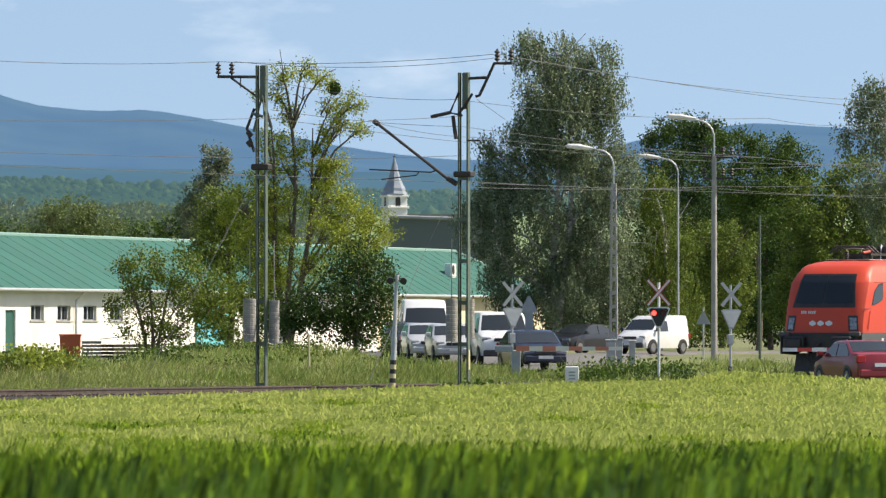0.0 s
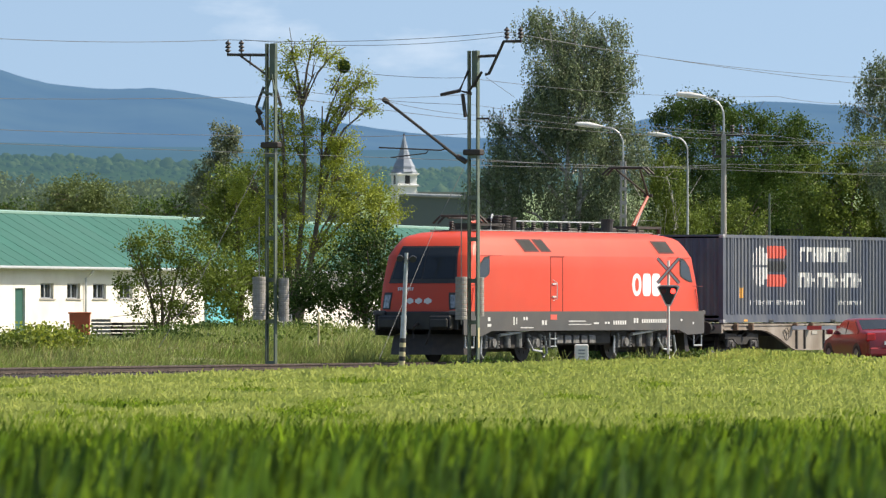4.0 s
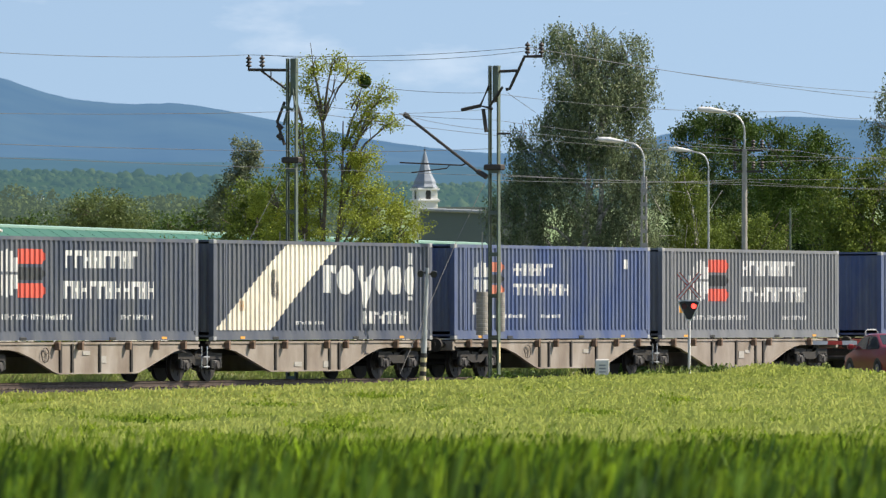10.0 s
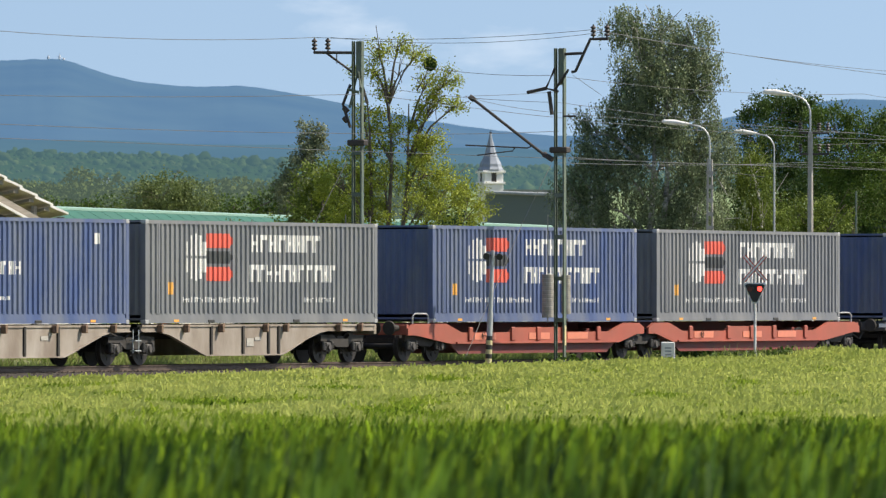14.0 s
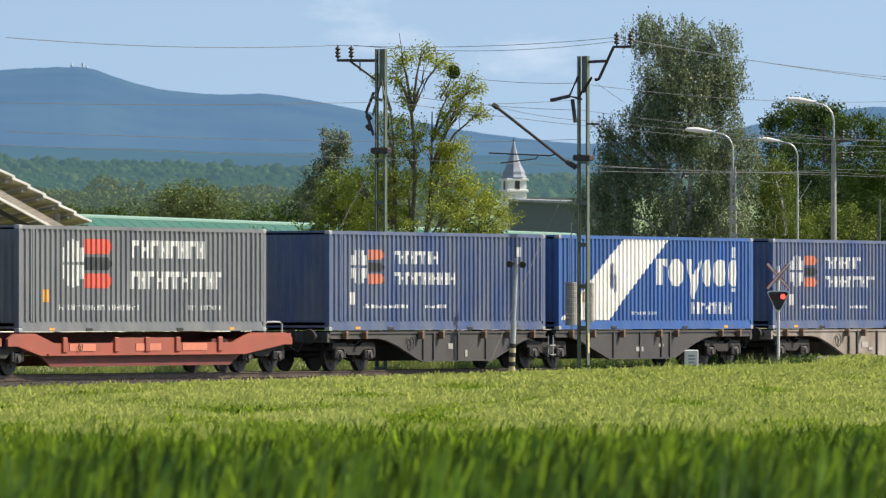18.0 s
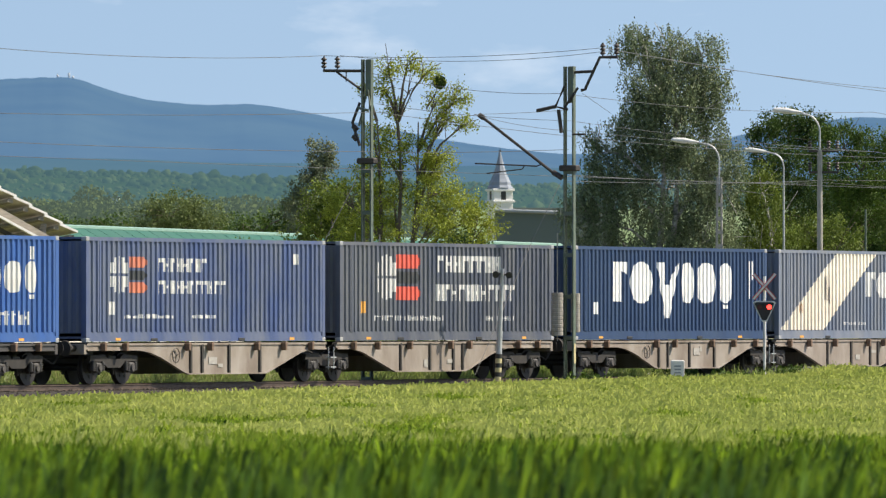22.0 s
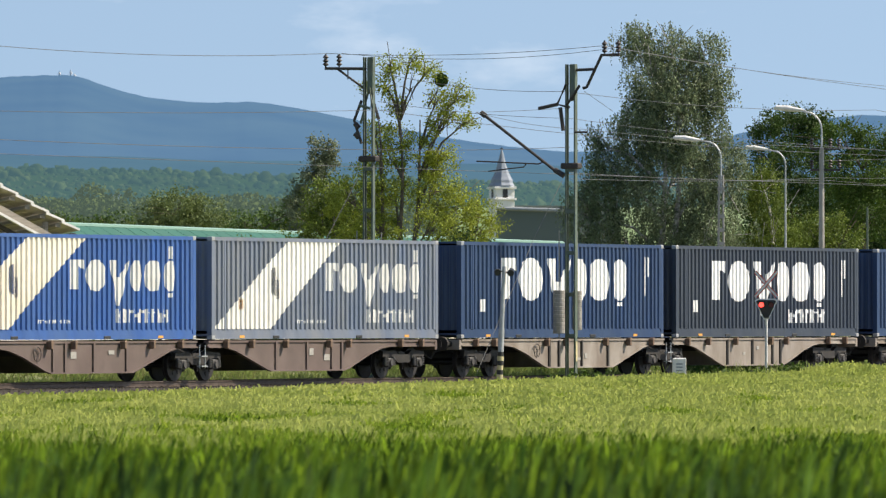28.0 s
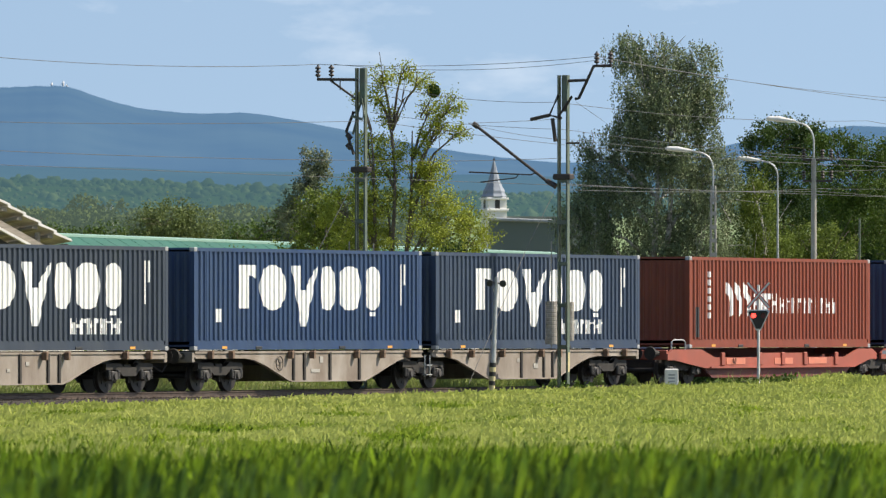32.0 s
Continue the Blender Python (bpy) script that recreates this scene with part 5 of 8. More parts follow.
def masts():
    base = at_bearing(604, 241.5)
    H = 9.62 - base.z
    T = lattice_mast("catenary_mast", base, H, "green lattice steel mast with tension weights beyond the rails", 1)
    bm = B()
    tube(bm, [(-0.1, 0, H - 0.35), (-1.5, 0, H - 0.32)], 0.045, 6)
    tube(bm, [(-0.15, 0, H - 0.95), (-1.05, 0, H - 0.36)], 0.035, 6)
    tube(bm, [(-0.72, 0, H - 0.36), (-0.72, 0, H - 0.66)], 0.02, 6)
    part("feeder_arm", bm, M_DARKSTEEL, T)
    pin_insulator(T, (-1.48, 0, H - 0.3))
    pin_insulator(T, (-1.02, 0, H - 0.3))
    bm = B()
    tube(bm, [(-0.2, -0.15, H - 2.0), (0.1, -0.15, H - 0.9), (0.18, -0.15, H - 1.4), (0.12, -0.15, H - 1.55), (-0.25, -0.15, H - 1.45)], 0.045, 6)
    part("bracket", bm, M_PAINT_MAST, T)
    bm = B()
    tube(bm, [(-0.25, 0, H - 1.3), (-0.45, -0.1, H - 1.9), (-0.35, -0.1, H - 2.2), (-0.2, -0.1, H - 2.6)], 0.05, 6)
    for z in (H - 2.0, H - 2.3):
        tube(bm, [(-0.42, -0.1, z), (-0.3, -0.1, z - 0.12)], 0.08, 8)
    part("tension_gear", bm, M_DARKSTEEL, T)
    weights(T, -0.24, -0.32, 1.3 - base.z, 11, 0.2)
    weights(T, 0.32, 0.2, 1.25 - base.z, 11, 0.16)
    base = at_bearing(962, 241.35)
    H = 9.4 - base.z
    T = lattice_mast("catenary_mast", base, H, "green lattice steel mast with long cantilever beside the field", -1)
    bm = B()
    tube(bm, [(0.1, 0, H - 0.18), (0.75, 0, H - 0.16)], 0.045, 6)
    tube(bm, [(0.4, 0, H - 0.72), (0.52, 0, H - 0.7), (1.02, 0, H + 0.26), (1.62, 0, H + 0.26)], 0.05, 6)
    part("feeder_arm", bm, M_DARKSTEEL, T)
    pin_insulator(T, (1.12, 0, H + 0.28))
    pin_insulator(T, (1.58, 0, H + 0.28))
    bm = B()
    tube(bm, [(-0.1, -0.14, H - 0.6), (-0.42, -0.1, H - 1.2), (0.0, -0.14, H - 1.3)], 0.045, 6)
    tube(bm, [(-0.1, -0.14, H - 1.25), (0.35, -0.14, H - 0.65), (0.05, -0.14, H - 1.1)], 0.04, 6)
    tube(bm, [(-0.4, -0.1, H - 1.2), (-1.05, -0.1, H - 1.32)], 0.055, 6)
    part("bracket", bm, M_DARKSTEEL, T)
    bm = B()
    tube(bm, [(-0.32, -0.1, H - 1.3), (-0.22, -0.1, H - 2.0)], 0.06, 7)
    tube(bm, [(0.15, -0.12, H - 2.05), (0.6, -0.12, H - 2.05)], 0.03, 6)
    part("tension_gear", bm, M_DARKSTEEL, T)
    # cantilever over the line
    zc = lambda py, d=242.2: 1.737 + (550 - py) * d / UNIT - base.z
    bm = B()
    tube(bm, [(-0.25, 0, zc(297)), (-0.55, 0, zc(287))], 0.085, 10)
    part("cantilever_insulator", bm, M_INSUL, T)
    bm = B()
    tube(bm, [(-0.5, 0, zc(290)), (-3.05, 0, zc(184))], 0.045, 8)
    tube(bm, [(-0.9, 0, zc(272)), (-1.1, 0, zc(276)), (-3.2, 0, zc(270))], 0.022, 6)
    tube(bm, [(-2.8, 0, zc(288)), (-1.6, 0, zc(281)), (-1.5, 0, zc(274))], 0.018, 6)
    tube(bm, [(-3.05, 0, zc(184)), (-2.9, 0, zc(190))], 0.08, 8)
    part("cantilever", bm, M_DARKSTEEL, T)
    weights(T, -0.26, -0.3, 1.3 - base.z, 11, 0.18)
    weights(T, 0.05, 0.3, 1.4 - base.z, 10, 0.14)
    bm = B()
    box(bm, 0.176, 0.184, -0.05, 0.05, 0.9, 1.5)
    part("yellow_plate", bm, M_YELLOW, T, "pale yellow strip")


masts()


def wire(pts, r=0.009, sag=0.0, label="thin overhead wire along the railway", parent=None):
    bm = B()
    out = []
    for a, b in zip(pts, pts[1:]):
        a, b = Vector(a), Vector(b)
        for k in range(12):
            f = k / 12
            p = a.lerp(b, f)
            p.z -= sag * 4 * f * (1 - f)
            out.append(p)
    out.append(Vector(pts[-1]))
    tube(bm, out, r * 0.72, 5)
    ob = link("overhead_wire", bm, M_WIRE)
    return tagged(ob, label, "wire", "overhead wires")


def ref(px, py, dist):
    """A point by its bearing, its height angle and its distance."""
    return Vector(((px - 784) / UNIT * dist, dist, EYE.z + (550 - py) / UNIT * dist))


wire([trk(-120, 0.1, 6.25), trk(-3, 0.1, 6.2), trk(60, -0.1, 6.2), trk(140, 0.1, 6.2)], 0.011, 0.0, "copper contact wire above the rails")
wire([trk(-75, 0, 8.1), trk(-3.5, 0, 7.9), trk(60, 0, 7.9), trk(140, 0, 7.9)], 0.011, 0.7, "messenger wire above the contact wire")
wire([ref(-60, 66, 205), ref(528, 80, 241), ref(1021, 66, 243), ref(1720, 165, 290)], 0.012, 0.15)
wire([ref(556, 80, 242), ref(1041, 70, 243), ref(1720, 150, 290)], 0.011, 0.25)
wire([ref(607, 110, 241), ref(950, 147, 243), ref(1500, 180, 275), ref(1720, 186, 290)], 0.011, 0.2)
wire([ref(620, 165, 241), ref(960, 195, 243), ref(1500, 250, 275), ref(1720, 268, 290)], 0.010, 0.1)
wire([ref(793, 184, 240), ref(960, 176, 243)], 0.010, 0.02)
wire([ref(793, 184, 240), ref(980, 214, 246), ref(1500, 250, 275)], 0.010, 0.1)
wire([ref(985, 147, 243), ref(1035, 182, 246)], 0.010)
wire([ref(-60, 232, 212), ref(607, 250, 241), ref(960, 246, 246)], 0.012, 0.05)
wire([ref(960, 291, 246), ref(1420, 305, 330), ref(1720, 316, 340)], 0.012, 0.1)
wire([ref(960, 302, 246), ref(1420, 300, 330), ref(1720, 292, 340)], 0.012, 0.1)
wire([ref(1410, 270, 323), ref(1720, 256, 340)], 0.012, 0.05)
# guy wires
wire([ref(585, 300, 241), ref(470, 520, 239), ref(405, 625, 238)], 0.014, 0, "guy wire of the mast")
wire([ref(946, 305, 242), ref(895, 410, 241), ref(795, 645, 238)], 0.012, 0, "guy wire of the mast")


# ---------------------------------------------------------------- signals and posts by the crossing
def striped_post():
    p = at_bearing(834, 238.0, -0.45)
    T = thing("crossing_post", Matrix.Translation(p) @ Matrix.Rotation(radians(2.4), 4, "Y"), "grey steel post with black and yellow base and two lamps", "signal post")
    bm = B()
    tube(bm, [(0, 0, 1.15), (0, 0, 1.9)], 0.085, 14)
    tube(bm, [(0, 0, 1.9), (0, 0, 3.75)], [0.068, 0.055], 14)
    part("pole", bm, M_GALV, T)
    for k in range(9):
        bm = B()
        tube(bm, [(0, 0, k * 0.135), (0, 0, k * 0.135 + 0.135)], 0.095, 14)
        part("band", bm, M_BLACK if k % 2 == 0 else M_YELLOW, T)
    bm = B()
    tube(bm, [(-0.2, 0, 3.62), (0.2, 0, 3.55)], 0.025, 7)
    part("crossbar", bm, M_DARKSTEEL, T)
    for s in (-0.19, 0.2):
        bm = B()
        tube(bm, [(s, -0.16, 3.56), (s, 0.0, 3.58), (s, 0.12, 3.58)], [0.1, 0.1, 0.05], 12)
        part("lamp", bm, M_BLACK, T)
    bm = B()
    box(bm, -0.5, 0.5, -0.3, 0.3, -0.3, 0.02, 0.03)
    part("base", bm, M_CONCRETE, T)


striped_post()


def cross_arms(T, z, y, m, edge=None, size=0.52):
    for a in (49, -49):
        bm = B()
        box(bm, -size, size, -0.012, 0.012, -0.055, 0.055)
        ob = part("cross_arm", bm, m, T)
        ob.matrix_basis = Matrix.Translation((0, y, z)) @ Matrix.Rotation(radians(a), 4, "Y")
        if edge:
            for k in (-0.045, 0.045):
                bm = B()
                box(bm, -size, size, -0.018, -0.0125, k - 0.012, k + 0.012)
                e = part("edge", bm, edge, ob, "red border")
        y -= 0.03


GLOW = []


def crossing_signal(px, dist, front, turn, zs):
    """zs: heights of the cross, of the lamps."""
    p = at_bearing(px, dist)
    T = thing("crossing_signal", Matrix.Translation(p) @ Matrix.Rotation(turn, 4, "Z"), "level crossing signal with diagonal cross and triangular lamp board" if front else "grey back of a level crossing signal with diagonal cross", "crossing signal", "crossing signals")
    zx, zl = zs[0] - p.z, zs[1] - p.z
    bm = B()
    tube(bm, [(0, 0, 0.3), (0, 0, zx + 0.32)], 0.045, 12)
    part("post", bm, M_WHITE if front else M_GALV, T)
    bm = B()
    tube(bm, [(0, 0, -0.3), (0, 0, 0.3), (0, 0, 0.42)], [0.11, 0.11, 0.06], 12)
    part("base", bm, M_GALV if front else M_BLACK, T)
    cross_arms(T, zx, -0.07, M_WHITE if front else M_GREYPAINT, M_REDPAINT if front else None)
    tri = lambda k: [(-0.36 * k, 0.24 * k), (-0.28 * k, 0.29 * k), (0.28 * k, 0.29 * k), (0.36 * k, 0.24 * k), (0.08 * k, -0.36 * k), (-0.08 * k, -0.36 * k)]
    bm = B()
    prism(bm, [(x, zl + z) for x, z in tri(1.0)], -0.09, -0.06)
    b = part("lamp_board", bm, M_WHITE if front else M_GREYPAINT, T)
    bm = B()
    prism(bm, [(x, zl + z) for x, z in tri(0.86)], -0.105, -0.09)
    part("face", bm, M_BLACK if front else M_GALV, b)
    if front:
        for s in (-0.15, 0.15):
            bm = B()
            tube(bm, [(s, -0.11, zl + 0.1), (s, -0.13, zl + 0.1)], 0.085, 16)
            part("dark_lens", bm, M_LAMPOFF, b)
            bm = B()
            for k in range(9):
                a, c = math.pi * k / 9, math.pi * (k + 1) / 9
                v = [bm.verts.new((s + 0.105 * math.cos(q), yy, zl + 0.1 + 0.105 * math.sin(q))) for q, yy in ((a, -0.105), (c, -0.105), (c, -0.25), (a, -0.25))]
                bm.faces.new(v)
            part("hood", bm, M_BLACK, b)
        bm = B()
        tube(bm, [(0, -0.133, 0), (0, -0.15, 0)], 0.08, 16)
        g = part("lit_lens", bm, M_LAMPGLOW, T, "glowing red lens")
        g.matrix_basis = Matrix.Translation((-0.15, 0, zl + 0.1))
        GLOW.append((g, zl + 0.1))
    else:
        bm = B()
        box(bm, -0.1, 0.1, -0.06, 0.1, zl - 0.9, zl - 0.55, 0.02)
        part("relay_box", bm, M_GREYPAINT, T)


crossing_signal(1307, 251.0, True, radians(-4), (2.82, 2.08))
crossing_signal(1047, 268.0, False, radians(20), (2.85, 2.1))
crossing_signal(1434, 271.0, False, radians(15), (2.85, 2.05))


def barrier(px, dist, length, turn, z, label, faded):
    p = at_bearing(px, dist)
    T = thing("crossing_barrier", Matrix.Translation(p) @ Matrix.Rotation(turn, 4, "Z"), label, "barrier", "crossing barriers")
    bm = B()
    box(bm, -0.15, 0.15, -0.18, 0.18, -0.2, 1.0, 0.03)
    part("drive_box", bm, M_GREYPAINT, T)
    bm = B()
    box(bm, -0.7, -0.1, -0.3, -0.24, z - p.z - 0.12, z - p.z + 0.1, 0.02)
    part("counterweight", bm, M_GREYPAINT, T)
    n = 8
    seg = length / n
    for k in range(n):
        bm = B()
        h = 0.085 - 0.03 * k / n
        box(bm, k * seg, (k + 1) * seg, -0.29, -0.25, z - p.z - h, z - p.z + h)
        part("arm_section", bm, (M_REDPAINT, M_WHITE)[k % 2] if not faded else (M_BADGEO, M_CREAM)[k % 2], T)


barrier(1054, 266.0, 3.5, 0.0, 1.03, "lowered red and white crossing barrier with grey drive", True)
barrier(1735, 256.0, 3.75, math.pi, 1.02, "lowered red and white crossing barrier beside the field", False)


def marker_stone():
    p = at_bearing(1153, 246.5, -0.32)
    T = thing("marker_stone", Matrix.Translation(p), "small white-painted concrete marker block", "marker stone")
    bm = B()
    box(bm, -0.21, 0.21, -0.15, 0.15, 0, 0.86, 0.03)
    part("block", bm, M_WHITE, T)
    bm = B()
    for k in range(3):
        box(bm, -0.1, 0.1, -0.156, -0.15, 0.45 + k * 0.1, 0.5 + k * 0.1)
    tagged(part("marking", bm, M_GREYPAINT, T), kind="stuff")


marker_stone()


def street_lamp(px, dist, top_py, head_px, lattice, label):
    p = at_bearing(px, dist)
    T = thing("street_lamp", Matrix.Translation(p), label, "street lamp", "street lamps")
    top = EYE.z + (550 - top_py) / UNIT * dist - p.z
    out = (head_px - px) / UNIT * dist
    shaft = top - 1.6
    if lattice:
        for s in (-1, 1):
            bm = B()
            tube(bm, [(s * 0.15, 0, -0.3), (s * 0.08, 0, shaft)], [0.06, 0.045], 6)
            part("leg", bm, M_CONCRETE, T)
        for k in range(12):
            z = 0.4 + k * (shaft - 0.5) / 12
            bm = B()
            box(bm, -0.15, 0.15, -0.05, 0.05, z, z + 0.16)
            part("web", bm, M_CONCRETE, T)
    else:
        bm = B()
        tube(bm, [(0, 0, -0.3), (0, 0, shaft)], [0.14, 0.1] if dist < 330 else [0.07, 0.05], 12)
        part("shaft", bm, M_CONCRETE if dist < 330 else M_GALV, T)
    bm = B()
    pts = [(0, 0, shaft - 0.8), (0, 0, top - 0.9)]
    for k in range(1, 7):
        a = k / 6 * math.pi / 2
        pts.append((-0.62 * (1 - math.cos(a)), 0, top - 0.9 + 0.72 * math.sin(a)))
    pts.append((out + 0.6, 0, top - 0.08))
    tube(bm, pts, 0.04, 8)
    part("bracket_arm", bm, M_GALV, T)
    bm = B()
    tube(bm, [(out + 0.75, 0, top - 0.1), (out + 0.55, 0, top - 0.09), (out + 0.1, 0, top - 0.03), (out - 0.35, 0, top - 0.0), (out - 0.45, 0, top)], [0.04, 0.08, 0.12, 0.09, 0.02], 10)
    part("lamp_head", bm, M_WHITE, T, "pale lamp head")
    if px == 1405:
        for z in (shaft - 0.1, shaft - 0.95):
            bm = B()
            box(bm, -0.45, 0.75, -0.05, 0.05, z, z + 0.09)
            part("crossarm", bm, M_DARKSTEEL, T)
            for x in (-0.4, 0.35, 0.7):
                pin_insulator(T, (x, 0, z + 0.08), 0.25)


street_lamp(1227, 345.0, 229, 1160, True, "concrete lattice street lamp with curved pipe arm")
street_lamp(1341, 400.0, 246, 1284, False, "slim grey street lamp with curved pipe arm")
street_lamp(1405, 322.0, 176, 1340, False, "stout concrete street lamp carrying wires")


def sign_back(px, dist, zc, shape, turn=0.0):
    p = at_bearing(px, dist)
    T = thing("road_sign", Matrix.Translation(p) @ Matrix.Rotation(turn, 4, "Z"), "grey back of a road sign on a steel post", "road sign", "road signs")
    z = zc - p.z
    bm = B()
    tube(bm, [(0, 0, -0.3), (0, 0, z + 0.45)], 0.035, 10)
    part("post", bm, M_GALV, T)
    bm = B()
    if shape == "tri":
        prism(bm, [(-0.3, z - 0.24), (0.3, z - 0.24), (0.03, z + 0.29), (-0.03, z + 0.29)], -0.06, -0.045)
    elif shape == "strip":
        prism(bm, [(-0.14, z - 1.3), (0.14, z - 1.3), (0.14, z + 0.1), (-0.14, z + 0.1)], -0.06, -0.045)
        prism(bm, [(-0.33, z), (0.33, z), (0.04, z + 0.58), (-0.04, z + 0.58)], -0.08, -0.065)
    else:
        prism(bm, [(-0.2, z - 0.2), (0.2, z - 0.2), (0.2, z + 0.2), (-0.2, z + 0.2)], -0.06, -0.045)
        prism(bm, [(-0.16, z - 1.0), (0.16, z - 1.0), (0.16, z - 0.6), (-0.16, z - 0.6)], -0.06, -0.045)
    part("sign_plate", bm, M_GREYPAINT, T)


sign_back(1077, 282.0, 2.25, "strip")
sign_back(1386, 330.0, 2.1, "tri")
sign_back(775, 292.0, 2.1, "box")


def cabinet(px, dist, w, h, label):
    p = at_bearing(px, dist)
    T = thing("equipment_cabinet", Matrix.Translation(p), label, "cabinet", "equipment cabinets")
    bm = B()
    box(bm, -w / 2, w / 2, -0.2, 0.2, 0.0, h, 0.03)
    part("case", bm, M_GREYPAINT, T)
    bm = B()
    box(bm, -w / 2 - 0.04, w / 2 + 0.04, -0.25, 0.25, h, h + 0.06, 0.02)
    part("lid", bm, M_GALV, T)
    bm = B()
    box(bm, -w / 2 + 0.05, w / 2 - 0.05, -0.212, -0.2, 0.12, h - 0.08)
    part("door", bm, M_GREYPAINT, T)


cabinet(1222, 300.0, 0.34, 0.95, "light grey steel equipment cabinet by the crossing")
cabinet(1238, 302.0, 0.2, 1.0, "light grey steel equipment cabinet by the crossing")
cabinet(1260, 304.0, 0.22, 0.9, "light grey steel equipment cabinet by the crossing")


def thin_pole(px, dist, top_py, m, r, label):
    p = at_bearing(px, dist)
    T = thing("pole", Matrix.Translation(p), label, "pole")
    bm = B()
    tube(bm, [(0, 0, -0.3), (0, 0, EYE.z + (550 - top_py) / UNIT * dist - p.z)], [r, r * 0.7], 8)
    part("shaft", bm, m, T)
    return T


thin_pole(1486, 330.0, 352, M_PAINT_MAST, 0.06, "slim pale green steel pole before the trees")
thin_pole(688, 262.0, 562, M_YELLOW, 0.045, "short weathered wooden stake in the grass")

# ---------------------------------------------------------------- buildings
M_PLASTER = mat("white_render", (0.78, 0.76, 0.70), (0.70, 0.68, 0.62), scale=0.8, rough=0.9, bump=0.2, bscale=20, dirt=(0.5, 0.46, 0.38), dirt_amount=0.35, dirt_scale=0.3)
M_CREAMWALL = mat("cream_render", (0.72, 0.62, 0.42), (0.66, 0.56, 0.38), scale=0.8, rough=0.9, dirt=(0.5, 0.42, 0.3), dirt_amount=0.35, dirt_scale=0.4)
M_GREENROOF = mat("green_sheet_roof", (0.008, 0.098, 0.067), (0.012, 0.112, 0.08), scale=0.5, rough=0.65, dirt=(0.025, 0.105, 0.078), dirt_amount=0.5, dirt_scale=0.25, vary=0.05)
M_TURQ = mat("turquoise_paint", (0.10, 0.42, 0.46), (0.13, 0.46, 0.5), scale=0.8, rough=0.6)
M_DOORGREEN = mat("green_door_paint", (0.012, 0.08, 0.06), (0.018, 0.095, 0.07), rough=0.65)
M_RUSTBOX = mat("orange_red_box", (0.45, 0.11, 0.05), (0.36, 0.09, 0.045), scale=2, rough=0.7)
M_TIMBER = mat("grey_timber", (0.3, 0.27, 0.23), (0.2, 0.18, 0.15), scale=4, rough=0.9, stretch=(1, 6, 6), vary=0.15)
M_SHEDROOF = mat("pale_fibre_sheet", (0.62, 0.57, 0.48), (0.5, 0.46, 0.4), scale=2, rough=0.85, dirt=(0.35, 0.3, 0.25), dirt_amount=0.5, vary=0.08)
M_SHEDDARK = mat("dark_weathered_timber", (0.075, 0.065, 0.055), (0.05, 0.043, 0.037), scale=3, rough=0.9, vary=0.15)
M_SLATE = mat("spire_shingle", (0.27, 0.31, 0.37), (0.21, 0.245, 0.30), scale=0.5, rough=0.7, vary=0.08)
M_CHURCH = mat("church_render", (0.78, 0.78, 0.76), (0.7, 0.7, 0.68), scale=0.3, rough=0.9)
M_HALL = mat("grey_green_hall_sheet", (0.13, 0.16, 0.15), (0.11, 0.14, 0.13), scale=0.1, rough=0.8)

BA = Vector((-16.05, 353.0))
BD = Vector((0.2543, 0.9671))
BN = Vector((-0.9671, 0.2543))


def on_wall(px):
    """Metres along the long building's front at that bearing."""
    t = (px - 784) / UNIT
    return (t * BA.y - BA.x) / (BD.x - t * BD.y)


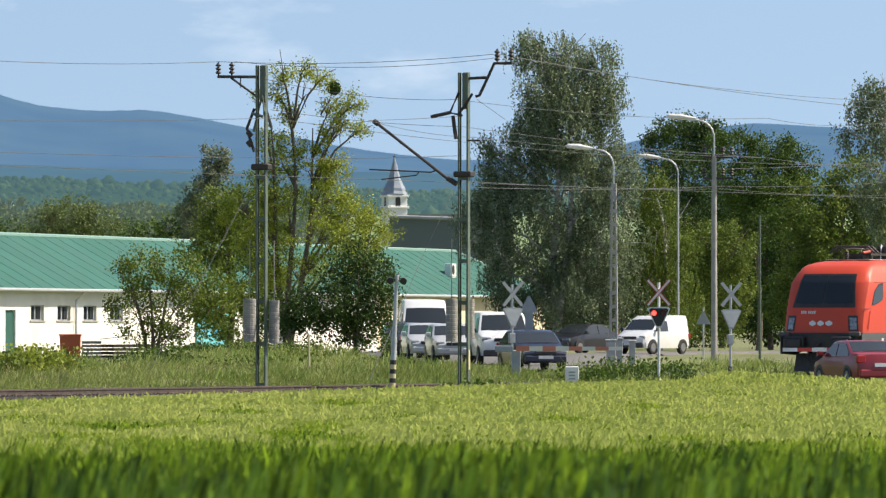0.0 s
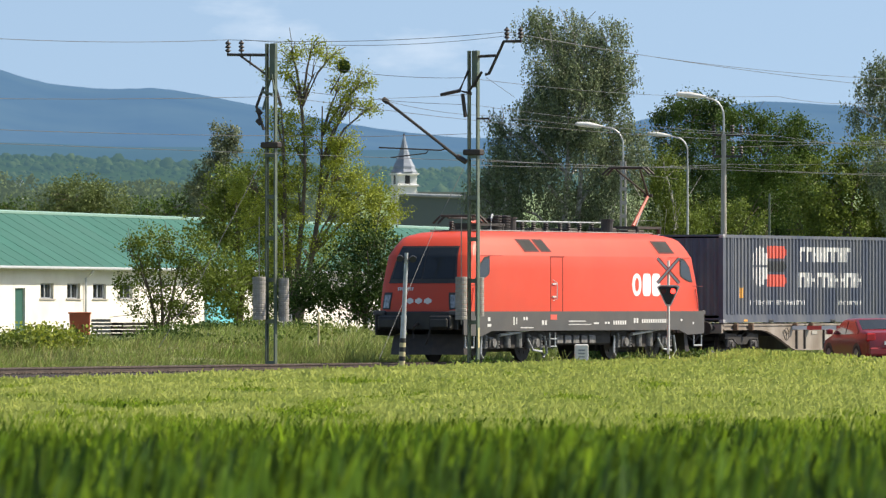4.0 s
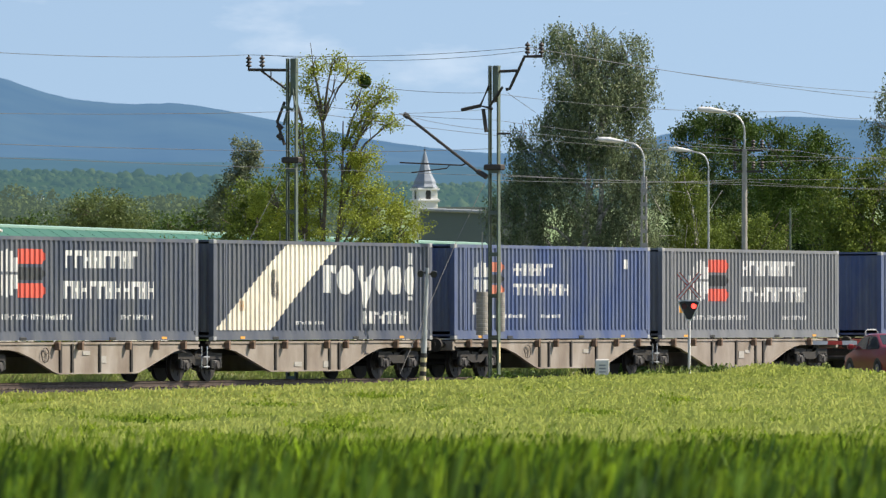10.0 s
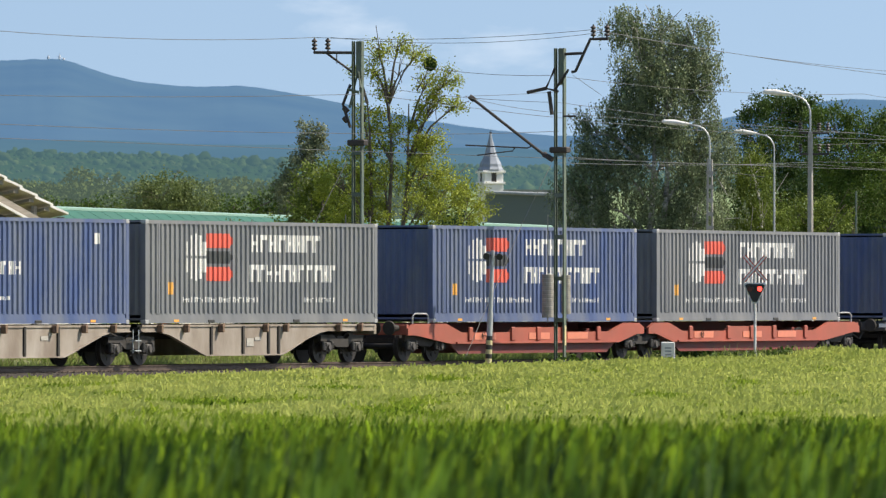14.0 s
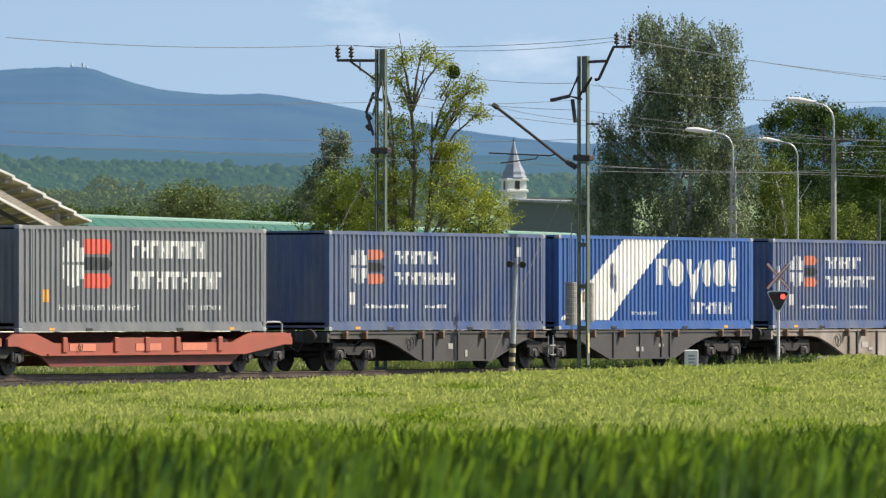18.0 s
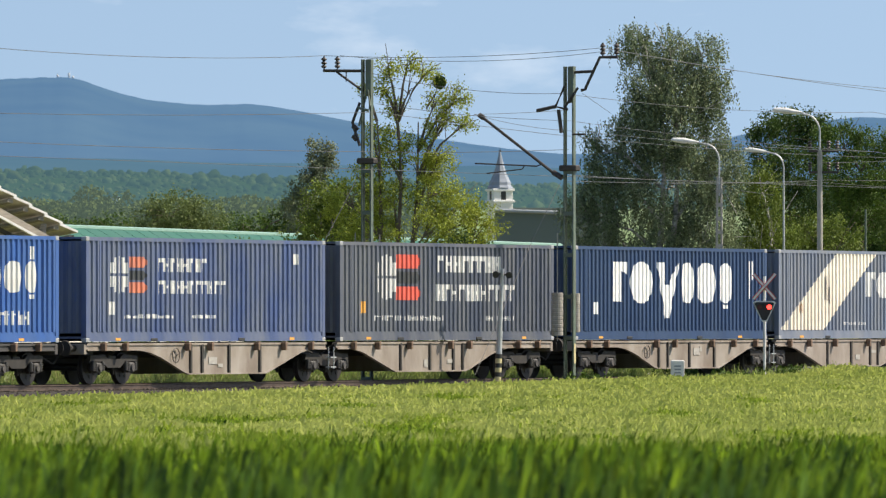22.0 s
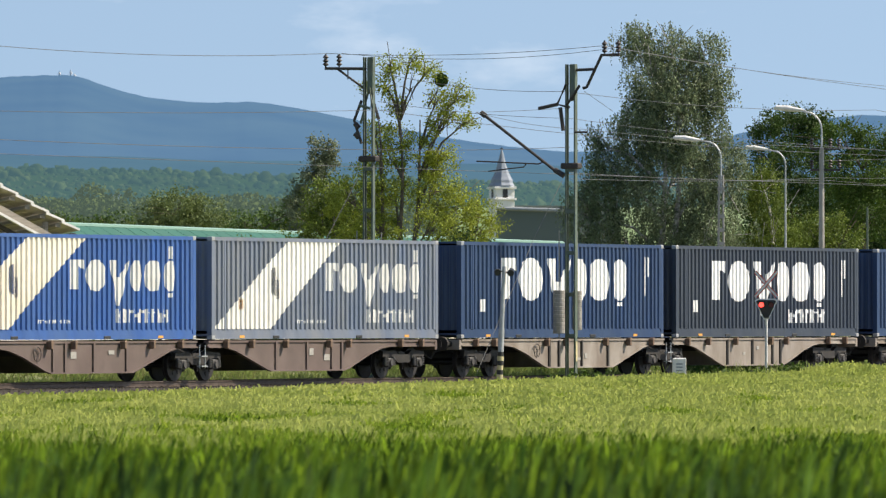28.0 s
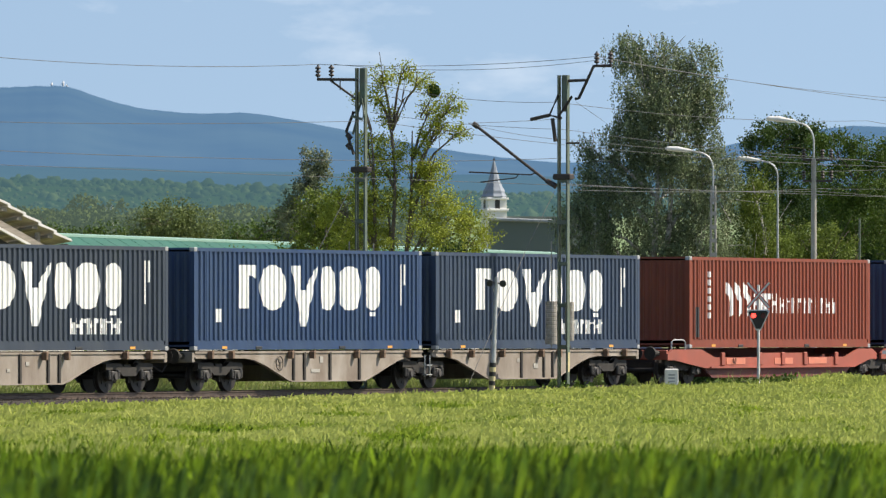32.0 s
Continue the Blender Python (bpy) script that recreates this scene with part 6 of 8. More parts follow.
def long_building():
    m = Matrix(((BD.x, BN.x, 0, BA.x), (BD.y, BN.y, 0, BA.y), (0, 0, 1, 0.42), (0, 0, 0, 1)))
    T = thing("long_building", m, "long white single-storey building with green sheet roof", "building")
    s0, s1, depth, eave, ridge, g = -40.0, 103.0, 8.0, 3.28, 5.55, 4.0
    holes = []
    for px in (55, 102, 148, 195):
        a, b = on_wall(px + 141), on_wall(px + 23 + 141)
        holes.append((a, b, 1.62, 2.3, "w"))
    d0, d1 = on_wall(9 + 141), on_wall(28 + 141)
    holes.append((d0, d1, 0.02, 2.08, "d"))
    cuts = sorted({s0, 66.0, s1, *[h[0] for h in holes], *[h[1] for h in holes]})
    white, cream = B(), B()
    for a, b in zip(cuts, cuts[1:]):
        hs = [h for h in holes if h[0] - 1e-6 <= a and h[1] + 1e-6 >= b]
        bm = white if a < 66 - 1e-6 else cream
        if hs:
            h = hs[0]
            if h[2] > 0.1:
                box(bm, a, b, 0, 0.35, -0.6, h[2])
            box(bm, a, b, 0, 0.35, h[3], eave)
        else:
            box(bm, a, b, 0, 0.35, -0.6, eave)
    box(white, s0, s1, depth - 0.35, depth, -0.6, eave)
    box(white, s0 - 0.35, s0, 0, depth, -0.6, eave + 0.3)
    box(cream, s1, s1 + 0.35, 0, depth, -0.6, eave)
    part("wall", white, M_PLASTER, T)
    part("wall", cream, M_CREAMWALL, T, "cream rendered wall")
    for a, b, z0, z1, k in holes:
        if k == "w":
            bm = B()
            for q in ((a, b, z0, z0 + 0.05), (a, b, z1 - 0.05, z1), (a, a + 0.15, z0, z1), (b - 0.15, b, z0, z1), ((a + b) / 2 - 0.07, (a + b) / 2 + 0.07, z0, z1)):
                box(bm, q[0], q[1], 0.12, 0.2, q[2], q[3])
            w = part("window", bm, M_GREYPAINT, T, "small dark window")
            bm = B()
            box(bm, a, b, 0.15, 0.17, z0, z1)
            part("pane", bm, M_GLASS, w)
            bm = B()
            box(bm, a - 0.2, b + 0.2, -0.06, 0.1, z0 - 0.06, z0)
            part("sill", bm, M_CONCRETE, w)
        else:
            bm = B()
            box(bm, a + 0.05, b - 0.05, 0.1, 0.16, z0, z1)
            dr = part("door", bm, M_DOORGREEN, T, "dark green door")
            bm = B()
            box(bm, a - 0.1, a + 0.05, -0.01, 0.2, z0, z1 + 0.08)
            part("jamb", bm, M_WHITE, dr)
            bm = B()
            box(bm, b - 0.05, b + 0.1, -0.01, 0.2, z0, z1 + 0.08)
            part("jamb", bm, M_WHITE, dr)
    # roof in sheets with standing seams
    nx = 72
    w = (s1 + 0.4 - (s0 - 0.4)) / nx
    sl = math.hypot(g + 0.5, ridge - eave + 0.28)

    def plane(front):
        def f(s, k):
            y = -0.5 + k * (g + 0.5) if front else depth + 0.5 - k * (depth + 0.5 - g)
            return (s, y, eave - 0.28 + k * (ridge - eave + 0.28))
        return f
    hip = 4.5
    for front in (True, False):
        f = plane(front)
        for i in range(nx):
            a, b = s0 - 0.4 + i * w, s0 - 0.4 + (i + 1) * w
            top = 1.0 if b < s1 - hip else max(0.02, (s1 + 0.4 - b) / (hip + 0.4))
            bm = B()
            topa = 1.0 if a < s1 - hip else max(0.02, (s1 + 0.4 - a) / (hip + 0.4))
            v = [bm.verts.new(p) for p in (f(a, 0), f(b - 0.01, 0), f(b - 0.01, top), f(a, topa))]
            u = [bm.verts.new((p.co.x, p.co.y, p.co.z - 0.05)) for p in v]
            loft(bm, [u, v])
            pa, pb = f(b - 0.06, 0), f(b - 0.06, top)
            q = [bm.verts.new(p) for p in (pa, (pa[0] + 0.05, pa[1], pa[2]), (pb[0] + 0.05, pb[1], pb[2]), pb)]
            q2 = [bm.verts.new((p.co.x, p.co.y, p.co.z + 0.014)) for p in q]
            loft(bm, [q, q2])
            bmesh.ops.recalc_face_normals(bm, faces=bm.faces)
            part("roof_sheet", bm, M_GREENROOF, T)
    bm = B()
    v = [bm.verts.new(p) for p in ((s1 + 0.4, -0.5, eave - 0.28), (s1 + 0.4, depth + 0.5, eave - 0.28), (s1 - hip, g, ridge))]
    bm.faces.new(v)
    part("roof_hip", bm, M_GREENROOF, T)
    bm = B()
    tube(bm, [(s0 - 0.4, g, ridge + 0.02), (s1 - hip, g, ridge + 0.02)], 0.1, 6)
    tube(bm, [(s1 - hip, g, ridge + 0.02), (s1 + 0.4, -0.5, eave - 0.26)], 0.09, 6)
    part("ridge_cap", bm, mat("pale_ridge", (0.22, 0.36, 0.30), (0.18, 0.31, 0.26), rough=0.5), T, "pale ridge capping")
    bm = B()
    tube(bm, [(s0 - 0.4, -0.58, eave - 0.3), (s1 + 0.4, -0.58, eave - 0.3)], 0.08, 8)
    part("gutter", bm, M_GALV, T)
    for px in (128, 700):
        s = on_wall(px + 141)
        bm = B()
        tube(bm, [(s, -0.55, eave - 0.35), (s, -0.5, eave - 0.5), (s + 0.3, -0.1, eave - 0.75), (s + 0.3, -0.1, 0.0)], 0.055, 8)
        part("downpipe", bm, M_GALV, T)
    # turquoise gate
    a, b = on_wall(345 + 141), on_wall(402 + 141)
    bm = B()
    box(bm, a, b, -0.12, -0.03, 0.1, 2.6, 0.02)
    part("gate", bm, M_TURQ, T, "turquoise sliding gate")
    # roof unit
    s = on_wall(867 + 141) - 3.0
    p = plane(True)(s, 0.42)
    bm = B()
    box(bm, s - 0.7, s + 0.5, p[1] - 0.12, p[1] + 0.24, p[2] + 0.0, p[2] + 0.72, 0.03)
    u = part("roof_unit", bm, M_WHITE, T, "white air conditioning unit")
    bm = B()
    tube(bm, [(s - 0.2, p[1] - 0.12, p[2] + 0.38), (s - 0.2, p[1] - 0.135, p[2] + 0.38)], 0.26, 16)
    part("fan_grille", bm, M_BLACK, u)
    bm = B()
    box(bm, s - 0.6, s + 0.4, p[1] - 0.1, p[1] + 0.0, p[2] - 0.3, p[2] + 0.02)
    part("bracket", bm, M_WHITE, u)


long_building()


def yard_things():
    x, y = bearing(124 + 141, 338)
    T = thing("waste_box", Matrix.Translation((x, y, gz(x, y))), "orange-red painted steel waste box on the yard", "box")
    bm = B()
    v0 = [bm.verts.new(p) for p in ((-0.38, -0.4, 0.05), (0.42, -0.4, 0.05), (0.42, 0.4, 0.05), (-0.38, 0.4, 0.05))]
    v1 = [bm.verts.new(p) for p in ((-0.42, -0.45, 0.92), (0.45, -0.45, 0.96), (0.45, 0.45, 0.96), (-0.42, 0.45, 0.92))]
    loft(bm, [v0, v1])
    part("case", bm, M_RUSTBOX, T)
    bm = B()
    box(bm, -0.46, 0.49, -0.49, 0.49, 0.93, 1.0, 0.02)
    part("rim", bm, M_RUSTBOX, T)
    for px, dist, n, label in ((162, 336, 5, "stack of weathered grey pallets"), (205, 337, 4, "stack of dark weathered pallets"), (245, 339, 4, "stack of dark weathered pallets")):
        x, y = bearing(px + 141, dist)
        T = thing("pallet_stack", Matrix.Translation((x, y, gz(x, y) - 0.03)) @ Matrix.Rotation(px * 0.01, 4, "Z"), label, "pallets", "pallet stacks")
        for k in range(n):
            bm = B()
            z = k * 0.15
            for q in range(5):
                box(bm, -0.6, 0.6, -0.4 + q * 0.17, -0.4 + q * 0.17 + 0.12, z + 0.12, z + 0.142)
            for q in (-0.6, -0.08, 0.45):
                box(bm, q, q + 0.12, -0.4, 0.4, z + 0.022, z + 0.12)
            part("pallet", bm, M_SHEDDARK if "dark" in label else M_TIMBER, T)
    for px, py, w in ((20, 657, 0.9), (55, 655, 0.6), (10, 650, 0.5)):
        x, y = bearing(px + 141, 300)
        T = thing("concrete_block", Matrix.Translation((x, y, gz(x, y))), "low pale concrete kerb block on the yard", "block", "kerb blocks")
        bm = B()
        box(bm, -w / 2, w / 2, -0.2, 0.2, -0.1, 0.3, 0.04)
        part("block", bm, M_CONCRETE, T)


yard_things()


def open_shed():
    """A canopy with a pale sheet roof that steps down along its raised front edge."""
    D = 300.0
    k = D / UNIT
    P = lambda px, py: ((px - 784) * k, EYE.z + (550 - py) * k)
    (xa, za), (xb, zb) = P(-250, 195), P(86, 396)
    turn = radians(42)
    T = thing("open_shed", Matrix.Translation((xb, D, 0)) @ Matrix.Rotation(turn, 4, "Z") @ Matrix.Diagonal((1 / math.cos(turn), 1, 1, 1)) @ Matrix.Translation((-xb, 0, 0)), "open timber shed with a stepped pale sheet roof and dark underside", "shed")
    n, back = 13, 0.115
    for i in range(n):
        f, h = i / n, (i + 1) / n
        x0, x1 = xa + (xb - xa) * f, xa + (xb - xa) * h
        z0, z1 = za + (zb - za) * f, za + (zb - za) * h
        for j in range(6):
            bm = B()
            y0, y1 = j * 1.1, j * 1.1 + 1.14
            q = [bm.verts.new((x, y, z - back * y - 0.012 * (j % 2))) for x, y, z in ((x0, y0, z0), (x1 + 0.1, y0, z1 + 0.05), (x1 + 0.1, y1, z1 + 0.05), (x0, y1, z0))]
            q2 = [bm.verts.new((p.co.x, p.co.y, p.co.z + 0.045)) for p in q]
            loft(bm, [q, q2])
            part("roof_sheet", bm, M_SHEDROOF, T)
        # a joist under each step
        bm = B()
        q = [bm.verts.new(p) for y, zz in ((0.06, z1), (6.6, z1 - back * 6.6)) for p in ((x1 - 0.16, y, zz - 0.03), (x1 + 0.02, y, zz - 0.04), (x1 + 0.02, y, zz - 0.17), (x1 - 0.16, y, zz - 0.13))]
        loft(bm, [q[:4], q[4:]])
        bmesh.ops.recalc_face_normals(bm, faces=bm.faces)
        part("joist", bm, M_TIMBER, T)
        bm = B()
        q = [bm.verts.new(p) for p in ((x0, -0.04, z0 + 0.0), (x1 + 0.1, -0.04, z1 + 0.05), (x1 + 0.1, -0.04, z1 + 0.13), (x0, -0.04, z0 + 0.10))]
        q2 = [bm.verts.new((p.co.x, -0.01, p.co.z)) for p in q]
        loft(bm, [q, q2])
        bmesh.ops.recalc_face_normals(bm, faces=bm.faces)
        part("edge_board", bm, M_WHITE, T, "white-painted edge board")
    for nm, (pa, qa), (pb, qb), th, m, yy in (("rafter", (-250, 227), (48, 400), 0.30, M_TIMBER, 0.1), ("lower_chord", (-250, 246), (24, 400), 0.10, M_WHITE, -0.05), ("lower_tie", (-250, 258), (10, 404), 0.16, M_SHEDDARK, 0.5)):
        (x0, z0), (x1, z1) = P(pa, qa), P(pb, qb)
        bm = B()
        prism(bm, [(x0, z0), (x1, z1), (x1, z1 - th), (x0, z0 - th)], yy, yy + 0.12)
        part(nm, bm, m, T)
    for x in (xa + 0.3, (xa + xb) / 2, xb - 0.9):
        for y in (0.35, 6.2):
            bm = B()
            zt = za + (zb - za) * (x - xa) / (xb - xa) - 0.12 - back * y
            tube(bm, [(x, y, gz(x, D) - 0.1), (x, y, zt)], 0.1, 6)
            part("post", bm, M_TIMBER, T)
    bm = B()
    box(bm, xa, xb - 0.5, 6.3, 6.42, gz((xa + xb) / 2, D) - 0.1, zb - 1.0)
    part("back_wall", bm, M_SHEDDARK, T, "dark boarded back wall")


open_shed()


def church():
    D = 1700.0
    k = D / UNIT
    x = (839 - 784) * k
    T = thing("church_tower", Matrix.Translation((x, D, 0)) @ Matrix.Rotation(radians(20), 4, "Z"), "white church tower with a grey pointed spire", "church")
    Z = lambda py: EYE.z + (550 - py) * k
    bm = B()
    box(bm, -2.1, 2.1, -2.1, 2.1, 0, Z(318), 0.1)
    part("tower", bm, M_CHURCH, T)
    for z in (Z(318), Z(338)):
        bm = B()
        box(bm, -2.45, 2.45, -2.45, 2.45, z - 0.25, z + 0.25, 0.08)
        part("cornice", bm, M_CHURCH, T)
    for r in range(4):
        bm = B()
        c, s = math.cos(r * math.pi / 2), math.sin(r * math.pi / 2)
        pts = []
        for a in range(9):
            q = math.pi * a / 8
            pts.append((0.55 * math.cos(q), Z(328) + 0.6 + 0.55 * math.sin(q)))
        pts += [(-0.55, Z(328) - 1.0), (0.55, Z(328) - 1.0)]
        prism(bm, pts, -2.16, -2.05)
        w = part("belfry_window", bm, M_BLACK, T)
        w.matrix_basis = Matrix.Rotation(r * math.pi / 2, 4, "Z")
    bm = B()
    rings = []
    for py, rad in ((318, 2.5), (314, 2.75), (309, 2.35), (304, 2.3), (298, 1.9), (288, 1.35), (272, 0.8), (258, 0.38), (248, 0.1)):
        rings.append([bm.verts.new((rad * math.cos(a), rad * math.sin(a), Z(py))) for a in [math.pi / 8 + i * math.pi / 4 for i in range(8)]])
    loft(bm, rings)
    sp = part("spire", bm, M_SLATE, T)
    bm = B()
    tube(bm, [(0, 0, Z(250)), (0, 0, Z(243))], 0.06, 6)
    tube(bm, [(0, 0, Z(249)), (0, 0, Z(247.5))], [0.28, 0.28], 10)
    part("finial", bm, M_DARKSTEEL, sp)
    bm = B()
    prism(bm, [(2, 0), (26, 0), (26, Z(352)), (24, Z(349)), (2, Z(349))], -1, 6)
    part("nave", bm, M_HALL, T)
    # great hall before the church
    D2 = 600.0
    k2 = D2 / UNIT
    X = lambda px: (px + 141 - 784) * k2
    Z2 = lambda py: EYE.z + (550 - (py - 29)) * k2
    H = thing("storage_hall", Matrix.Translation((0, D2, 0)), "large plain grey-green storage hall", "hall")
    bm = B()
    prism(bm, [(X(690), 0), (X(845), 0), (X(845), Z2(450)), (X(800), Z2(388)), (X(690), Z2(384))], 0, 30)
    part("shell", bm, M_HALL, H)
    bm = B()
    tube(bm, [(X(688), -0.2, Z2(383)), (X(802), -0.2, Z2(387))], 0.14, 6)
    part("roof_edge", bm, M_GREYPAINT, H)
    for px, py, d, w in ((158, 338, 2300, 2.2),):
        k3 = d / UNIT
        G = thing("far_house", Matrix.Translation(((px - 784) * k3, d, 0)), "small white house far off before the woods", "house")
        bm = B()
        box(bm, -w / 2, w / 2, -2, 2, 0, EYE.z + (550 - 331) * k3, 0.05)
        part("wall", bm, M_CHURCH, G)
        bm = B()
        prism(bm, [(-w / 2 - 0.2, EYE.z + (550 - 331) * k3), (w / 2 + 0.2, EYE.z + (550 - 331) * k3), (0, EYE.z + (550 - 327) * k3)], -2.2, 2.2)
        part("roof", bm, M_SLATE, G)


church()


# ---------------------------------------------------------------- vehicles
def carpaint(name, col, rough=0.3):
    return mat(name, col, [v * 0.9 for v in col], scale=1.5, rough=rough, coat=0.35, dirt=(0.2, 0.18, 0.16), dirt_amount=0.05, dirt_scale=1.5)


M_CARWHITE = carpaint("white_car_paint", (0.78, 0.79, 0.8))
M_CARSILVER = carpaint("silver_car_paint", (0.45, 0.47, 0.5))
M_CARBLUE = carpaint("dark_blue_car_paint", (0.014, 0.019, 0.045))
M_CARBLACK = carpaint("black_car_paint", (0.015, 0.016, 0.02))
M_CARRED = carpaint("dark_red_car_paint", (0.24, 0.012, 0.016))
M_TAIL = mat("tail_lamp", (0.5, 0.02, 0.02), (0.35, 0.015, 0.015), rough=0.15)
M_RIM = mat("dull_wheel_trim", (0.22, 0.22, 0.23), (0.14, 0.14, 0.145), scale=8, rough=0.5, metal=0.3)
M_BUMPER = mat("dark_bumper", (0.04, 0.04, 0.042), (0.06, 0.06, 0.06), rough=0.6)

SEDAN = dict(L=4.3, W=1.7, side=[(2.05, 0.28), (2.15, 0.42), (2.15, 0.62), (2.02, 0.76), (1.15, 0.93), (0.35, 1.38), (0.0, 1.43), (-0.85, 1.42), (-1.55, 1.06), (-2.05, 1.0), (-2.15, 0.75), (-2.12, 0.4), (-2.0, 0.28)], belt=0.9, ws=(4, 5), rw=(7, 8),
             win=[[(0.98, 0.96), (0.36, 1.32), (-0.2, 1.36), (-0.2, 0.96)], [(-0.27, 0.96), (-0.27, 1.36), (-0.85, 1.35), (-1.35, 1.06), (-1.3, 0.98)]], wheels=(1.3, -1.25), r=0.31)
HATCH = dict(L=3.9, W=1.66, side=[(1.85, 0.28), (1.95, 0.42), (1.95, 0.66), (1.8, 0.82), (1.05, 0.98), (0.35, 1.42), (0.0, 1.47), (-1.2, 1.45), (-1.75, 1.05), (-1.9, 0.8), (-1.92, 0.4), (-1.8, 0.28)], belt=0.95, ws=(4, 5), rw=(7, 8),
             win=[[(0.9, 1.0), (0.36, 1.36), (-0.25, 1.4), (-0.25, 1.0)], [(-0.32, 1.0), (-0.32, 1.4), (-1.1, 1.38), (-1.5, 1.05), (-1.45, 1.0)]], wheels=(1.2, -1.2), r=0.3)
VAN = dict(L=4.9, W=1.92, side=[(2.35, 0.35), (2.45, 0.5), (2.45, 0.85), (2.3, 1.05), (1.75, 1.2), (1.05, 1.9), (0.8, 1.95), (-2.3, 1.95), (-2.42, 1.8), (-2.45, 0.5), (-2.35, 0.35)], belt=1.15, ws=(4, 5), rw=(7, 8),
           win=[[(1.5, 1.2), (1.0, 1.75), (0.4, 1.78), (0.4, 1.2)]], wheels=(1.6, -1.5), r=0.34)
HIGHVAN = dict(L=5.5, W=2.0, side=[(2.6, 0.38), (2.72, 0.55), (2.72, 0.95), (2.5, 1.15), (2.05, 1.3), (1.4, 2.15), (1.1, 2.4), (-2.6, 2.45), (-2.72, 2.3), (-2.75, 0.5), (-2.6, 0.38)], belt=1.3, ws=(4, 5), rw=(7, 8),
               win=[[(1.75, 1.35), (1.35, 1.95), (0.75, 1.98), (0.75, 1.35)]], wheels=(1.8, -1.7), r=0.36)
KOMBI = dict(L=4.2, W=1.75, side=[(2.0, 0.3), (2.1, 0.45), (2.1, 0.75), (1.95, 0.9), (1.35, 1.08), (0.6, 1.68), (0.3, 1.8), (-1.95, 1.82), (-2.08, 1.6), (-2.1, 0.45), (-2.0, 0.3)], belt=1.05, ws=(4, 5), rw=(7, 8),
             win=[[(1.15, 1.1), (0.6, 1.55), (0.0, 1.58), (0.0, 1.1)]], wheels=(1.35, -1.3), r=0.32)


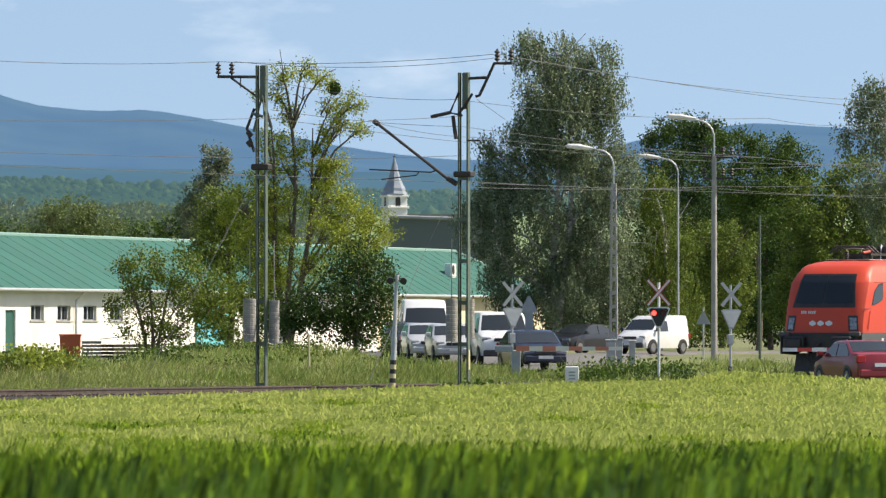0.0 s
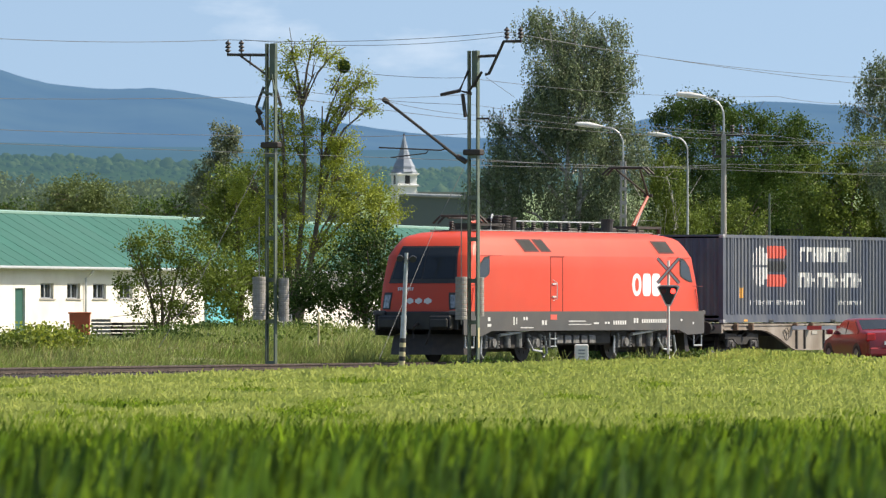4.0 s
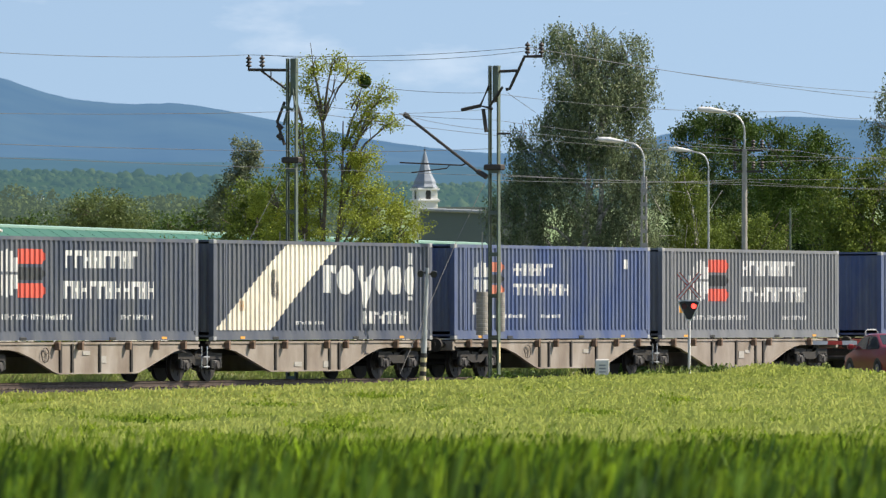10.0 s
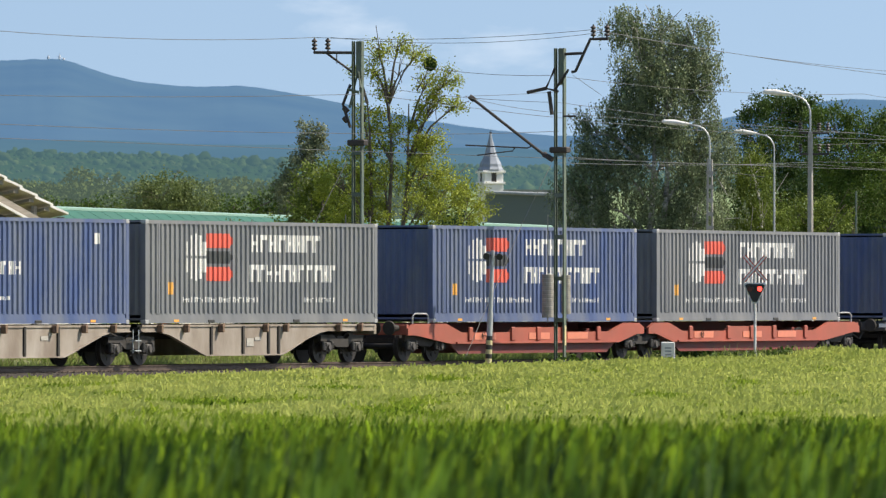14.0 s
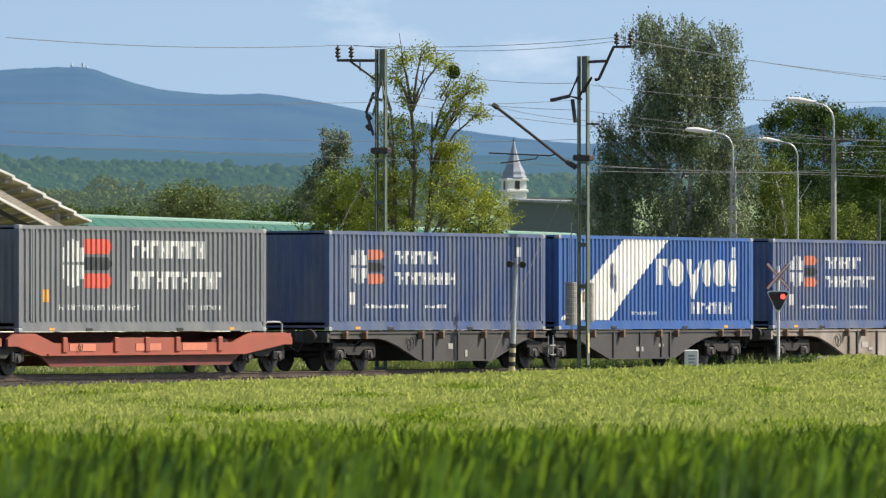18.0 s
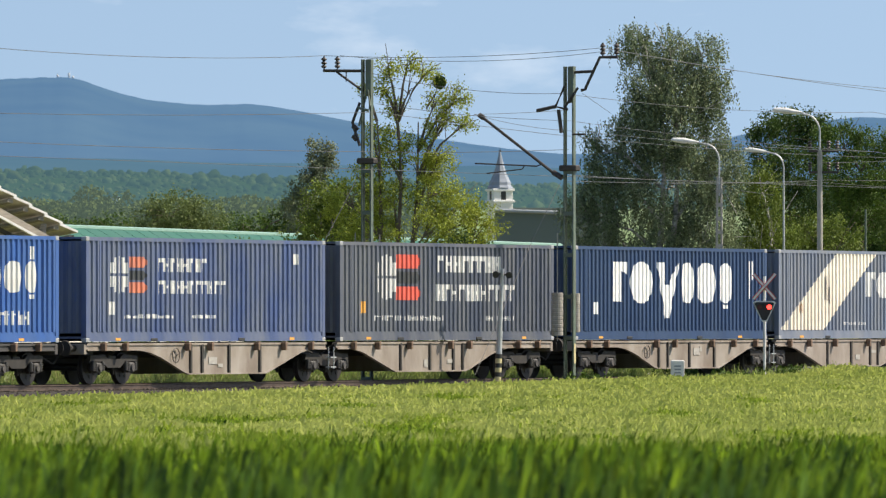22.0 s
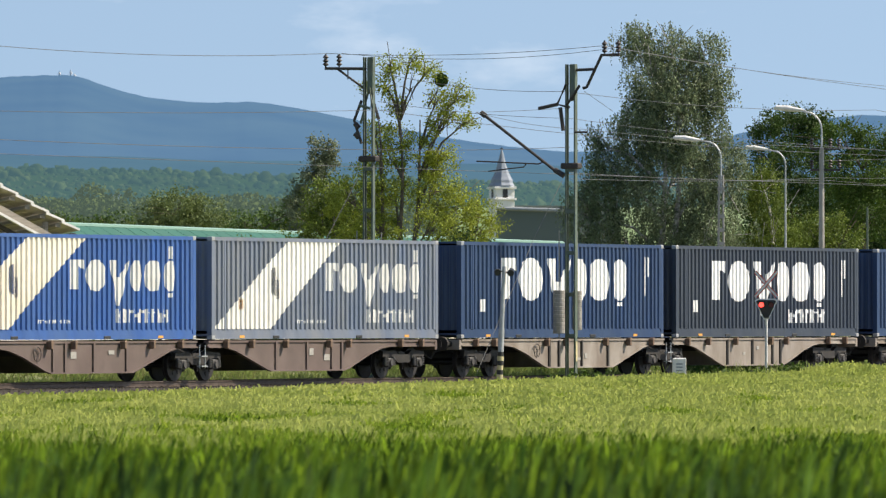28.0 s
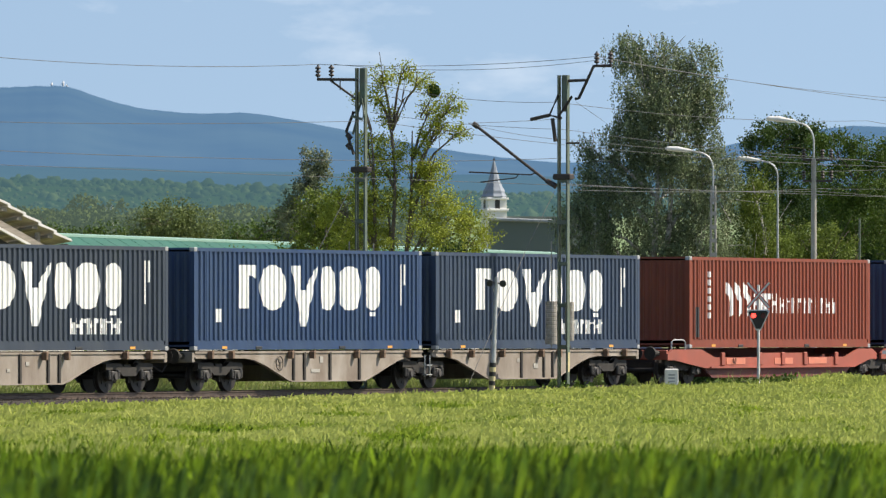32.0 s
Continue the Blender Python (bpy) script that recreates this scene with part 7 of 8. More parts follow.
def vehicle(name, spec, paintwork, at, heading, label, category, bumper=None):
    T = thing(name, Matrix.Translation(at) @ Matrix.Rotation(heading, 4, "Z"), label, category, "vehicles at the crossing")
    W, belt, top = spec["W"] / 2, spec["belt"], max(z for _, z in spec["side"])

    def hw(x, z):
        e = 1 - 0.1 * max(0, (abs(x) - spec["L"] * 0.36) / (spec["L"] * 0.14))
        if z <= belt:
            return W * e * (0.97 if z < 0.4 else 1.0)
        return W * e * (1 - 0.17 * (z - belt) / (1.45 - 0.9) * (0.55 / max(0.55, top - belt)))
    # the shell, in three lofted slices with softened shoulders
    bm = B()
    rows = []
    for f in (-1, -0.93, -0.6, 0, 0.6, 0.93, 1):
        ring = []
        for x, z in spec["side"]:
            k = 1.0 if abs(f) < 0.99 else 0.955
            zz = z - (0.035 if abs(f) > 0.99 and z > belt else 0) - 0.02 * f * f
            xx = x * (1 - 0.035 * f * f) * (k if abs(x) > spec["L"] * 0.42 else 1)
            ring.append(bm.verts.new((xx, f * hw(x, z), zz)))
        rows.append(ring)
    loft(bm, rows, False, False)
    pts = spec["side"]
    i0 = max(range(len(pts)), key=lambda i: (pts[i][0], i))
    i1 = min(range(len(pts)), key=lambda i: (pts[i][0], i))
    over = pts[i0:i1 + 1][::-1]
    under = (pts[i1:] + pts[:i0 + 1])
    tx, tz = [p[0] for p in over], [p[1] for p in over]
    ux, uz = [p[0] for p in under], [p[1] for p in under]
    xs = sorted(set(tx) | set(ux))
    for f in (-1, 1):
        cols = []
        for x in xs:
            z0, z1 = float(np.interp(x, ux, uz)), float(np.interp(x, tx, tz))
            col = []
            for q in range(7):
                z = z0 + (z1 - z0) * q / 6
                k = 0.965 * (0.955 if abs(x) > spec["L"] * 0.42 else 1)
                col.append(bm.verts.new((x * k, f * hw(x, z), z - 0.02 - (0.035 if z > belt else 0))))
            cols.append(col)
        for a, b in zip(cols, cols[1:]):
            for q in range(6):
                bm.faces.new((a[q], b[q], b[q + 1], a[q + 1]))
    bmesh.ops.recalc_face_normals(bm, faces=bm.faces)
    body = part("body", bm, paintwork, T, smooth=True)
    body.data.set_sharp_from_angle(angle=radians(38))
    for i, nm in ((spec["ws"], "windscreen"), (spec["rw"], "rear_window")):
        (xa, za), (xb, zb) = spec["side"][i[0]], spec["side"][i[1]]
        if nm == "rear_window" and top > 1.7:
            xa, za, xb, zb = spec["side"][8][0], top - 0.25, spec["side"][9][0], belt + 0.1
        out = Vector((zb - za, 0, -(xb - xa))).normalized() * 0.012
        if (nm == "windscreen") == (out.x < 0):
            out = -out
        bm = B()
        g = []
        for q in range(5):
            t = 0.1 + 0.8 * q / 4
            x, z = xa + (xb - xa) * t, za + (zb - za) * t
            g.append([bm.verts.new((x * (1 - 0.035 * f * f) + out.x, f * hw(x, z) * 0.9, z - 0.02 * f * f + out.z)) for f in (-1, -0.5, 0, 0.5, 1)])
        for r0, r1 in zip(g, g[1:]):
            for j in range(4):
                bm.faces.new((r0[j], r0[j + 1], r1[j + 1], r1[j]))
        bmesh.ops.recalc_face_normals(bm, faces=bm.faces)
        part(nm, bm, M_CARGLASS, T, smooth=True)
    for s in (-1, 1):
        for win in spec["win"]:
            bm = B()
            a = [bm.verts.new((x, s * (hw(x, z) * 1.0 + 0.012), z - 0.03)) for x, z in win]
            b = [bm.verts.new((x, s * (hw(x, z) * 1.0 - 0.05), z - 0.03)) for x, z in win]
            loft(bm, [a, b])
            bmesh.ops.recalc_face_normals(bm, faces=bm.faces)
            part("side_window", bm, M_CARGLASS, T)
        bm = B()
        x = spec["win"][0][0][0] - 0.05
        box(bm, x - 0.09, x + 0.07, *sorted((s * (W + 0.02), s * (W + 0.2))), belt + 0.03, belt + 0.19, 0.03)
        part("mirror", bm, bumper or paintwork, T)
        fx = spec["side"][2][0]
        bm = B()
        z = spec["side"][3][1] - 0.13
        box(bm, fx * 0.93 - 0.1, fx * 0.93 + 0.055, *sorted((s * W * 0.5, s * W * 0.9)), z - 0.09, z + 0.08, 0.04)
        part("headlight", bm, M_LIGHTGLASS, T)
        bm = B()
        rx = spec["side"][-3][0]
        box(bm, rx * 0.955 - 0.05, rx * 0.955 + 0.1, *sorted((s * W * 0.62, s * W * 0.95)), 0.72, 0.98, 0.04)
        part("tail_light", bm, M_TAIL, T)
        for wx in spec["wheels"]:
            r = spec["r"]
            bm = B()
            tube(bm, [(wx, s * (W - 0.2), r), (wx, s * (W - 0.17), r), (wx, s * (W - 0.02), r), (wx, s * (W + 0.005), r)], [r * 0.9, r, r, r * 0.9], 20)
            w = part("wheel", bm, M_RUBBER, T)
            bm = B()
            tube(bm, [(wx, s * (W - 0.01), r), (wx, s * (W + 0.012), r)], r * 0.62, 16)
            part("rim", bm, M_RIM, w)
            bm = B()
            n = 14
            v = [bm.verts.new((wx + (r + 0.06) * math.cos(math.pi * k / n), s * (W + 0.004), r + (r + 0.06) * math.sin(math.pi * k / n))) for k in range(n + 1)]
            u = [bm.verts.new((wx + (r + 0.06) * math.cos(math.pi * k / n), s * (W - 0.25), r + (r + 0.06) * math.sin(math.pi * k / n))) for k in range(n + 1)]
            c = bm.verts.new((wx, s * (W + 0.004), r * 0.8))
            for k in range(n):
                bm.faces.new((v[k], v[k + 1], u[k + 1], u[k]))
                bm.faces.new((c, v[k], v[k + 1]))
            part("wheel_arch", bm, M_BLACK, T)
    fx, rx = spec["side"][1][0], spec["side"][-2][0]
    for x, sg in ((fx, 1), (rx, -1)):
        bm = B()
        box(bm, *sorted((x - sg * 0.12, x + sg * 0.035)), -W * 0.86, W * 0.86, 0.3, 0.54, 0.05)
        part("bumper", bm, bumper or paintwork, T)
        bm = B()
        box(bm, *sorted((x + sg * 0.02, x + sg * 0.045)), -0.26, 0.26, 0.42 if sg > 0 else 0.62, 0.53 if sg > 0 else 0.73, 0)
        part("plate", bm, M_WHITE, T, "blank white plate")
    bm = B()
    z = spec["side"][3][1]
    box(bm, fx - 0.08, fx + 0.012, -W * 0.45, W * 0.45, z - 0.2, z - 0.07, 0.02)
    part("grille", bm, M_BLACK, T)
    return T


def van_place(px, dist):
    x, y = bearing(px, dist)
    d, zr = road_at(x, y)
    return Vector((x, y, zr + 0.03 if d < 3 else gz(x, y)))


toward = lambda a: radians(-90 + a)
vehicle("van", HIGHVAN, M_CARWHITE, van_place(890, 336), toward(3), "tall white delivery van waiting at the crossing", "van", M_BUMPER)
vehicle("car", HATCH, M_CARSILVER, van_place(893, 318), toward(6), "silver hatchback waiting in the queue", "car")
vehicle("car", HATCH, M_CARSILVER, van_place(938, 306), toward(6), "silver-grey hatchback waiting in the queue", "car")
vehicle("car", HATCH, M_CARBLACK, van_place(855, 330), toward(4), "dark car half hidden behind the queue", "car")
vehicle("van", VAN, M_CARWHITE, van_place(1024, 297), toward(5), "white panel van waiting at the crossing", "van", M_BUMPER)
vehicle("car", SEDAN, M_CARBLUE, van_place(1082, 280), toward(12), "dark blue saloon car waiting at the barrier", "car")
DRIVE = [
    (vehicle("car", SEDAN, M_CARBLACK, van_place(1171, 392), toward(-35), "black saloon car rolling up to the queue", "car"), [(0, 1171, 392, -38), (1, 1130, 384, -32), (2, 1086, 376, -22), (3, 1052, 367, -10), (4.5, 1020, 350, 0), (6, 1006, 340, 2), (32, 1005, 339, 2)]),
    (vehicle("van", KOMBI, M_CARWHITE, van_place(1296, 375), toward(-32), "small white delivery van driving up to the crossing", "van", M_BUMPER), [(0, 1296, 375, -34), (1, 1233, 369, -32), (2, 1178, 362, -28), (3, 1130, 355, -20), (4.5, 1072, 342, -8), (6, 1040, 332, 0), (7.5, 1030, 326, 3), (32, 1029, 325, 3)]),
]
vehicle("car", SEDAN, M_CARRED, van_place(1662, 247) + Vector((0, 0, 0.02)), radians(106), "dark red saloon car waiting before the crossing", "car")

# ---------------------------------------------------------------- trees
M_BARK = mat("grey_brown_bark", (0.10, 0.08, 0.06), (0.16, 0.13, 0.10), scale=5, rough=0.95, bump=0.5, bscale=12)
M_BIRCHBARK = mat("pale_birch_bark", (0.55, 0.53, 0.5), (0.12, 0.11, 0.1), scale=3, rough=0.85, stretch=(1, 1, 2.5))


def leafmat(name, col, col2, spread=0.35, trans=0.3, rough=0.68, gloss=0.3):
    return mat(name, col, col2, scale=0.5, rough=rough, island=spread, translucent=trans, gloss=gloss)


L_ACACIA = leafmat("yellow_green_leaf", (0.33, 0.37, 0.05), (0.23, 0.28, 0.04))
L_DARK = leafmat("deep_green_leaf", (0.042, 0.08, 0.016), (0.06, 0.105, 0.02), 0.4, 0.25)
L_BIRCH = leafmat("birch_leaf", (0.20, 0.245, 0.13), (0.11, 0.15, 0.07), 0.6, 0.3, 0.5, 0.45)
L_OLIVE = leafmat("olive_leaf", (0.15, 0.20, 0.03), (0.105, 0.15, 0.025), 0.4, 0.3)
L_WILLOW = leafmat("pale_willow_leaf", (0.155, 0.20, 0.065), (0.11, 0.15, 0.05), 0.3, 0.3)
L_GREY = leafmat("grey_green_leaf", (0.19, 0.22, 0.13), (0.13, 0.16, 0.09), 0.4, 0.25, 0.65)
L_GREEN = leafmat("fresh_green_leaf", (0.078, 0.135, 0.02), (0.055, 0.098, 0.016), 0.4, 0.3)


def leaf_quads(rng, centres, size, droop):
    """Leaf-shaped diamonds round the given centres."""
    n = len(centres)
    d = rng.normal(size=(n, 3))
    if droop:
        d[:, 2] = -np.abs(d[:, 2]) * 1.6 - 0.6
    d /= np.linalg.norm(d, axis=1)[:, None]
    a = rng.normal(size=(n, 3))
    s = np.cross(d, a)
    s /= np.linalg.norm(s, axis=1)[:, None] + 1e-9
    L = (size * rng.uniform(0.6, 1.35, n))[:, None]
    W = L * (0.33 if droop else 0.42)
    return np.stack([centres - d * L * 0.5, centres + s * W - d * L * 0.05, centres + d * L * 0.5, centres - s * W - d * L * 0.05], axis=1)


def tree(name, px, dist, lobes, leaf, label, category="tree", size=0.17, density=150.0, bark=None, droop=False, seed=1, trunk=0.18, clump=0.3, gaps=0.35, stems=1):
    rng = np.random.default_rng(seed)
    x0, y0 = bearing(px, dist)
    T = thing(name, Matrix.Translation((x0, y0, gz(x0, y0))), label, category)
    top = max(z + rz for _, z, _, rz in lobes)
    bm = B()
    joints = []
    for st in range(stems):
        lean = (st - (stems - 1) / 2) * 0.9
        pts, rad = [], []
        for k in range(9):
            f = k / 8
            pts.append(Vector((lean * f + 0.12 * top / 8 * math.sin(f * 5 + st + seed), 0.4 * math.cos(f * 4 + st), f * top * 0.8 - 0.3)))
            rad.append(trunk * (1 - 0.85 * f))
        tube(bm, pts, rad, 9)
        joints += pts[2:]
    part("trunk", bm, bark or M_BARK, T)
    cents = []
    for i, (lx, lz, rx, rz) in enumerate(lobes):
        ly = rng.uniform(-0.5, 0.5) * min(2.0, rx)
        lc = Vector((lx, ly, lz))
        # a limb into the lobe, with twigs
        src = min(joints, key=lambda p: (p - Vector((lx * 0.4, 0, lz - 1.2 - abs(lx) * 0.4))).length)
        bm = B()
        mid = src.lerp(lc, 0.5) + Vector((0, 0, 0.12 * (lc - src).length))
        r0 = max(0.03, trunk * 0.42)
        tube(bm, [src, mid, lc], [r0, r0 * 0.65, r0 * 0.35], 7)
        for k in range(6):
            a = Vector(rng.normal(size=3)) * 0.55
            e = lc + Vector((a.x * rx, a.y * rx, a.z * rz + rz * 0.25))
            tube(bm, [mid.lerp(lc, 0.4 + 0.1 * k), mid.lerp(lc, 0.7).lerp(e, 0.55) + Vector((0, 0, 0.1)), e], [r0 * 0.35, r0 * 0.22, 0.012], 5)
        part("limb", bm, bark or M_BARK, T)
        # leaf clumps fill the lobe unevenly
        nc = max(6, int(rx * rz * 3.14 * 2.2 / (clump * clump) * 0.7))
        u = rng.normal(size=(nc, 3))
        u /= np.linalg.norm(u, axis=1)[:, None]
        r = rng.uniform(0.25, 1.08, nc) ** 0.6
        c = np.array([lx, ly, lz]) + u * r[:, None] * np.array([rx, rx, rz])
        keep = np.array([noise.noise(Vector((q[0] * 0.9, q[1] * 0.9, q[2] * 0.9 + seed))) > -gaps for q in c])
        c = c[keep]
        if len(c) == 0:
            continue
        n = int(density * 1.5 * rx * rz * 3.14)
        if droop:
            # leaves hang along thin strands
            k = max(4, n // 9)
            foot = c[rng.integers(0, len(c), k)] + rng.normal(size=(k, 3)) * clump * 0.45
            length, drift = rng.uniform(0.3, 1.25, k), rng.normal(size=(k, 2)) * 0.16 + np.array([0.08, 0])
            pick, d = rng.integers(0, k, n), rng.random(n) ** 0.8
            hang = (length[pick] * d)[:, None]
            cents.append(foot[pick] + np.concatenate([drift[pick] * hang ** 1.5, -hang], axis=1) + rng.normal(size=(n, 3)) * 0.045)
            continue
        pick = rng.integers(0, len(c), n)
        off = rng.normal(size=(n, 3)) * clump * 0.55
        cents.append(c[pick] + off)
    cents = np.concatenate(cents)
    cents[:, 2] = np.maximum(cents[:, 2], 0.1)
    quads("crown", leaf_quads(rng, cents, size, droop), leaf, T)
    return T


tree("acacia_tree", 656, 300, [(-0.35, 10.7, 0.5, 0.4), (0.4, 10.8, 0.5, 0.35), (1.2, 10.55, 0.55, 0.45), (-0.5, 9.9, 0.45, 0.5), (0.5, 9.8, 0.5, 0.45), (1.5, 9.4, 0.55, 0.5), (2.35, 9.5, 0.5, 0.55), (1.95, 8.75, 0.5, 0.45), (2.5, 8.5, 0.45, 0.4), (1.6, 8.4, 0.5, 0.5),
     (-0.1, 9.1, 0.4, 0.45), (-1.1, 9.7, 0.35, 0.3), (-0.9, 8.1, 0.5, 0.5), (0.1, 7.9, 0.65, 0.6), (-0.35, 7.2, 0.75, 0.7), (0.8, 6.9, 1.0, 0.9), (1.7, 7.3, 0.7, 0.6), (-1.3, 6.3, 0.8, 0.8), (-0.1, 5.6, 1.2, 0.9), (1.4, 6.0, 1.1, 0.8), (2.3, 5.4, 1.0, 0.7), (3.1, 5.1, 0.8, 0.6),
     (-1.9, 5.6, 0.9, 0.8), (3.4, 4.5, 0.7, 0.6), (1.2, 4.6, 1.6, 0.9), (-1.0, 4.3, 1.3, 0.9), (2.4, 3.7, 1.2, 0.8), (0.4, 3.2, 1.6, 0.8), (-1.4, 2.9, 1.1, 0.7)],
     L_ACACIA, "tall thin-crowned acacia with yellow-green leaves and bare limbs", size=0.075, density=620, seed=3, trunk=0.15, clump=0.24, gaps=0.16, stems=3)
tree("hedge_tree", 773, 288, [(0.2, 2.9, 1.2, 1.2), (-0.6, 2.0, 1.3, 1.2), (0.7, 2.0, 0.8, 1.2), (-1.6, 1.6, 1.3, 0.9), (-2.7, 1.4, 1.1, 0.8), (0.3, 0.9, 1.3, 0.8)], L_DARK, "dense dark green shrub beside the road", "shrub", 0.095, 520, seed=4, trunk=0.1, clump=0.26, gaps=0.5)
tree("elder_shrub", 409, 318, [(-0.2, 3.4, 1.2, 1.1), (1.0, 3.6, 1.2, 1.0), (-0.7, 2.0, 1.1, 1.2), (0.7, 2.0, 1.3, 1.3), (1.9, 2.9, 1.1, 1.3), (2.8, 2.0, 0.9, 1.1), (-1.3, 3.5, 0.5, 0.5), (0.5, 0.9, 1.8, 0.7)], L_OLIVE, "loose green elder shrub before the white building", "shrub", 0.10, 240, seed=5, trunk=0.09, clump=0.28, gaps=0.18, stems=3)
tree("walnut_tree", 546, 335, [(-0.1, 6.0, 1.3, 1.2), (-0.6, 4.8, 1.6, 1.1), (0.8, 5.4, 1.1, 1.7), (0.2, 3.2, 1.9, 1.5), (0.3, 1.6, 1.8, 1.2)], L_OLIVE, "round-crowned green tree behind the mast", size=0.115, density=430, seed=6, trunk=0.18, clump=0.32)
tree("poplar_tree", 517, 480, [(-0.1, 11.1, 0.7, 1.4), (0.6, 10.7, 0.5, 1.4), (-0.4, 9.2, 1.2, 1.7), (-0.9, 7.6, 1.5, 1.6), (-0.6, 5.4, 1.8, 1.8), (-0.4, 3.2, 1.9, 1.6)], L_GREY, "grey-green poplar behind the long building", size=0.13, density=340, seed=7, clump=0.3, gaps=0.2)
tree("willow_tree", 271, 520, [(-0.4, 8.4, 2.1, 1.5), (1.3, 8.0, 1.7, 1.3), (-1.8, 7.6, 1.4, 1.0), (0, 6.2, 3.0, 1.4), (0.2, 4.2, 3.0, 1.6)], L_WILLOW, "broad olive-green tree behind the green roof", size=0.14, density=280, seed=8, clump=0.4, gaps=0.5)
tree("hedge_row", 381, 560, [(-8.7, 7.7, 1.6, 1.0), (-5.5, 7.4, 2.0, 0.9), (0.4, 7.9, 2.2, 0.9), (2.4, 8.3, 1.1, 0.9), (3.9, 8.9, 1.2, 1.6), (-1.8, 7.5, 1.8, 0.9), (-10.6, 7.5, 1.8, 1.0), (-13.5, 7.7, 1.9, 1.1), (-4, 5.6, 9.0, 1.4), (2.5, 6.0, 3.0, 1.8)], L_GREEN, "row of dark hedge trees behind the green roof", "hedge", 0.16, 165, seed=9, clump=0.4, gaps=0.5)
tree("birch_tree", 1133, 400, [(-1.2, 15.3, 1.5, 1.1), (0.2, 14.9, 1.6, 1.2), (1.9, 14.5, 1.0, 1.2), (0.4, 13.3, 1.8, 1.5), (-0.9, 13.2, 1.6, 1.5), (2.0, 12.9, 1.3, 1.5), (-1.7, 11.0, 1.5, 1.5), (0.5, 11.2, 2.6, 2.0), (-0.3, 10.6, 1.3, 1.2), (-3.7, 10.1, 0.5, 1.2), (-2.9, 8.6, 1.4, 1.8), (0.2, 8.3, 3.2, 2.4), (2.6, 8.9, 1.4, 2.2), (-3.1, 6.3, 1.1, 1.9), (-4.3, 6.6, 1.0, 1.7), (-3.0, 4.0, 1.0, 1.3), (-2.2, 2.6, 1.4, 1.4), (-0.2, 5.2, 2.6, 2.1), (2.3, 5.5, 1.9, 2.1), (0.6, 3.1, 2.7, 1.5), (2.6, 2.9, 1.7, 1.5)],
     L_BIRCH, "tall weeping birch with hanging grey-green twigs", size=0.105, density=640, bark=M_BIRCHBARK, droop=True, seed=10, trunk=0.24, clump=0.42, gaps=0.55, stems=2)
tree("weeping_birch", 1313, 402, [(-0.4, 8.1, 1.1, 1.5), (0.2, 5.7, 1.5, 2.0), (-0.6, 3.9, 1.4, 2.0), (0.6, 2.8, 1.6, 1.7)], L_OLIVE, "slender weeping tree with olive-green twigs", size=0.11, density=480, bark=M_BIRCHBARK, droop=True, seed=11, clump=0.36, gaps=0.35)
tree("oak_tree", 1351, 460, [(-1.3, 11.9, 1.3, 1.1), (0.2, 12.5, 1.5, 1.1), (1.3, 11.8, 1.1, 1.5), (0.0, 10.0, 2.4, 1.6), (-0.5, 7.6, 3.0, 2.0), (0.2, 5.0, 3.0, 2.0)], L_DARK, "dark green oak rising behind the street lamps", size=0.125, density=430, seed=12, clump=0.4)
tree("maple_tree", 1481, 440, [(-1.2, 11.0, 1.5, 1.2), (0.9, 10.8, 1.5, 1.2), (2.4, 10.0, 1.1, 1.1), (0.0, 9.1, 2.7, 1.7), (0.8, 7.2, 2.8, 1.8)], L_GREEN, "broad fresh green maple behind the crossing", size=0.12, density=430, seed=13, clump=0.4)
tree("chestnut_tree", 1501, 455, [(0.0, 7.2, 2.9, 2.3), (-1.9, 8.0, 1.8, 1.8), (-0.3, 4.1, 3.0, 2.1), (2.2, 6.4, 1.9, 2.6), (3.6, 4.0, 1.8, 2.4), (-0.2, 2.0, 3.2, 1.6)], L_DARK, "dense dark green tree in the shade", size=0.125, density=400, seed=14, clump=0.4)
tree("lilac_shrub", 1406, 418, [(-0.4, 5.6, 1.4, 1.4), (-1.0, 3.9, 1.4, 1.8), (1.0, 5.2, 1.3, 1.5), (0.6, 3.2, 1.5, 1.6), (-0.2, 1.6, 1.9, 1.2)], L_OLIVE, "sunlit yellow-green shrub beside the road", "shrub", 0.12, 360, seed=15, clump=0.33, gaps=0.3)
tree("field_maple", 1626, 372, [(-0.9, 6.6, 1.7, 1.5), (0.9, 7.8, 1.5, 1.5), (-0.1, 4.7, 2.7, 2.0), (2.0, 5.5, 1.6, 2.4), (-1.7, 2.7, 1.9, 1.6), (1.0, 2.4, 2.1, 1.5), (3.4, 4.5, 1.8, 2.6)], L_OLIVE, "broad olive-green maple beyond the level crossing", size=0.13, density=360, seed=16, clump=0.36)
tree("birch_tree", 1716, 352, [(-0.9, 11.1, 0.9, 1.2), (-0.3, 11.9, 0.8, 0.7), (-1.9, 9.9, 0.5, 0.5), (0.0, 9.8, 1.2, 1.4), (-0.4, 7.7, 1.1, 1.5), (0.6, 6.2, 1.4, 1.8)], L_BIRCH, "drooping birch at the edge of the trees", size=0.105, density=560, bark=M_BIRCHBARK, droop=True, seed=17, clump=0.4, gaps=0.3)
# behind everything at the right, closing the view under the crowns
tree("thicket", 1420, 500, [(-9, 3.2, 3, 3), (-5, 3.6, 3.4, 3.4), (-1, 3.4, 3.4, 3.2), (3, 3.6, 3.4, 3.4), (7, 3.6, 3.4, 3.4), (10.5, 3.8, 3.4, 3.8), (-12.5, 2.6, 2.4, 2.4)], L_DARK, "shaded thicket closing the view behind the road", "shrub", 0.3, 55, seed=18, clump=0.5, gaps=0.6)


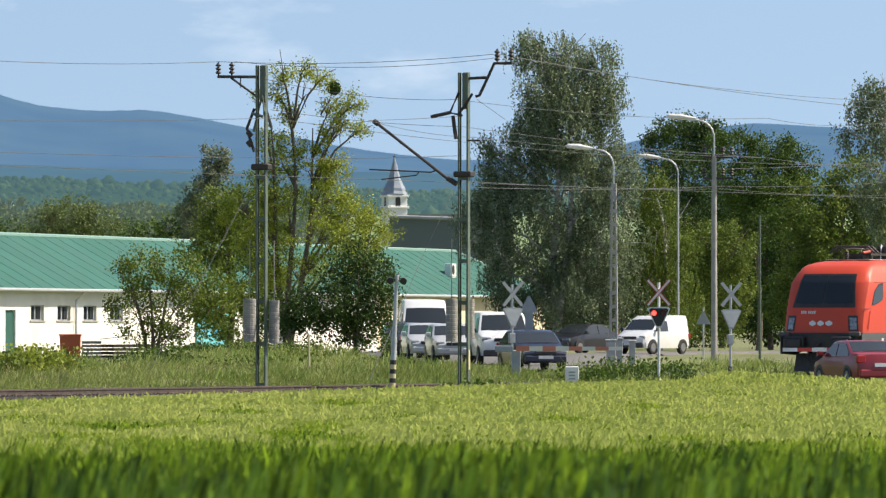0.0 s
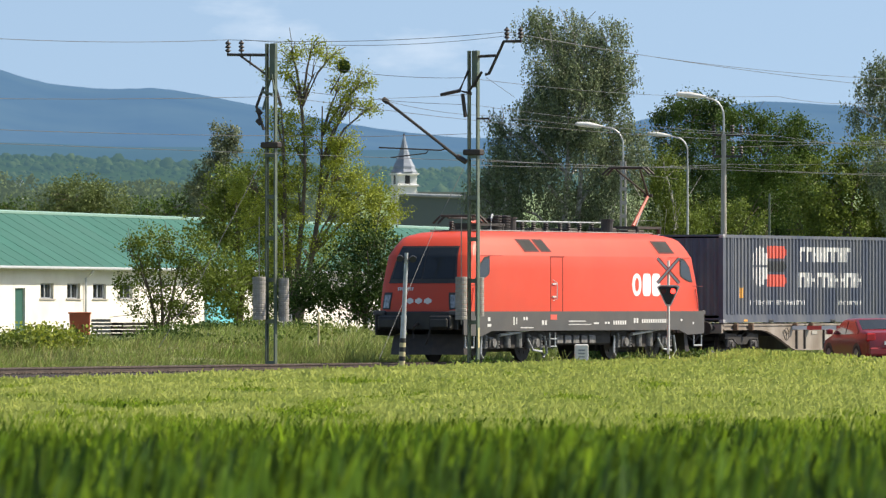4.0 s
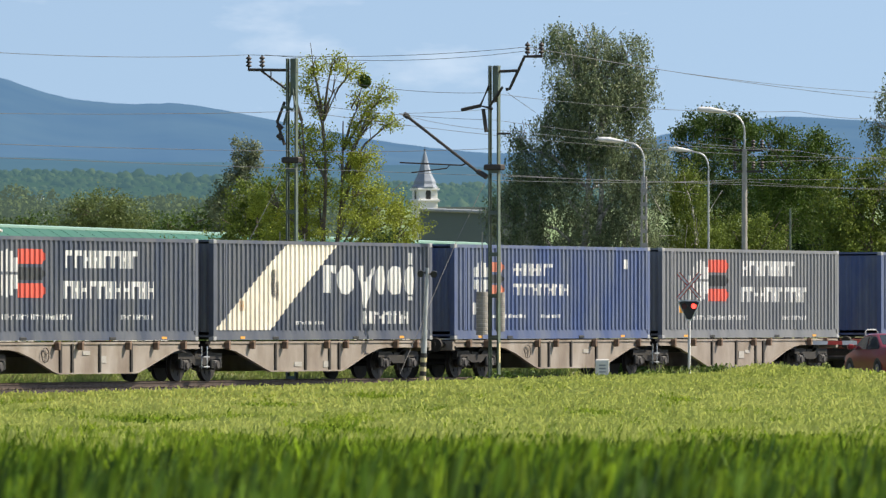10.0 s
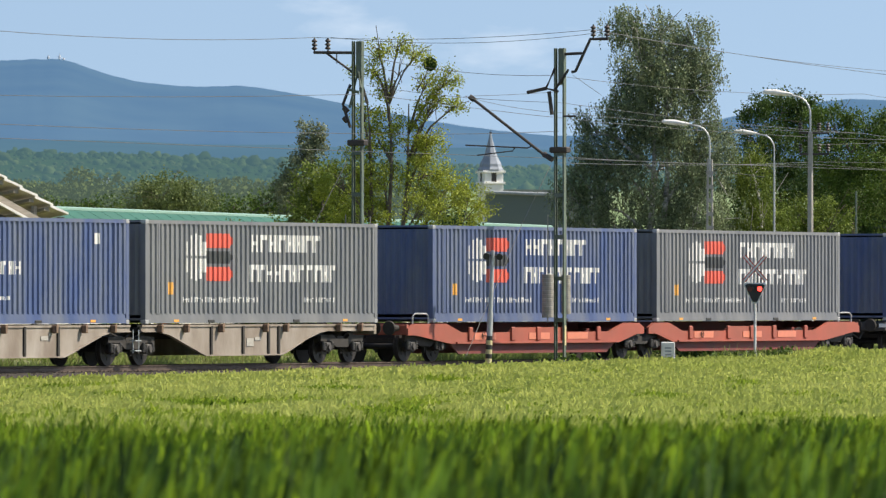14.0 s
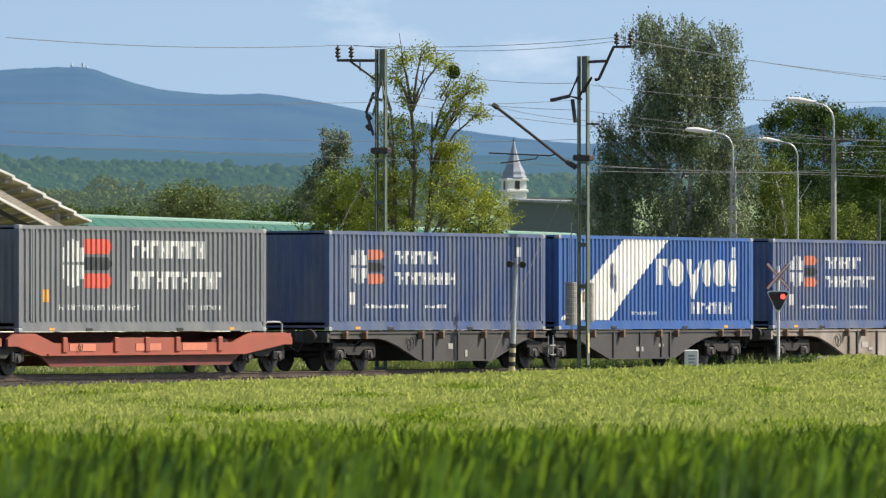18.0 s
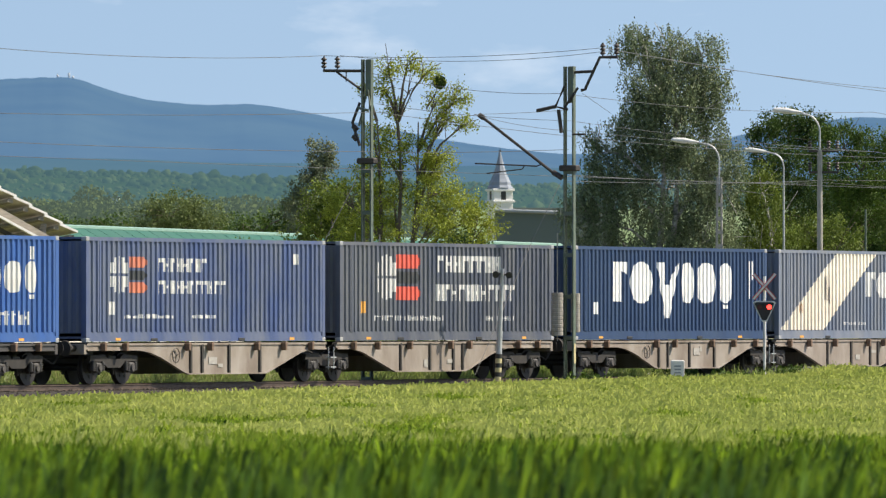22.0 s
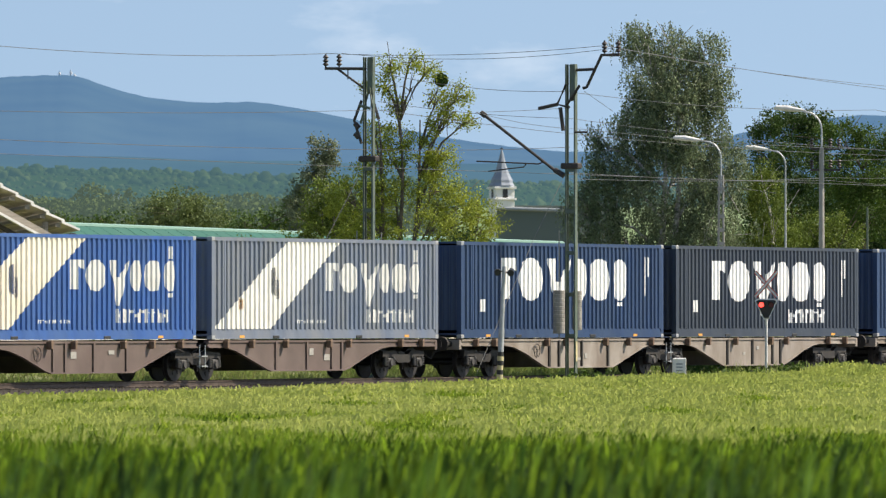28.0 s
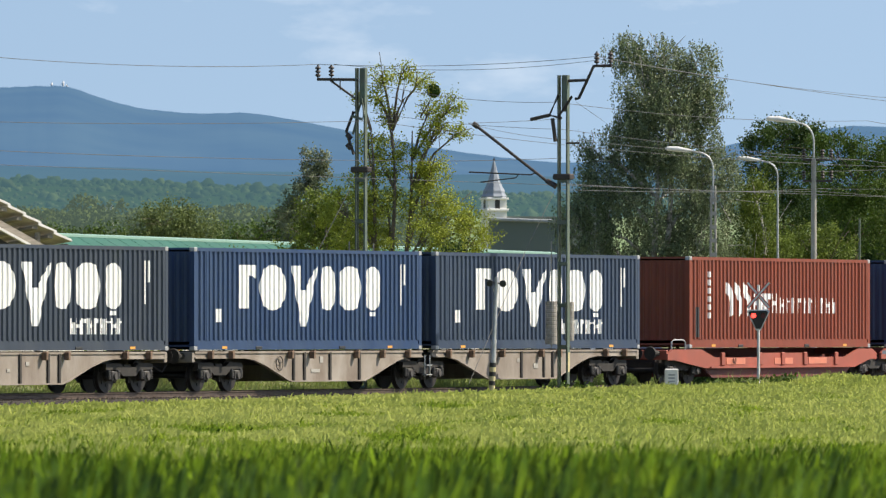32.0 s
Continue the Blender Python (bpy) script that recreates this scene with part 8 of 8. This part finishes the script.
def nest():
    p = ref(732, 127, 300)
    T = thing("mistletoe_ball", Matrix.Translation(p), "round dark tuft high in the acacia", "mistletoe")
    rng = np.random.default_rng(2)
    u = rng.normal(size=(900, 3))
    u /= np.linalg.norm(u, axis=1)[:, None]
    quads("tuft", leaf_quads(rng, u * (rng.uniform(0.3, 1, 900) ** 0.5 * 0.24)[:, None], 0.12, False), L_DARK, T)
    bm = B()
    tube(bm, [(-0.5, 0, -1.0), (-0.2, 0, -0.5), (0, 0, 0)], [0.03, 0.02, 0.015], 6)
    part("stalk", bm, M_BARK, T)


nest()

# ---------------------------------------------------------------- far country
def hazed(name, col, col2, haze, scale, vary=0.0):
    """Far slopes and foliage, with the haze of bright air put in as a glow."""
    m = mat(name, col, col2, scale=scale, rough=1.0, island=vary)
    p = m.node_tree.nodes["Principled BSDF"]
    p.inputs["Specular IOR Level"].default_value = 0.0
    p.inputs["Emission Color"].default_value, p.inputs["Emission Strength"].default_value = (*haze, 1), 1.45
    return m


# the mountain's blue is air haze, given as emission
M_MOUNTAIN = hazed("haze_blue_mountain", (0.022, 0.034, 0.03), (0.010, 0.018, 0.02), (0.046, 0.100, 0.190), 0.012)
# woods: dark green base, distance haze added as blue-green emission
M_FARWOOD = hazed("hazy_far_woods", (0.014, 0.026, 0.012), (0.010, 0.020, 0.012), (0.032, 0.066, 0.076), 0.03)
M_MEADOWFAR = mat("far_meadow", (0.16, 0.24, 0.10), (0.14, 0.2, 0.09), scale=0.01, rough=1.0)


def far_sheet(name, d0, d1, px0, px1, nx, ny, top, bump, bsize, material, label, category):
    verts, faces = [], []
    for j in range(ny + 1):
        f = j / ny
        d = d0 + (d1 - d0) * f
        for i in range(nx + 1):
            px = px0 + (px1 - px0) * i / nx
            x = (px - 784) / UNIT * d
            zt = EYE.z + (550 - top(px)) / UNIT * d1
            z = -3 + (zt + 3) * math.sin(f * math.pi / 2) ** 0.9
            if bump:
                v = Vector((x / bsize, d / bsize / 2.2, 0))
                dd, _ = noise.voronoi(v)
                z += bump * (1 - min(1.2, dd[0] * 1.1)) * f ** 0.3 + bump * 0.7 * noise.noise(v * 0.25)
            verts.append((x, d, z))
    k = nx + 1
    for j in range(ny):
        for i in range(nx):
            faces.append((j * k + i, j * k + i + 1, (j + 1) * k + i + 1, (j + 1) * k + i))
    return tagged(raw(name, verts, faces, material, smooth=True), label, category, kind="structure")


RIDGE = [(-250, 150), (-60, 127), (0, 124), (85, 122), (150, 147), (215, 163), (310, 172), (405, 169), (500, 185), (600, 205), (760, 236), (870, 250), (960, 258), (1150, 250), (1350, 205), (1480, 192), (1620, 200), (1800, 215)]


def ridge_top(px):
    # smooth interpolation between the named heights
    v = sum(lerp_table(px + o, RIDGE) for o in (-24, -12, 0, 12, 24)) / 5
    return v + 1.2 * noise.noise(Vector((px * 0.05, 1, 0))) + 0.8 * noise.noise(Vector((px * 0.2, 7, 0)))


def wood_top(px):
    return 272 + 0.03 * max(0, px) + 7 * noise.noise(Vector((px * 0.008, 3, 0)))


far_sheet("backdrop_mountain", 3700, 4750, -260, 1820, 240, 30, ridge_top, 0, 1, M_MOUNTAIN, "long wooded mountain on the horizon, blue haze in its colour", "mountain")
# the foothill's blue is haze glow too, over a dark green base
far_sheet("backdrop_foothill", 3100, 3650, -260, 1820, 200, 16, lambda px: 262 + 0.02 * px + 10 * noise.noise(Vector((px * 0.004, 9, 0))), 0, 1, hazed("haze_blue_foothill", (0.022, 0.036, 0.026), (0.012, 0.022, 0.02), (0.034, 0.080, 0.140), 0.01), "hazy blue foothill before the mountain", "hill")
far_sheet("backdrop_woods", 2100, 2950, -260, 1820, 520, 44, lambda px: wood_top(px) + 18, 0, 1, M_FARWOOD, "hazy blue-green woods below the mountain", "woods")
# the olive woods get a weaker haze glow in their material
far_sheet("backdrop_near_woods", 1150, 1500, -260, 760, 300, 20, lambda px: 358 + 14 * noise.noise(Vector((px * 0.01, 5, 0))) + 8, 0, 1, hazed("hazed_olive_woods", (0.03, 0.04, 0.016), (0.022, 0.032, 0.016), (0.030, 0.045, 0.042), 0.05), "olive-green woods beyond the village", "woods")
far_sheet("backdrop_meadow", 1800, 2080, 560, 1820, 60, 6, lambda px: 352, 0, 1, M_MEADOWFAR, "pale meadow beside the church", "meadow")


def far_crowns(name, d0, d1, px0, px1, top, step, size, quad, per, material, label):
    """Tree crowns of leafy clumps over a wooded slope."""
    rng = np.random.default_rng(31)
    rows, out = 17, []
    for j in range(rows):
        g = 0.02 + 0.98 * j / (rows - 1)
        px = px0 + rng.uniform(0, step)
        while px < px1:
            f = max(0.0, min(1.0, g + rng.uniform(-0.05, 0.05)))
            d = d0 + (d1 - d0) * f
            x = (px - 784) / UNIT * d
            zt = EYE.z + (550 - top(px)) / UNIT * d1
            z = -3 + (zt + 3) * math.sin(f * math.pi / 2) ** 0.9
            r = size * rng.uniform(0.6, 1.4)
            c = rng.normal(size=(per, 3))
            c /= np.linalg.norm(c, axis=1)[:, None]
            c[:, 2] = np.abs(c[:, 2])
            c *= (rng.uniform(0.75, 1.05, per) * r)[:, None] * np.array([1, 0.7, rng.uniform(0.75, 1.15)])
            out.append(leaf_quads(rng, c + np.array([x, d - 4, z + rng.uniform(-1, 0.6) * size * 0.6]), quad * r / size, False))
            px += step * rng.uniform(0.5, 1.5)
    return tagged(quads(name, np.concatenate(out), material), label, "woods", kind="stuff")


# crowns glow faintly, the haze before them being part of the material
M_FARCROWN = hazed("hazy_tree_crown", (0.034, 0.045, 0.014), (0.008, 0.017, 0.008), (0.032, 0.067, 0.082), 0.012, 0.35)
M_MIDCROWN = hazed("hazed_olive_crown", (0.075, 0.095, 0.03), (0.055, 0.08, 0.03), (0.032, 0.047, 0.042), 0.05, 0.2)


def wooded_slope(name, d0, d1, px0, px1, top, rows, step, size, material, label):
    """Rounded crowns, one behind the other up a slope, each with an uneven dome."""
    rng = np.random.default_rng(31)
    verts, faces = [], []
    seg, lev = 7, 3
    ring = [[(math.cos(2 * math.pi * (k + o) / seg), math.sin(2 * math.pi * (k + o) / seg)) for k in range(seg)] for o in (0, 0.5)]
    for j in range(rows):
        px = px0 + rng.uniform(0, step)
        while px < px1:
            f = max(0.0, min(1.0, 0.02 + 0.98 * j / (rows - 1) + rng.normal() * 0.05))
            d = d0 + (d1 - d0) * f
            x = (px - 784) / UNIT * d
            zt = EYE.z + (550 - top(px)) / UNIT * d1
            z = -3 + (zt + 3) * math.sin(f * math.pi / 2) ** 0.9 - size * rng.uniform(0.2, 1.0)
            r, h, b = size * min(2.0, 0.75 * math.exp(rng.normal() * 0.42)), rng.uniform(0.6, 1.2), len(verts)
            w = r * rng.uniform(0.65, 1.2, (lev, seg))
            for q in range(lev):
                e = q / lev * math.pi / 2
                ce, se = math.cos(e), math.sin(e) * h
                verts += [(x + w[q, k] * ring[q % 2][k][0] * ce, d - 4 + w[q, k] * ring[q % 2][k][1] * ce, z + w[q, k] * se) for k in range(seg)]
            verts.append((x, d - 4, z + r * h))
            for q in range(lev - 1):
                for k in range(seg):
                    faces.append((b + q * seg + k, b + q * seg + (k + 1) % seg, b + (q + 1) * seg + (k + 1) % seg, b + (q + 1) * seg + k))
            faces += [(b + (lev - 1) * seg + k, b + (lev - 1) * seg + (k + 1) % seg, b + lev * seg) for k in range(seg)]
            px += step * rng.uniform(0.5, 1.5)
    return tagged(raw(name, verts, faces, material, smooth=True), label, "woods", kind="stuff")


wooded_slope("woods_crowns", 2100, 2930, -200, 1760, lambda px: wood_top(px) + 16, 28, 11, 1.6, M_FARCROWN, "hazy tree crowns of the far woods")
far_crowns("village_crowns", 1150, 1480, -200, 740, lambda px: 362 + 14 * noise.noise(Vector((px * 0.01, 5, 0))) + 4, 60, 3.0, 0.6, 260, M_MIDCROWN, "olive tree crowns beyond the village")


def mountain_masts():
    d = 4740
    for px, h in ((56, 11), (76, 14), (83, 9)):
        p = ref(px, ridge_top(px), d)
        T = thing("radio_mast", Matrix.Translation(p), "slim radio mast on the mountain ridge", "mast", "radio masts")
        bm = B()
        hh = h / UNIT * d
        tube(bm, [(0, 0, -2), (0, 0, hh)], [0.9, 0.35], 6)
        part("shaft", bm, M_WHITE, T)
        bm = B()
        tube(bm, [(0, 0, hh * 0.55), (0, 0, hh * 0.75)], 0.9, 8)
        part("gallery", bm, M_WHITE, T)


mountain_masts()

# ---------------------------------------------------------------- crops and grass
L_EAR = mat("ripening_barley_ear", (0.47, 0.51, 0.145), (0.37, 0.43, 0.10), scale=0.09, rough=0.8, island=0.05, translucent=0.5)
# the dark second green stands in for shade in the hollows between tufts
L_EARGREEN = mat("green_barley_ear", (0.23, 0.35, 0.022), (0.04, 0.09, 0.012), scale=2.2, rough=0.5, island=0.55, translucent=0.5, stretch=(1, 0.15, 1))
L_EARMID = mat("yellow_green_barley_ear", (0.30, 0.39, 0.045), (0.20, 0.29, 0.03), scale=0.25, rough=0.65, island=0.12, translucent=0.5, stretch=(1, 0.2, 1))
# nearest ears: shade deep in the crop painted as a darker green
L_EARSHADE = mat("shade_dark_barley_ear", (0.11, 0.20, 0.02), (0.018, 0.046, 0.014), scale=2.2, rough=0.5, island=0.6, translucent=0.45, stretch=(1, 0.15, 1))
L_BLADEMID = mat("green_barley_blade", (0.20, 0.27, 0.04), (0.13, 0.19, 0.025), scale=0.3, rough=0.7, island=0.15, translucent=0.35)
L_BLADE = mat("barley_blade", (0.46, 0.50, 0.14), (0.37, 0.43, 0.10), scale=0.3, rough=0.8, island=0.05, translucent=0.35)
# almost black: the shade low between the stalks is in this colour
L_BLADESHADE = mat("shade_dark_barley_blade", (0.014, 0.036, 0.014), (0.008, 0.023, 0.016), scale=0.6, rough=0.5, island=0.5, translucent=0.3)
L_GRASS = mat("meadow_grass", (0.19, 0.27, 0.06), (0.31, 0.34, 0.12), scale=0.6, rough=0.7, island=0.4, translucent=0.3)
L_STRAW = mat("dry_grass", (0.30, 0.27, 0.12), (0.24, 0.24, 0.10), scale=0.5, rough=0.8, island=0.3, translucent=0.25)


def blades(rng, pts, h, w, lean, root=0.0, turn=math.pi, loose=0.16):
    """Upright tapered blades: (n, 4, 3). pts: (n, 3) feet."""
    n = len(pts)
    a = rng.uniform(-turn, turn, n)
    side = np.stack([np.cos(a), np.sin(a), np.zeros(n)], 1)
    hh = (h * rng.uniform(0.75, 1.15, n))[:, None]
    ww = (w * rng.uniform(0.7, 1.3, n))[:, None]
    ln = np.stack([lean * 0.8 + rng.normal(size=n) * loose, rng.normal(size=n) * loose, np.ones(n)], 1)
    base, tip = pts + np.array([0, 0, root]), pts + ln * hh
    mid = base + (tip - base) * 0.55
    return np.stack([base - side * ww * 0.35, base + side * ww * 0.35, mid * 0.25 + tip * 0.75 + side * ww * 0.5, tip - side * ww * 0.1], axis=1)


def gz_np(x, y):
    return np.array([gz(float(a), float(b)) for a, b in zip(x, y)])


def crop():
    """The field in strips, nearest first; the near ones in four patches each, which lean apart in the wind."""
    rng = np.random.default_rng(11)
    cuts = [30, 34, 39, 45, 54, 70, 92, 120, 155, 200, 262]
    out = []
    wide = 0.066
    for i, (a, b) in enumerate(zip(cuts, cuts[1:])):
        patches = 4 if i < 4 else 1
        for q in range(patches):
            s0, s1 = -wide + 2 * wide * q / patches, -wide + 2 * wide * (q + 1) / patches
            n = int((s1 - s0) * (b * b - a * a) / 2 * [95, 95, 95, 95, 95, 95, 85, 70, 64, 52][i])
            y = np.sqrt(rng.uniform(a * a, b * b, n))
            x = rng.uniform(s0, s1, n) * y
            dx, dy = x - C0.x, y - C0.y
            w = dx * TS - dy * TC
            u = dx * TC + dy * TS
            edge = 6.4 + np.where(u > 8, 1.4, 0) + np.array([0.5 * noise.noise(Vector((k * 0.4, 0, 0))) for k in u])
            rd = np.array([road_at(float(p), float(r))[0] if r > 210 else 99 for p, r in zip(x, y)])
            keep = (w > edge) & (rd > 4.2)
            # tufts and hollows, plainer on this side
            eared = np.ones(n, bool)
            if b < 130:
                tuft = np.array([noise.noise(Vector((p * 4.5, r * 0.22, 2))) + 0.6 * noise.noise(Vector((p * 1.2, r * 0.1, 7))) for p, r in zip(x, y)])
                eared = rng.random(n) < np.clip(0.42 + 2.3 * tuft, 0.03, 1)
            x, y, eared = x[keep], y[keep], eared[keep]
            k = len(x)
            foot = np.stack([x, y, gz_np(x, y)], 1)
            big = 1.0 if b < 130 else 1.0 + (b - 130) / 170
            drift = np.array([noise.noise(Vector((p * 0.5, r * 0.08, 4))) for p, r in zip(x, y)])
            thin = np.array([noise.noise(Vector((p * 4.5, r * 0.3, 9))) for p, r in zip(x, y)])
            # riper towards the line, greener and more uneven on this side, its shade put into darker colours
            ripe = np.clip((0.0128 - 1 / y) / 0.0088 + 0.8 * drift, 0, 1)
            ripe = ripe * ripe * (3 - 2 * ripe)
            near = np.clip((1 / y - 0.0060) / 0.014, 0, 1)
            top = 0.64 + (0.02 + 0.06 * near) * rng.exponential(1.0, k) + (0.04 + 0.2 * near) * drift - near * 1.0 * np.clip(thin, 0, 1)
            top = np.minimum(top, 0.9)
            ear_len = np.where(near > 0, 0.2 + 0.05 * near, 0.2)
            ef = foot + np.stack([rng.normal(size=k) * 0.04, rng.normal(size=k) * 0.04, top - ear_len], 1)
            stage = ripe + rng.normal(size=k) * 0.09
            is_ripe, is_mid = stage > 0.62, (stage > 0.25) & (stage <= 0.62)
            # more of the nearest ears take the colour with shade in it
            is_shaded = ~is_ripe & ~is_mid & (rng.random(k) < np.clip((1 / y - 0.0165) / 0.012, 0, 0.8))
            fresh = ~is_ripe & ~is_mid & ~is_shaded
            T = thing("barley_strip", Matrix.Translation((0, 0, 0)), "strip of green barley with pale bending ears", "barley", "strips of barley", "stuff")
            for sel, m, nm, lb in ((is_ripe & eared, L_EAR, "ripe_ears", "pale yellow-green bearded ears"), (is_mid & eared, L_EARMID, "turning_ears", "yellow-green bearded ears"), (fresh & eared, L_EARGREEN, "green_ears", "fresh green bearded ears"), (is_shaded & eared, L_EARSHADE, "deep_green_ears", "deep green ears with shade put into their colour")):
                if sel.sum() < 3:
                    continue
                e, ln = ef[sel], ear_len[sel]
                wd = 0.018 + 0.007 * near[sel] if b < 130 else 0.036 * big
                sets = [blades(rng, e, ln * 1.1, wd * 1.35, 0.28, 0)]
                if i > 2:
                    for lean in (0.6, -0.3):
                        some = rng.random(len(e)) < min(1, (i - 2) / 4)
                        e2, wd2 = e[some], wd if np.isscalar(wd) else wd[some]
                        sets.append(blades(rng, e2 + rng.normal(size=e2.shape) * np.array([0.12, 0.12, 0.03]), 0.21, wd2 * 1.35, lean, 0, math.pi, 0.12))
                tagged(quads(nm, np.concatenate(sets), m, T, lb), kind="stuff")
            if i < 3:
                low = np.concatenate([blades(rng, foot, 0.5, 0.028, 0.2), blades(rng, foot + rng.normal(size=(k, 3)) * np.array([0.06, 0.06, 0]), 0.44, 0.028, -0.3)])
                tagged(quads("stalks", low, L_BLADESHADE, T, "green stalks and blades with shade in their dark colour"), kind="stuff")
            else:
                for sel, m in ((is_ripe, L_BLADE), (is_mid, L_BLADEMID), (~is_ripe & ~is_mid, L_BLADESHADE)):
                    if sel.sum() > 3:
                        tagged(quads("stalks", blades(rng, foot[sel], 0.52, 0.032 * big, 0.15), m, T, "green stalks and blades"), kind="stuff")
            out.append((T, (a + b) / 2, i * 1.3 + q * 1.9))
    return out


BARLEY = crop()


def meadow():
    rng = np.random.default_rng(21)

    def area(n, us, ws, h, wd, test=None):
        u, w = rng.uniform(*us, n), rng.uniform(*ws, n)
        x, y = C0.x + u * TC + w * TS, C0.y + u * TS - w * TC
        keep = np.array([road_at(float(p), float(q))[0] > 3.25 for p, q in zip(x, y)])
        keep &= np.array([noise.noise(Vector((p * 0.4, q * 0.2, 2))) > -0.35 for p, q in zip(x, y)])
        x, y = x[keep], y[keep]
        hh = h * (0.5 + 1.5 * np.array([abs(noise.noise(Vector((p * 0.5, q * 0.25, 6)))) for p, q in zip(x, y)])) * rng.uniform(0.5, 1.2, len(x))
        return blades(rng, np.stack([x, y, gz_np(x, y)], 1), hh, wd, 0.25, 0, math.pi, 0.45)

    far = np.concatenate([area(40000, (-45, 26), (-9, -2.9), 0.30, 0.028), area(36000, (-55, 40), (-22, -9), 0.34, 0.03), area(9000, (26, 60), (-14, -3), 0.35, 0.035), area(9000, (8, 28), (-9, -2.8), 0.55, 0.03)])
    tagged(quads("meadow_grass", far, L_GRASS), "rough meadow grass between the rails and the road", "grass", kind="stuff")
    dry = np.concatenate([area(5200, (-45, 26), (-12, -2.6), 0.5, 0.02), area(2000, (-6, 40), (2.6, 6.5), 0.45, 0.02)])
    tagged(quads("dry_grass", dry, L_STRAW), "pale dry grass stems beside the line", "grass", kind="stuff")
    near = np.concatenate([area(7000, (-45, 8), (3.4, 6.4), 0.2, 0.03), area(16000, (9, 46), (2.3, 7.9), 0.5, 0.032)])
    tagged(quads("verge_grass", near, L_GRASS), "tall green verge grass along the field", "grass", kind="stuff")


meadow()


def weeds(px, dist, n, h, spread, seed, leaf, label):
    rng = np.random.default_rng(seed)
    x, y = bearing(px, dist)
    T = thing("weed_clump", Matrix.Translation((x, y, gz(x, y))), label, "weeds", "weed clumps")
    p = rng.normal(size=(n, 3)) * np.array([spread, spread, 0.3 * h]) + np.array([0, 0, h * 0.5])
    p[:, 2] = np.clip(p[:, 2], 0.02, h * 1.2)
    tagged(quads("leaves", leaf_quads(rng, p, 0.11, False), leaf, T), kind="stuff")
    tagged(quads("stems", blades(rng, np.stack([rng.normal(size=40) * spread, rng.normal(size=40) * spread, np.zeros(40)], 1), h, 0.012, 0.0), L_GRASS, T), kind="stuff")


for px, dist, n, h, sp, sd in ((1250, 249, 700, 0.55, 0.35, 1), (1275, 250, 600, 0.5, 0.3, 2), (1300, 250, 500, 0.45, 0.3, 3), (1352, 252, 600, 0.5, 0.25, 4), (1225, 249, 500, 0.5, 0.3, 5), (985, 241, 500, 0.55, 0.35, 6), (1010, 242, 400, 0.45, 0.4, 7), (940, 241, 350, 0.4, 0.25, 8), (1180, 262, 600, 0.6, 0.5, 9), (1240, 264, 700, 0.7, 0.5, 10), (1290, 266, 600, 0.6, 0.5, 11), (1205, 268, 500, 0.5, 0.6, 12), (1330, 268, 600, 0.6, 0.5, 13)):
    weeds(px, dist, n, h, sp, sd, L_GREEN, "leafy green weeds beside the line")
rw = random.Random(8)
for k in range(20):
    weeds(rw.uniform(395, 880), rw.uniform(258, 290), 240, rw.uniform(0.2, 0.5), rw.uniform(0.3, 0.9), 40 + k, (L_GREEN, L_DARK, L_OLIVE)[k % 3], "rough green weeds on the grassy bank")
for k, px in enumerate((152, 176, 196, 222, 246)):
    weeds(px, 246 + k, 900, 0.7 + 0.1 * (k % 2), 0.4, 80 + k, L_ACACIA if k % 2 else L_OLIVE, "yellow-green garden shrub beside the yard")


# ---------------------------------------------------------------- what moves
def motions():
    for ob, off, z in MOVERS:
        rows = [(t, TRACK @ Matrix.Translation((run_of_train(t) + off, 0, z))) for t in range(0, 33)]
        walk(ob, rows)
    for ob, rows in DRIVE:
        walk(ob, [(t, Matrix.Translation(van_place(px, d)) @ Matrix.Rotation(toward(a), 4, "Z")) for t, px, d, a in rows])
    # wheels roll while their vehicle is near
    for ob, r, at in WHEELS:
        off = next(o for v, o, _ in MOVERS if v == ob.parent.parent) + ob.parent.location.x + at.x
        step, rows, t = (2 if r > 0.5 else 1) / FPS, [], 0.0
        times = [k * step for k in range(int(32 / step) + 1) if -36 < run_of_train(k * step) + off < 48]
        if not times:
            continue
        for t in sorted({0.0, *times, 32.0}):
            c = min(max(t, times[0]), times[-1])
            rows.append((t, Matrix.Translation(at) @ Matrix.Rotation((run_of_train(c) - run_of_train(times[0])) / r, 4, "Y")))
        walk(ob, rows)
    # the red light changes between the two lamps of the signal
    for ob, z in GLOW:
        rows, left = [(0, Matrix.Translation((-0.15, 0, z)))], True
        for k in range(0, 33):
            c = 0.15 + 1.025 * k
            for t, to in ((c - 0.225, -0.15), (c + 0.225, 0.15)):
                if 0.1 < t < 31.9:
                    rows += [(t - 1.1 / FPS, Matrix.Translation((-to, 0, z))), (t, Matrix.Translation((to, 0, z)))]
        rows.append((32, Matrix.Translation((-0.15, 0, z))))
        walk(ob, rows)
    # barley leans in the gusts
    for ob, d, ph in BARLEY:
        k = min(0.05, 0.018 + 0.0004 * d)
        walk(ob, [(t, Matrix.Translation((k * math.sin(t * 1.9 + ph) + 0.6 * k * math.sin(t * 3.1 + ph * 0.8), 0, 0))) for t in np.arange(0, 32.1, 0.5)])


motions()
